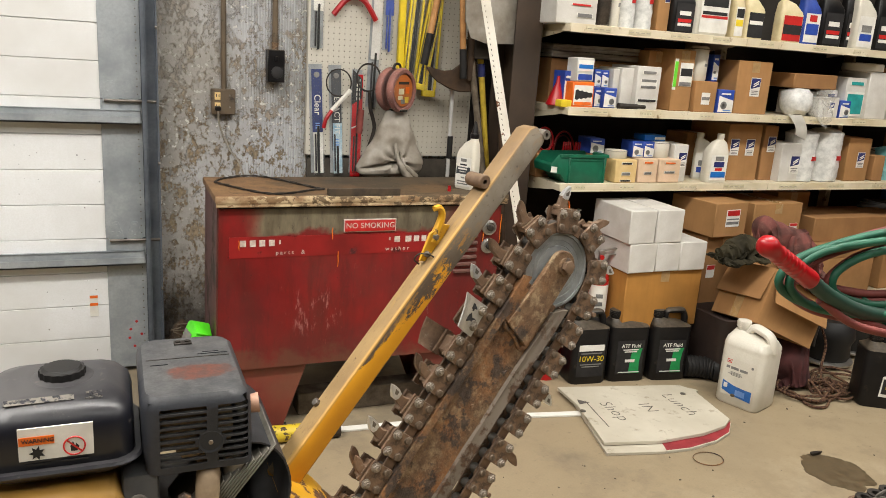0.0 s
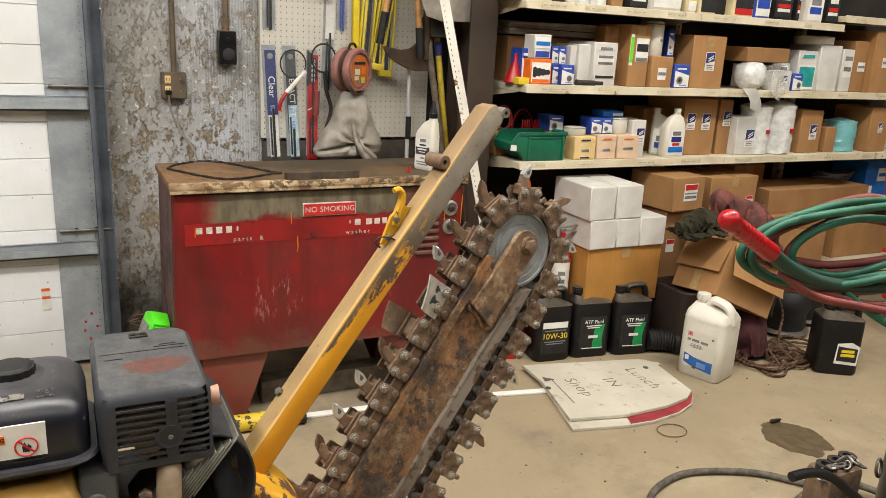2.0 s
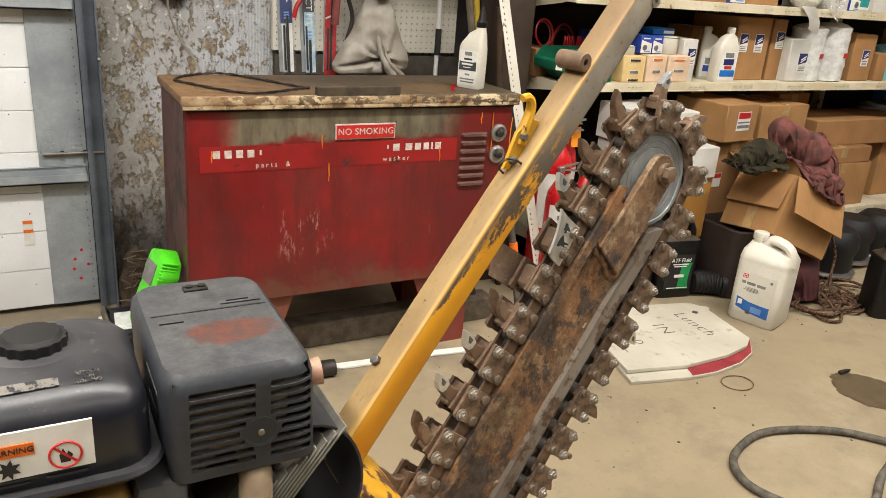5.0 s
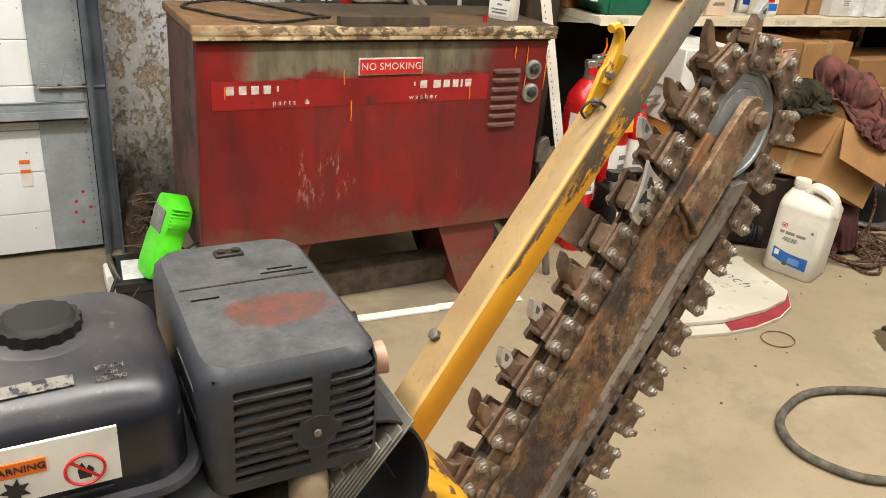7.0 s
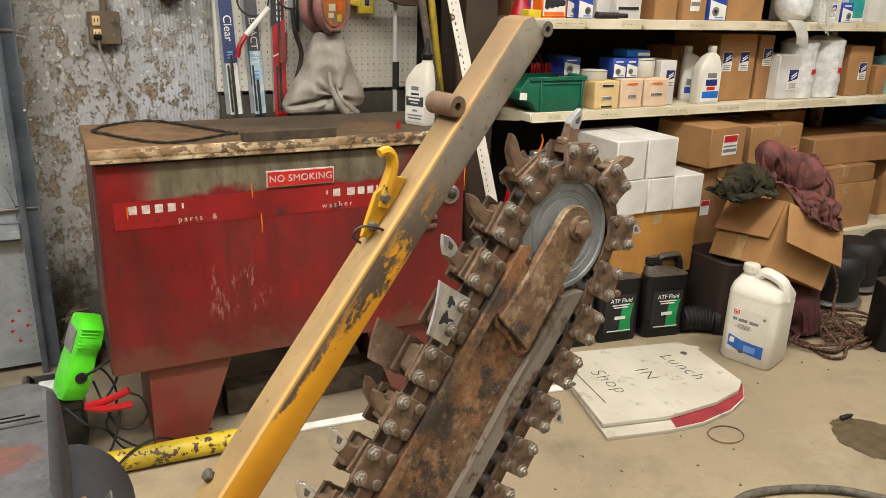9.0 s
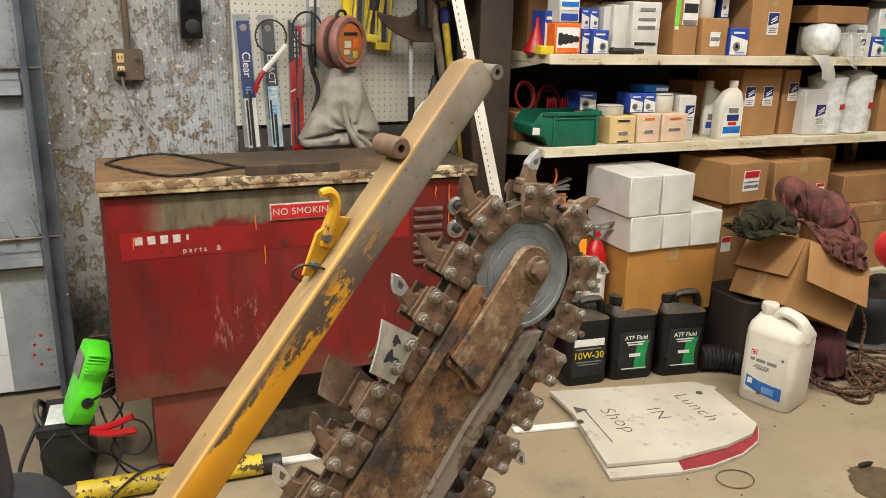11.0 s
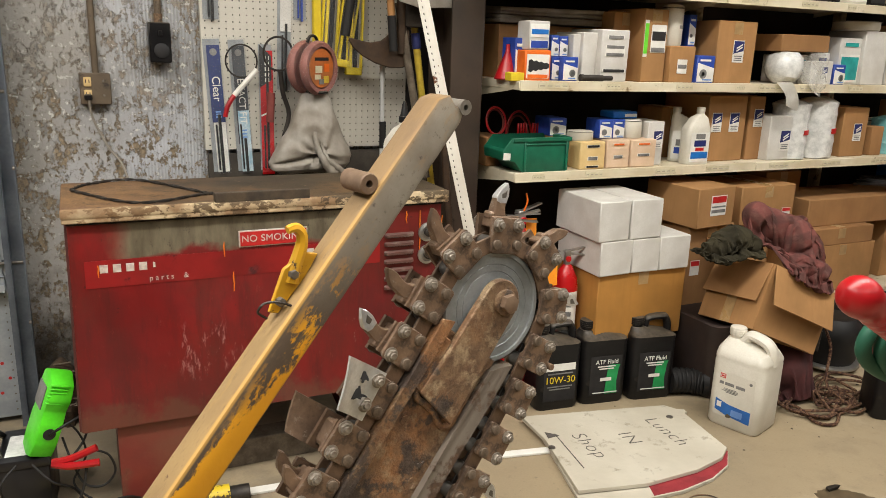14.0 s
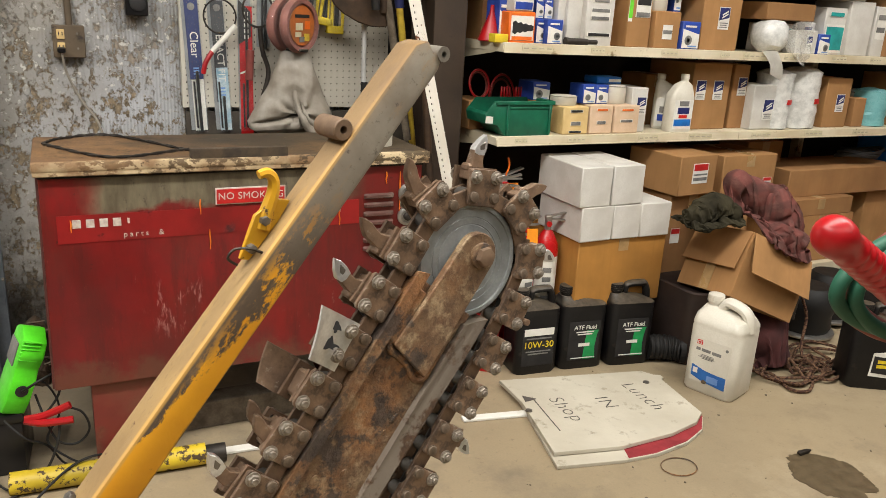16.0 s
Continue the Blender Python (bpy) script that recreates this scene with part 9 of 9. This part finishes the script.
# pieces under and before the washer
single("wood_beam", span(-0.13, 0.75, 0.14, 0.23, 0.0, 0.095, 0.004), OLDWOOD, "grey timber beam under the washer", "timber")
jb = thing("jack_bar", "chipped yellow steel bar on the floor", "bar", (-0.25, -0.06, 0.0))
wpart("bar", tube([(-0.60, -0.035, 0.034), (-0.07, -0.068, 0.034)], 0.033, 16), YELTOOL, jb)
wpart("bar_end", tube([(-0.07, -0.068, 0.03), (-0.01, -0.072, 0.03)], 0.029, 14), DARKST, jb)
for p in (((-0.01, -0.03), (0.30, -0.055)), ((0.30, -0.05), (0.62, -0.09)), ((0.80, -0.12), (1.06, -0.17))):
    (x0, y0), (x1, y1) = p
    a = math.degrees(math.atan2(y1 - y0, x1 - x0))
    single("white_strip", moved(bx(math.hypot(x1 - x0, y1 - y0), 0.035, 0.008, (0, 0, 0.004), 0.001), pose((x0 + x1) / 2, (y0 + y1) / 2, 0.0015, 0, 0, a)), PAPER, "thin white strip lying on the floor", "strip", group="white strips")
mt = thing("junk_motor", "dark small motor under the washer", "motor", (0.62, 0.25, 0.0))
part("housing", moved(cy(0.07, 0.16, seg=20, bev=0.012), pose(0, 0, 0.072, 0, 90, 0)), DARKST, mt)
part("fins", merge(*[moved(cy(0.076, 0.006, seg=20), pose(-0.05 + 0.02 * k, 0, 0.077, 0, 90, 0)) for k in range(5)]), DARKST, mt)


def extinguisher(x, y, r, h, tag=True, rot=0):
    th = thing("fire_extinguisher", "red fire extinguisher with orange inspection tag", "fire extinguisher", (x, y, 0), (0, 0, rot), "fire extinguishers")
    part("cylinder", lathe([(0.0, 0.001), (r * 0.95, 0.001), (r, 0.012), (r, h * 0.72), (r * 0.9, h * 0.78), (r * 0.5, h * 0.84), (r * 0.3, h * 0.86), (0, h * 0.86)], 28), REDEXT, th)
    lab = part("label", prism([(r * 1.015 * math.sin(a), -r * 1.015 * math.cos(a)) for a in [radians(-62 + 124 * k / 14) for k in range(15)]] + [(r * 0.95 * math.sin(a), -r * 0.95 * math.cos(a)) for a in [radians(62 - 124 * k / 14) for k in range(15)]], h * 0.40, h * 0.70, "Z"), PAPER, th, "white instruction label")
    part("label_print", merge(*[bx(r * 0.7, 0.001, h * 0.03, (0, -r * 1.03, h * (0.44 + 0.06 * k))) for k in range(4)]), GREYINK, lab)
    part("valve", merge(cy(r * 0.28, h * 0.07, (0, 0, h * 0.885), seg=14), bx(r * 0.5, r * 0.5, h * 0.04, (0, 0, h * 0.93), 0.003)), ALU, th)
    part("gauge", moved(cy(r * 0.22, 0.012, seg=16), pose(0, -r * 0.35, h * 0.90, 90)), REDEXT, th)
    part("lever", merge(moved(bx(r * 1.9, r * 0.32, 0.006), pose(r * 0.6, 0, h * 0.955, 0, -14, 0)), moved(bx(r * 1.7, r * 0.32, 0.006), pose(r * 0.6, 0, h * 0.925, 0, 4, 0))), ALU, th, "steel squeeze levers")
    if tag:
        part("tag", moved(bx(0.055, 0.0015, 0.085, (0, 0, -0.045)), pose(-r * 0.1, -r * 1.08, h * 0.93, -8, 4, 0)), TAGO, th, "orange inspection tag")
        part("pull_seal", tube(smooth_path([(0, -r * 0.3, h * 0.95), (0.01, -r * 0.4, h * 1.0), (0.004, -r * 0.35, h * 1.04)], 4), 0.004, 6), ORANGE, th)
    return th


extinguisher(1.105, 0.32, 0.078, 0.80, False, -15)
extinguisher(1.20, 0.40, 0.07, 0.80, True, 10)
extinguisher(1.085, 0.235, 0.05, 0.63, False, -10)
extinguisher(1.225, 0.24, 0.05, 0.635, True, 8)
extinguisher(1.335, 0.24, 0.05, 0.655, False, -20)
cutr = thing("bolt_cutters", "steel wrench with an orange grip leaning by the washer", "wrench", (0.80, 0.1, 0.0))
wpart("shaft", tube([(0.83, 0.05, 0.0), (0.775, 0.12, 0.45)], 0.014, 10), STEEL, cutr)
wpart("jaw", prism([(0.745, 0.44), (0.80, 0.44), (0.805, 0.50), (0.79, 0.535), (0.765, 0.53), (0.745, 0.50)], 0.105, 0.13, "Y", 0.004), STEEL, cutr, "adjustable jaw")
wpart("grip", tube([(0.805, 0.085, 0.22), (0.79, 0.10, 0.34)], 0.0175, 10), ORANGE, cutr, "orange grip")
for x0, y0, x1, y1, m in ((0.97, 0.44, 0.875, 0.50, BLADEBR),):
    single("tool_handle", tube([(x0, y0, 0.0), (x1, y1, 1.2)], 0.015, 10), m, "long tool handle standing beside the washer", "tool handle", group="leaning tool handles")

# bottle and bits on the washer
b = bottle(0.543, 0.115, 0.945, 0.095, 0.056, 0.228, PLASTW, PLASTB, "gear_oil_bottle", "white gear oil bottle with black spout on the washer", (PAPER, [(0.14, GREYINK, 0.3), (0.06, None, 0.5), (0.07, INK, 0.34), (0.34, GREYCARD, 0.72), (0.06, None, 0.5), (0.07, GREYINK, 0.2), (0.08, None, 0.5), (0.05, GREYINK, 0.6), (0.04, None, 0.5), (0.05, GREYINK, 0.55)]), -62, -0.26, "")
for k, w in enumerate((0.052, 0.044, 0.03)):
    part("label_print", bx(w, 0.001, 0.006 if k < 2 else 0.003, (-0.002, -0.0312, 0.094 - 0.011 * k)), PAPER, b)
part("spout", lathe([(0.016, 0.0), (0.013, 0.01), (0.007, 0.04), (0.004, 0.05), (0.0, 0.05)], 14, (0.0247, 0, 0.226)), PLASTB, b, "black pointed spout")
single("bottle_stopper", lathe([(0.0, 0), (0.008, 0), (0.006, 0.022), (0.0, 0.022)], 10, (0.443, 0.06, 0.945)), REDPL, "tiny red plastic stopper standing on the washer lid", "stopper")

# floor hose
single("rubber_hose", tube(smooth_path([(1.62, -1.30, 0.0128), (1.50, -1.13, 0.0128), (1.37, -1.0, 0.0128), (1.16, -0.92, 0.0128), (1.0, -0.945, 0.0128), (0.90, -1.01, 0.0128), (0.87, -1.12, 0.0128), (0.95, -1.25, 0.0128), (1.12, -1.30, 0.0128), (1.30, -1.22, 0.0128), (1.48, -1.18, 0.03), (1.62, -1.22, 0.04), (1.75, -1.4, 0.0128)], 8), 0.0125, 10), HOSEB, "dusty black rubber hose looped on the floor", "hose")
single("rubber_hose", tube(smooth_path([(1.12, -1.36, 0.0128), (1.3, -1.28, 0.0128), (1.45, -1.3, 0.0128), (1.55, -1.42, 0.0128), (1.5, -1.6, 0.0128)], 8), 0.0115, 10), HOSEB, "dusty black rubber hose looped on the floor", "hose")

# torch cart at the side: green frame, black cylinder, gas hoses and red grip
cart = thing("torch_cart", "green steel cart with a black gas cylinder", "cart", (0.85, -1.85, 0.0))
cyl = wpart("cylinder", lathe([(0.0, 0.0), (0.112, 0.0), (0.116, 0.01), (0.116, 0.655), (0.111, 0.69), (0.099, 0.712), (0.0, 0.715)], 40, (0.95, -1.83, 0)), BLACKCYL, cart, "black gas cylinder")
wpart("valve_collar", carve(lathe([(0.0, 0.712), (0.095, 0.712), (0.098, 0.72), (0.093, 0.83), (0.082, 0.87), (0.0, 0.875)], 40, (0.95, -1.83, 0)), cy(0.017, 0.1, (0.885, -1.90, 0.775), "Y", 16)), BLACKCYL, cyl, "black collar with an oval hole")
tray_m = Matrix.Translation((0.565, -1.80, -0.085)) @ pose(0, 0, 0, 0, 0, -53)
for nm, b in (("tray_side", span(0.0, 0.62, 0.0, 0.006, 0.45, 0.665)), ("tray_side", span(0.0, 0.006, 0.006, 0.34, 0.45, 0.535)), ("tray_floor", span(0.006, 0.62, 0.006, 0.34, 0.45, 0.456)), ("leg", span(0.02, 0.05, 0.02, 0.05, 0.085, 0.45)), ("leg", span(0.55, 0.58, 0.02, 0.05, 0.085, 0.45)), ("leg", span(0.02, 0.05, 0.29, 0.32, 0.085, 0.45))):
    wpart(nm, moved(b, tray_m), MACHG, cart)
wpart("black_pipe", tube(smooth_path([(0.415, -1.85, 0.708), (0.47, -1.85, 0.705), (0.53, -1.85, 0.682), (0.60, -1.86, 0.63), (0.67, -1.87, 0.57)], 6), 0.0095, 12), RUBBER, cart, "black bent pipe")
block = wpart("cast_block", span(0.69, 0.80, -1.75, -1.68, 0.44, 0.585, 0.012, 2), CHAIN, cart, "greasy cast block")
for k in range(3):
    wpart("block_boss", moved(lathe([(0.010, 0), (0.02, 0), (0.02, 0.014), (0.010, 0.014), (0.010, 0)], 16), pose(0.708 + 0.036 * k, -1.715, 0.583 + 0.003 * k)), DARKST, block)
for k in range(11):
    wpart("chain_loop", moved(tube([(0.013 * math.cos(q), 0.007 * math.sin(q), 0) for q in [2 * math.pi * j / 12 for j in range(12)]], 0.003, 6, True), pose(0.675 + 0.013 * k, -1.735 + 0.008 * (k % 2), 0.595 - 0.02 * (k / 5 - 1) ** 2 + 0.006 * (k % 3), 60 * (k % 2), 20, 35 * k)), STEEL, cart)
wpart("hook_ring", moved(tube([(0.02 * math.cos(q), 0.02 * math.sin(q), 0) for q in [2 * math.pi * j / 20 for j in range(20)]], 0.0035, 8, True), pose(0.83, -1.76, 0.585, 80, 0, 20)), STEEL, cart, "steel ring")
rg = thing("torch_grip", "red ribbed rubber grip on a green hose", "hose grip", (0.25, -1.855, 1.1))
gp = [Vector((0.138, -1.848, 1.228)).lerp(Vector((0.268, -1.842, 1.155)), t / 52) for t in range(53)]
gr = [0.002, 0.0085, 0.0125, 0.0155, 0.0176, 0.0188, 0.0194, 0.0196, 0.0195, 0.0191, 0.0185, 0.0178, 0.0171, 0.0165, 0.0162, 0.016]
gr += [0.0166 + 0.0008 * math.sin(k * math.pi / 2) + 0.0004 * (k / 20) for k in range(22)] + [0.0168, 0.0169, 0.017, 0.0171, 0.0172, 0.0173, 0.0174, 0.0175, 0.0176, 0.0177, 0.0178, 0.0178, 0.0178, 0.0176, 0.0168]
wpart("grip", tube(gp, [0.9 * r for r in gr], 24), REDPL, rg)
wpart("feed_hose", tube(smooth_path([(0.262, -1.842, 1.158), (0.34, -1.835, 1.115), (0.46, -1.82, 1.075), (0.66, -1.80, 1.045), (0.85, -1.80, 1.03), (1.0, -1.84, 0.97)], 6), 0.0135, 14), HOSEDG, rg, "dark green hose")
hose = thing("gas_hoses", "coiled green and red gas hoses hanging over the cart", "hose", (0.85, -1.75, 0.95))
loops = [
    (HOSEG, [(0.47, -1.74, 1.165), (0.38, -1.74, 1.12), (0.37, -1.74, 1.05), (0.45, -1.75, 0.985), (0.62, -1.76, 0.965), (0.82, -1.76, 0.975), (0.98, -1.76, 1.03), (1.0, -1.72, 1.12), (0.88, -1.72, 1.175), (0.68, -1.73, 1.195)]),
    (HOSER, [(0.50, -1.72, 1.15), (0.41, -1.72, 1.10), (0.40, -1.72, 1.04), (0.50, -1.73, 0.975), (0.66, -1.74, 0.945), (0.84, -1.74, 0.95), (1.02, -1.74, 1.02), (1.03, -1.70, 1.12), (0.9, -1.70, 1.165), (0.7, -1.71, 1.18)]),
    (HOSER, [(0.55, -1.71, 1.175), (0.46, -1.71, 1.13), (0.47, -1.71, 1.06), (0.56, -1.72, 1.02), (0.72, -1.72, 1.0), (0.9, -1.73, 1.02), (1.0, -1.72, 1.08), (0.92, -1.70, 1.15), (0.75, -1.70, 1.21)]),
    (HOSEG, [(0.58, -1.73, 1.135), (0.5, -1.73, 1.08), (0.52, -1.73, 1.02), (0.64, -1.74, 0.985), (0.8, -1.74, 1.0), (0.93, -1.74, 1.06), (0.88, -1.72, 1.12), (0.72, -1.72, 1.15)]),
]
HUB = Vector((-0.86, -2.62, 1.455))


def drawn_in(p, spread=0.0, seed=0):
    """Where a strand lies once the coil is pulled in over the cart's near rail."""
    q = HUB + (Vector(p) - HUB) * 0.845
    q = Vector((q.x + 0.088, q.y + 0.07, 1.13 + (q.z - 1.118) * 0.7))
    return q + Vector(noise.noise_vector(q * 5 + Vector((seed, 0, 0)))) * spread


for n_loop, (m, pts) in enumerate(loops):
    for twin in range(2):
        strand = [drawn_in(p, 0.01 + 0.016 * twin, n_loop * 3.7 + twin * 9.1) + Vector((0, 0.016 * twin, -0.006 * twin)) for p in pts]
        wpart("hose_loop", tube(smooth_path(strand, 8, True), 0.0074, 10, True), (m, HOSER if m == HOSEG and n_loop else m)[twin], hose)
for m, pts in ((HOSER, [(0.42, -1.77, 1.03), (0.52, -1.78, 0.95), (0.66, -1.79, 0.90), (0.82, -1.80, 0.85), (0.98, -1.82, 0.80)]), (HOSEG, [(0.60, -1.72, 1.0), (0.66, -1.76, 0.92), (0.74, -1.80, 0.84), (0.84, -1.85, 0.78), (1.0, -1.9, 0.72)]), (HOSER, [(0.48, -1.74, 1.0), (0.6, -1.76, 0.93), (0.75, -1.77, 0.88), (0.95, -1.8, 0.86)])):
    wpart("hose_tail", tube(smooth_path([drawn_in(p) for p in pts], 8), 0.0074, 10), m, hose)
wl = thing("wall_cables", "coils of red and black cable hung past the shelving", "cable", (4.6, 0.75, 1.3))
for k, m in enumerate((HOSER, RUBBER, REDPL, RUBBER, HOSEG)):
    wpart("cable_coil", tube([(4.55 + 0.05 * k + (0.13 + 0.01 * k) * math.cos(a), 0.72 - 0.02 * k, 1.62 - 0.06 * k + (0.17 - 0.01 * k) * math.sin(a)) for a in [2 * math.pi * j / 36 for j in range(36)]], 0.008, 6, True), m, wl)
single("yellow_bin_rail", span(4.28, 4.9, 0.70, 0.80, 1.16, 1.20, 0.004), YELP, "yellow rail on the wall past the shelving", "rail")
single("black_cable", tube(smooth_path([(-0.62, -0.2, 0.008), (-0.56, -0.15, 0.012), (-0.50, -0.10, 0.045), (-0.43, -0.055, 0.0735), (-0.36, -0.03, 0.0735), (-0.30, 0.002, 0.03), (-0.25, 0.012, 0.008), (-0.215, 0.03, 0.03), (-0.20, 0.05, 0.02)], 6), 0.0038, 8), RUBBER, "thin black cable lying over the yellow bar", "cable")
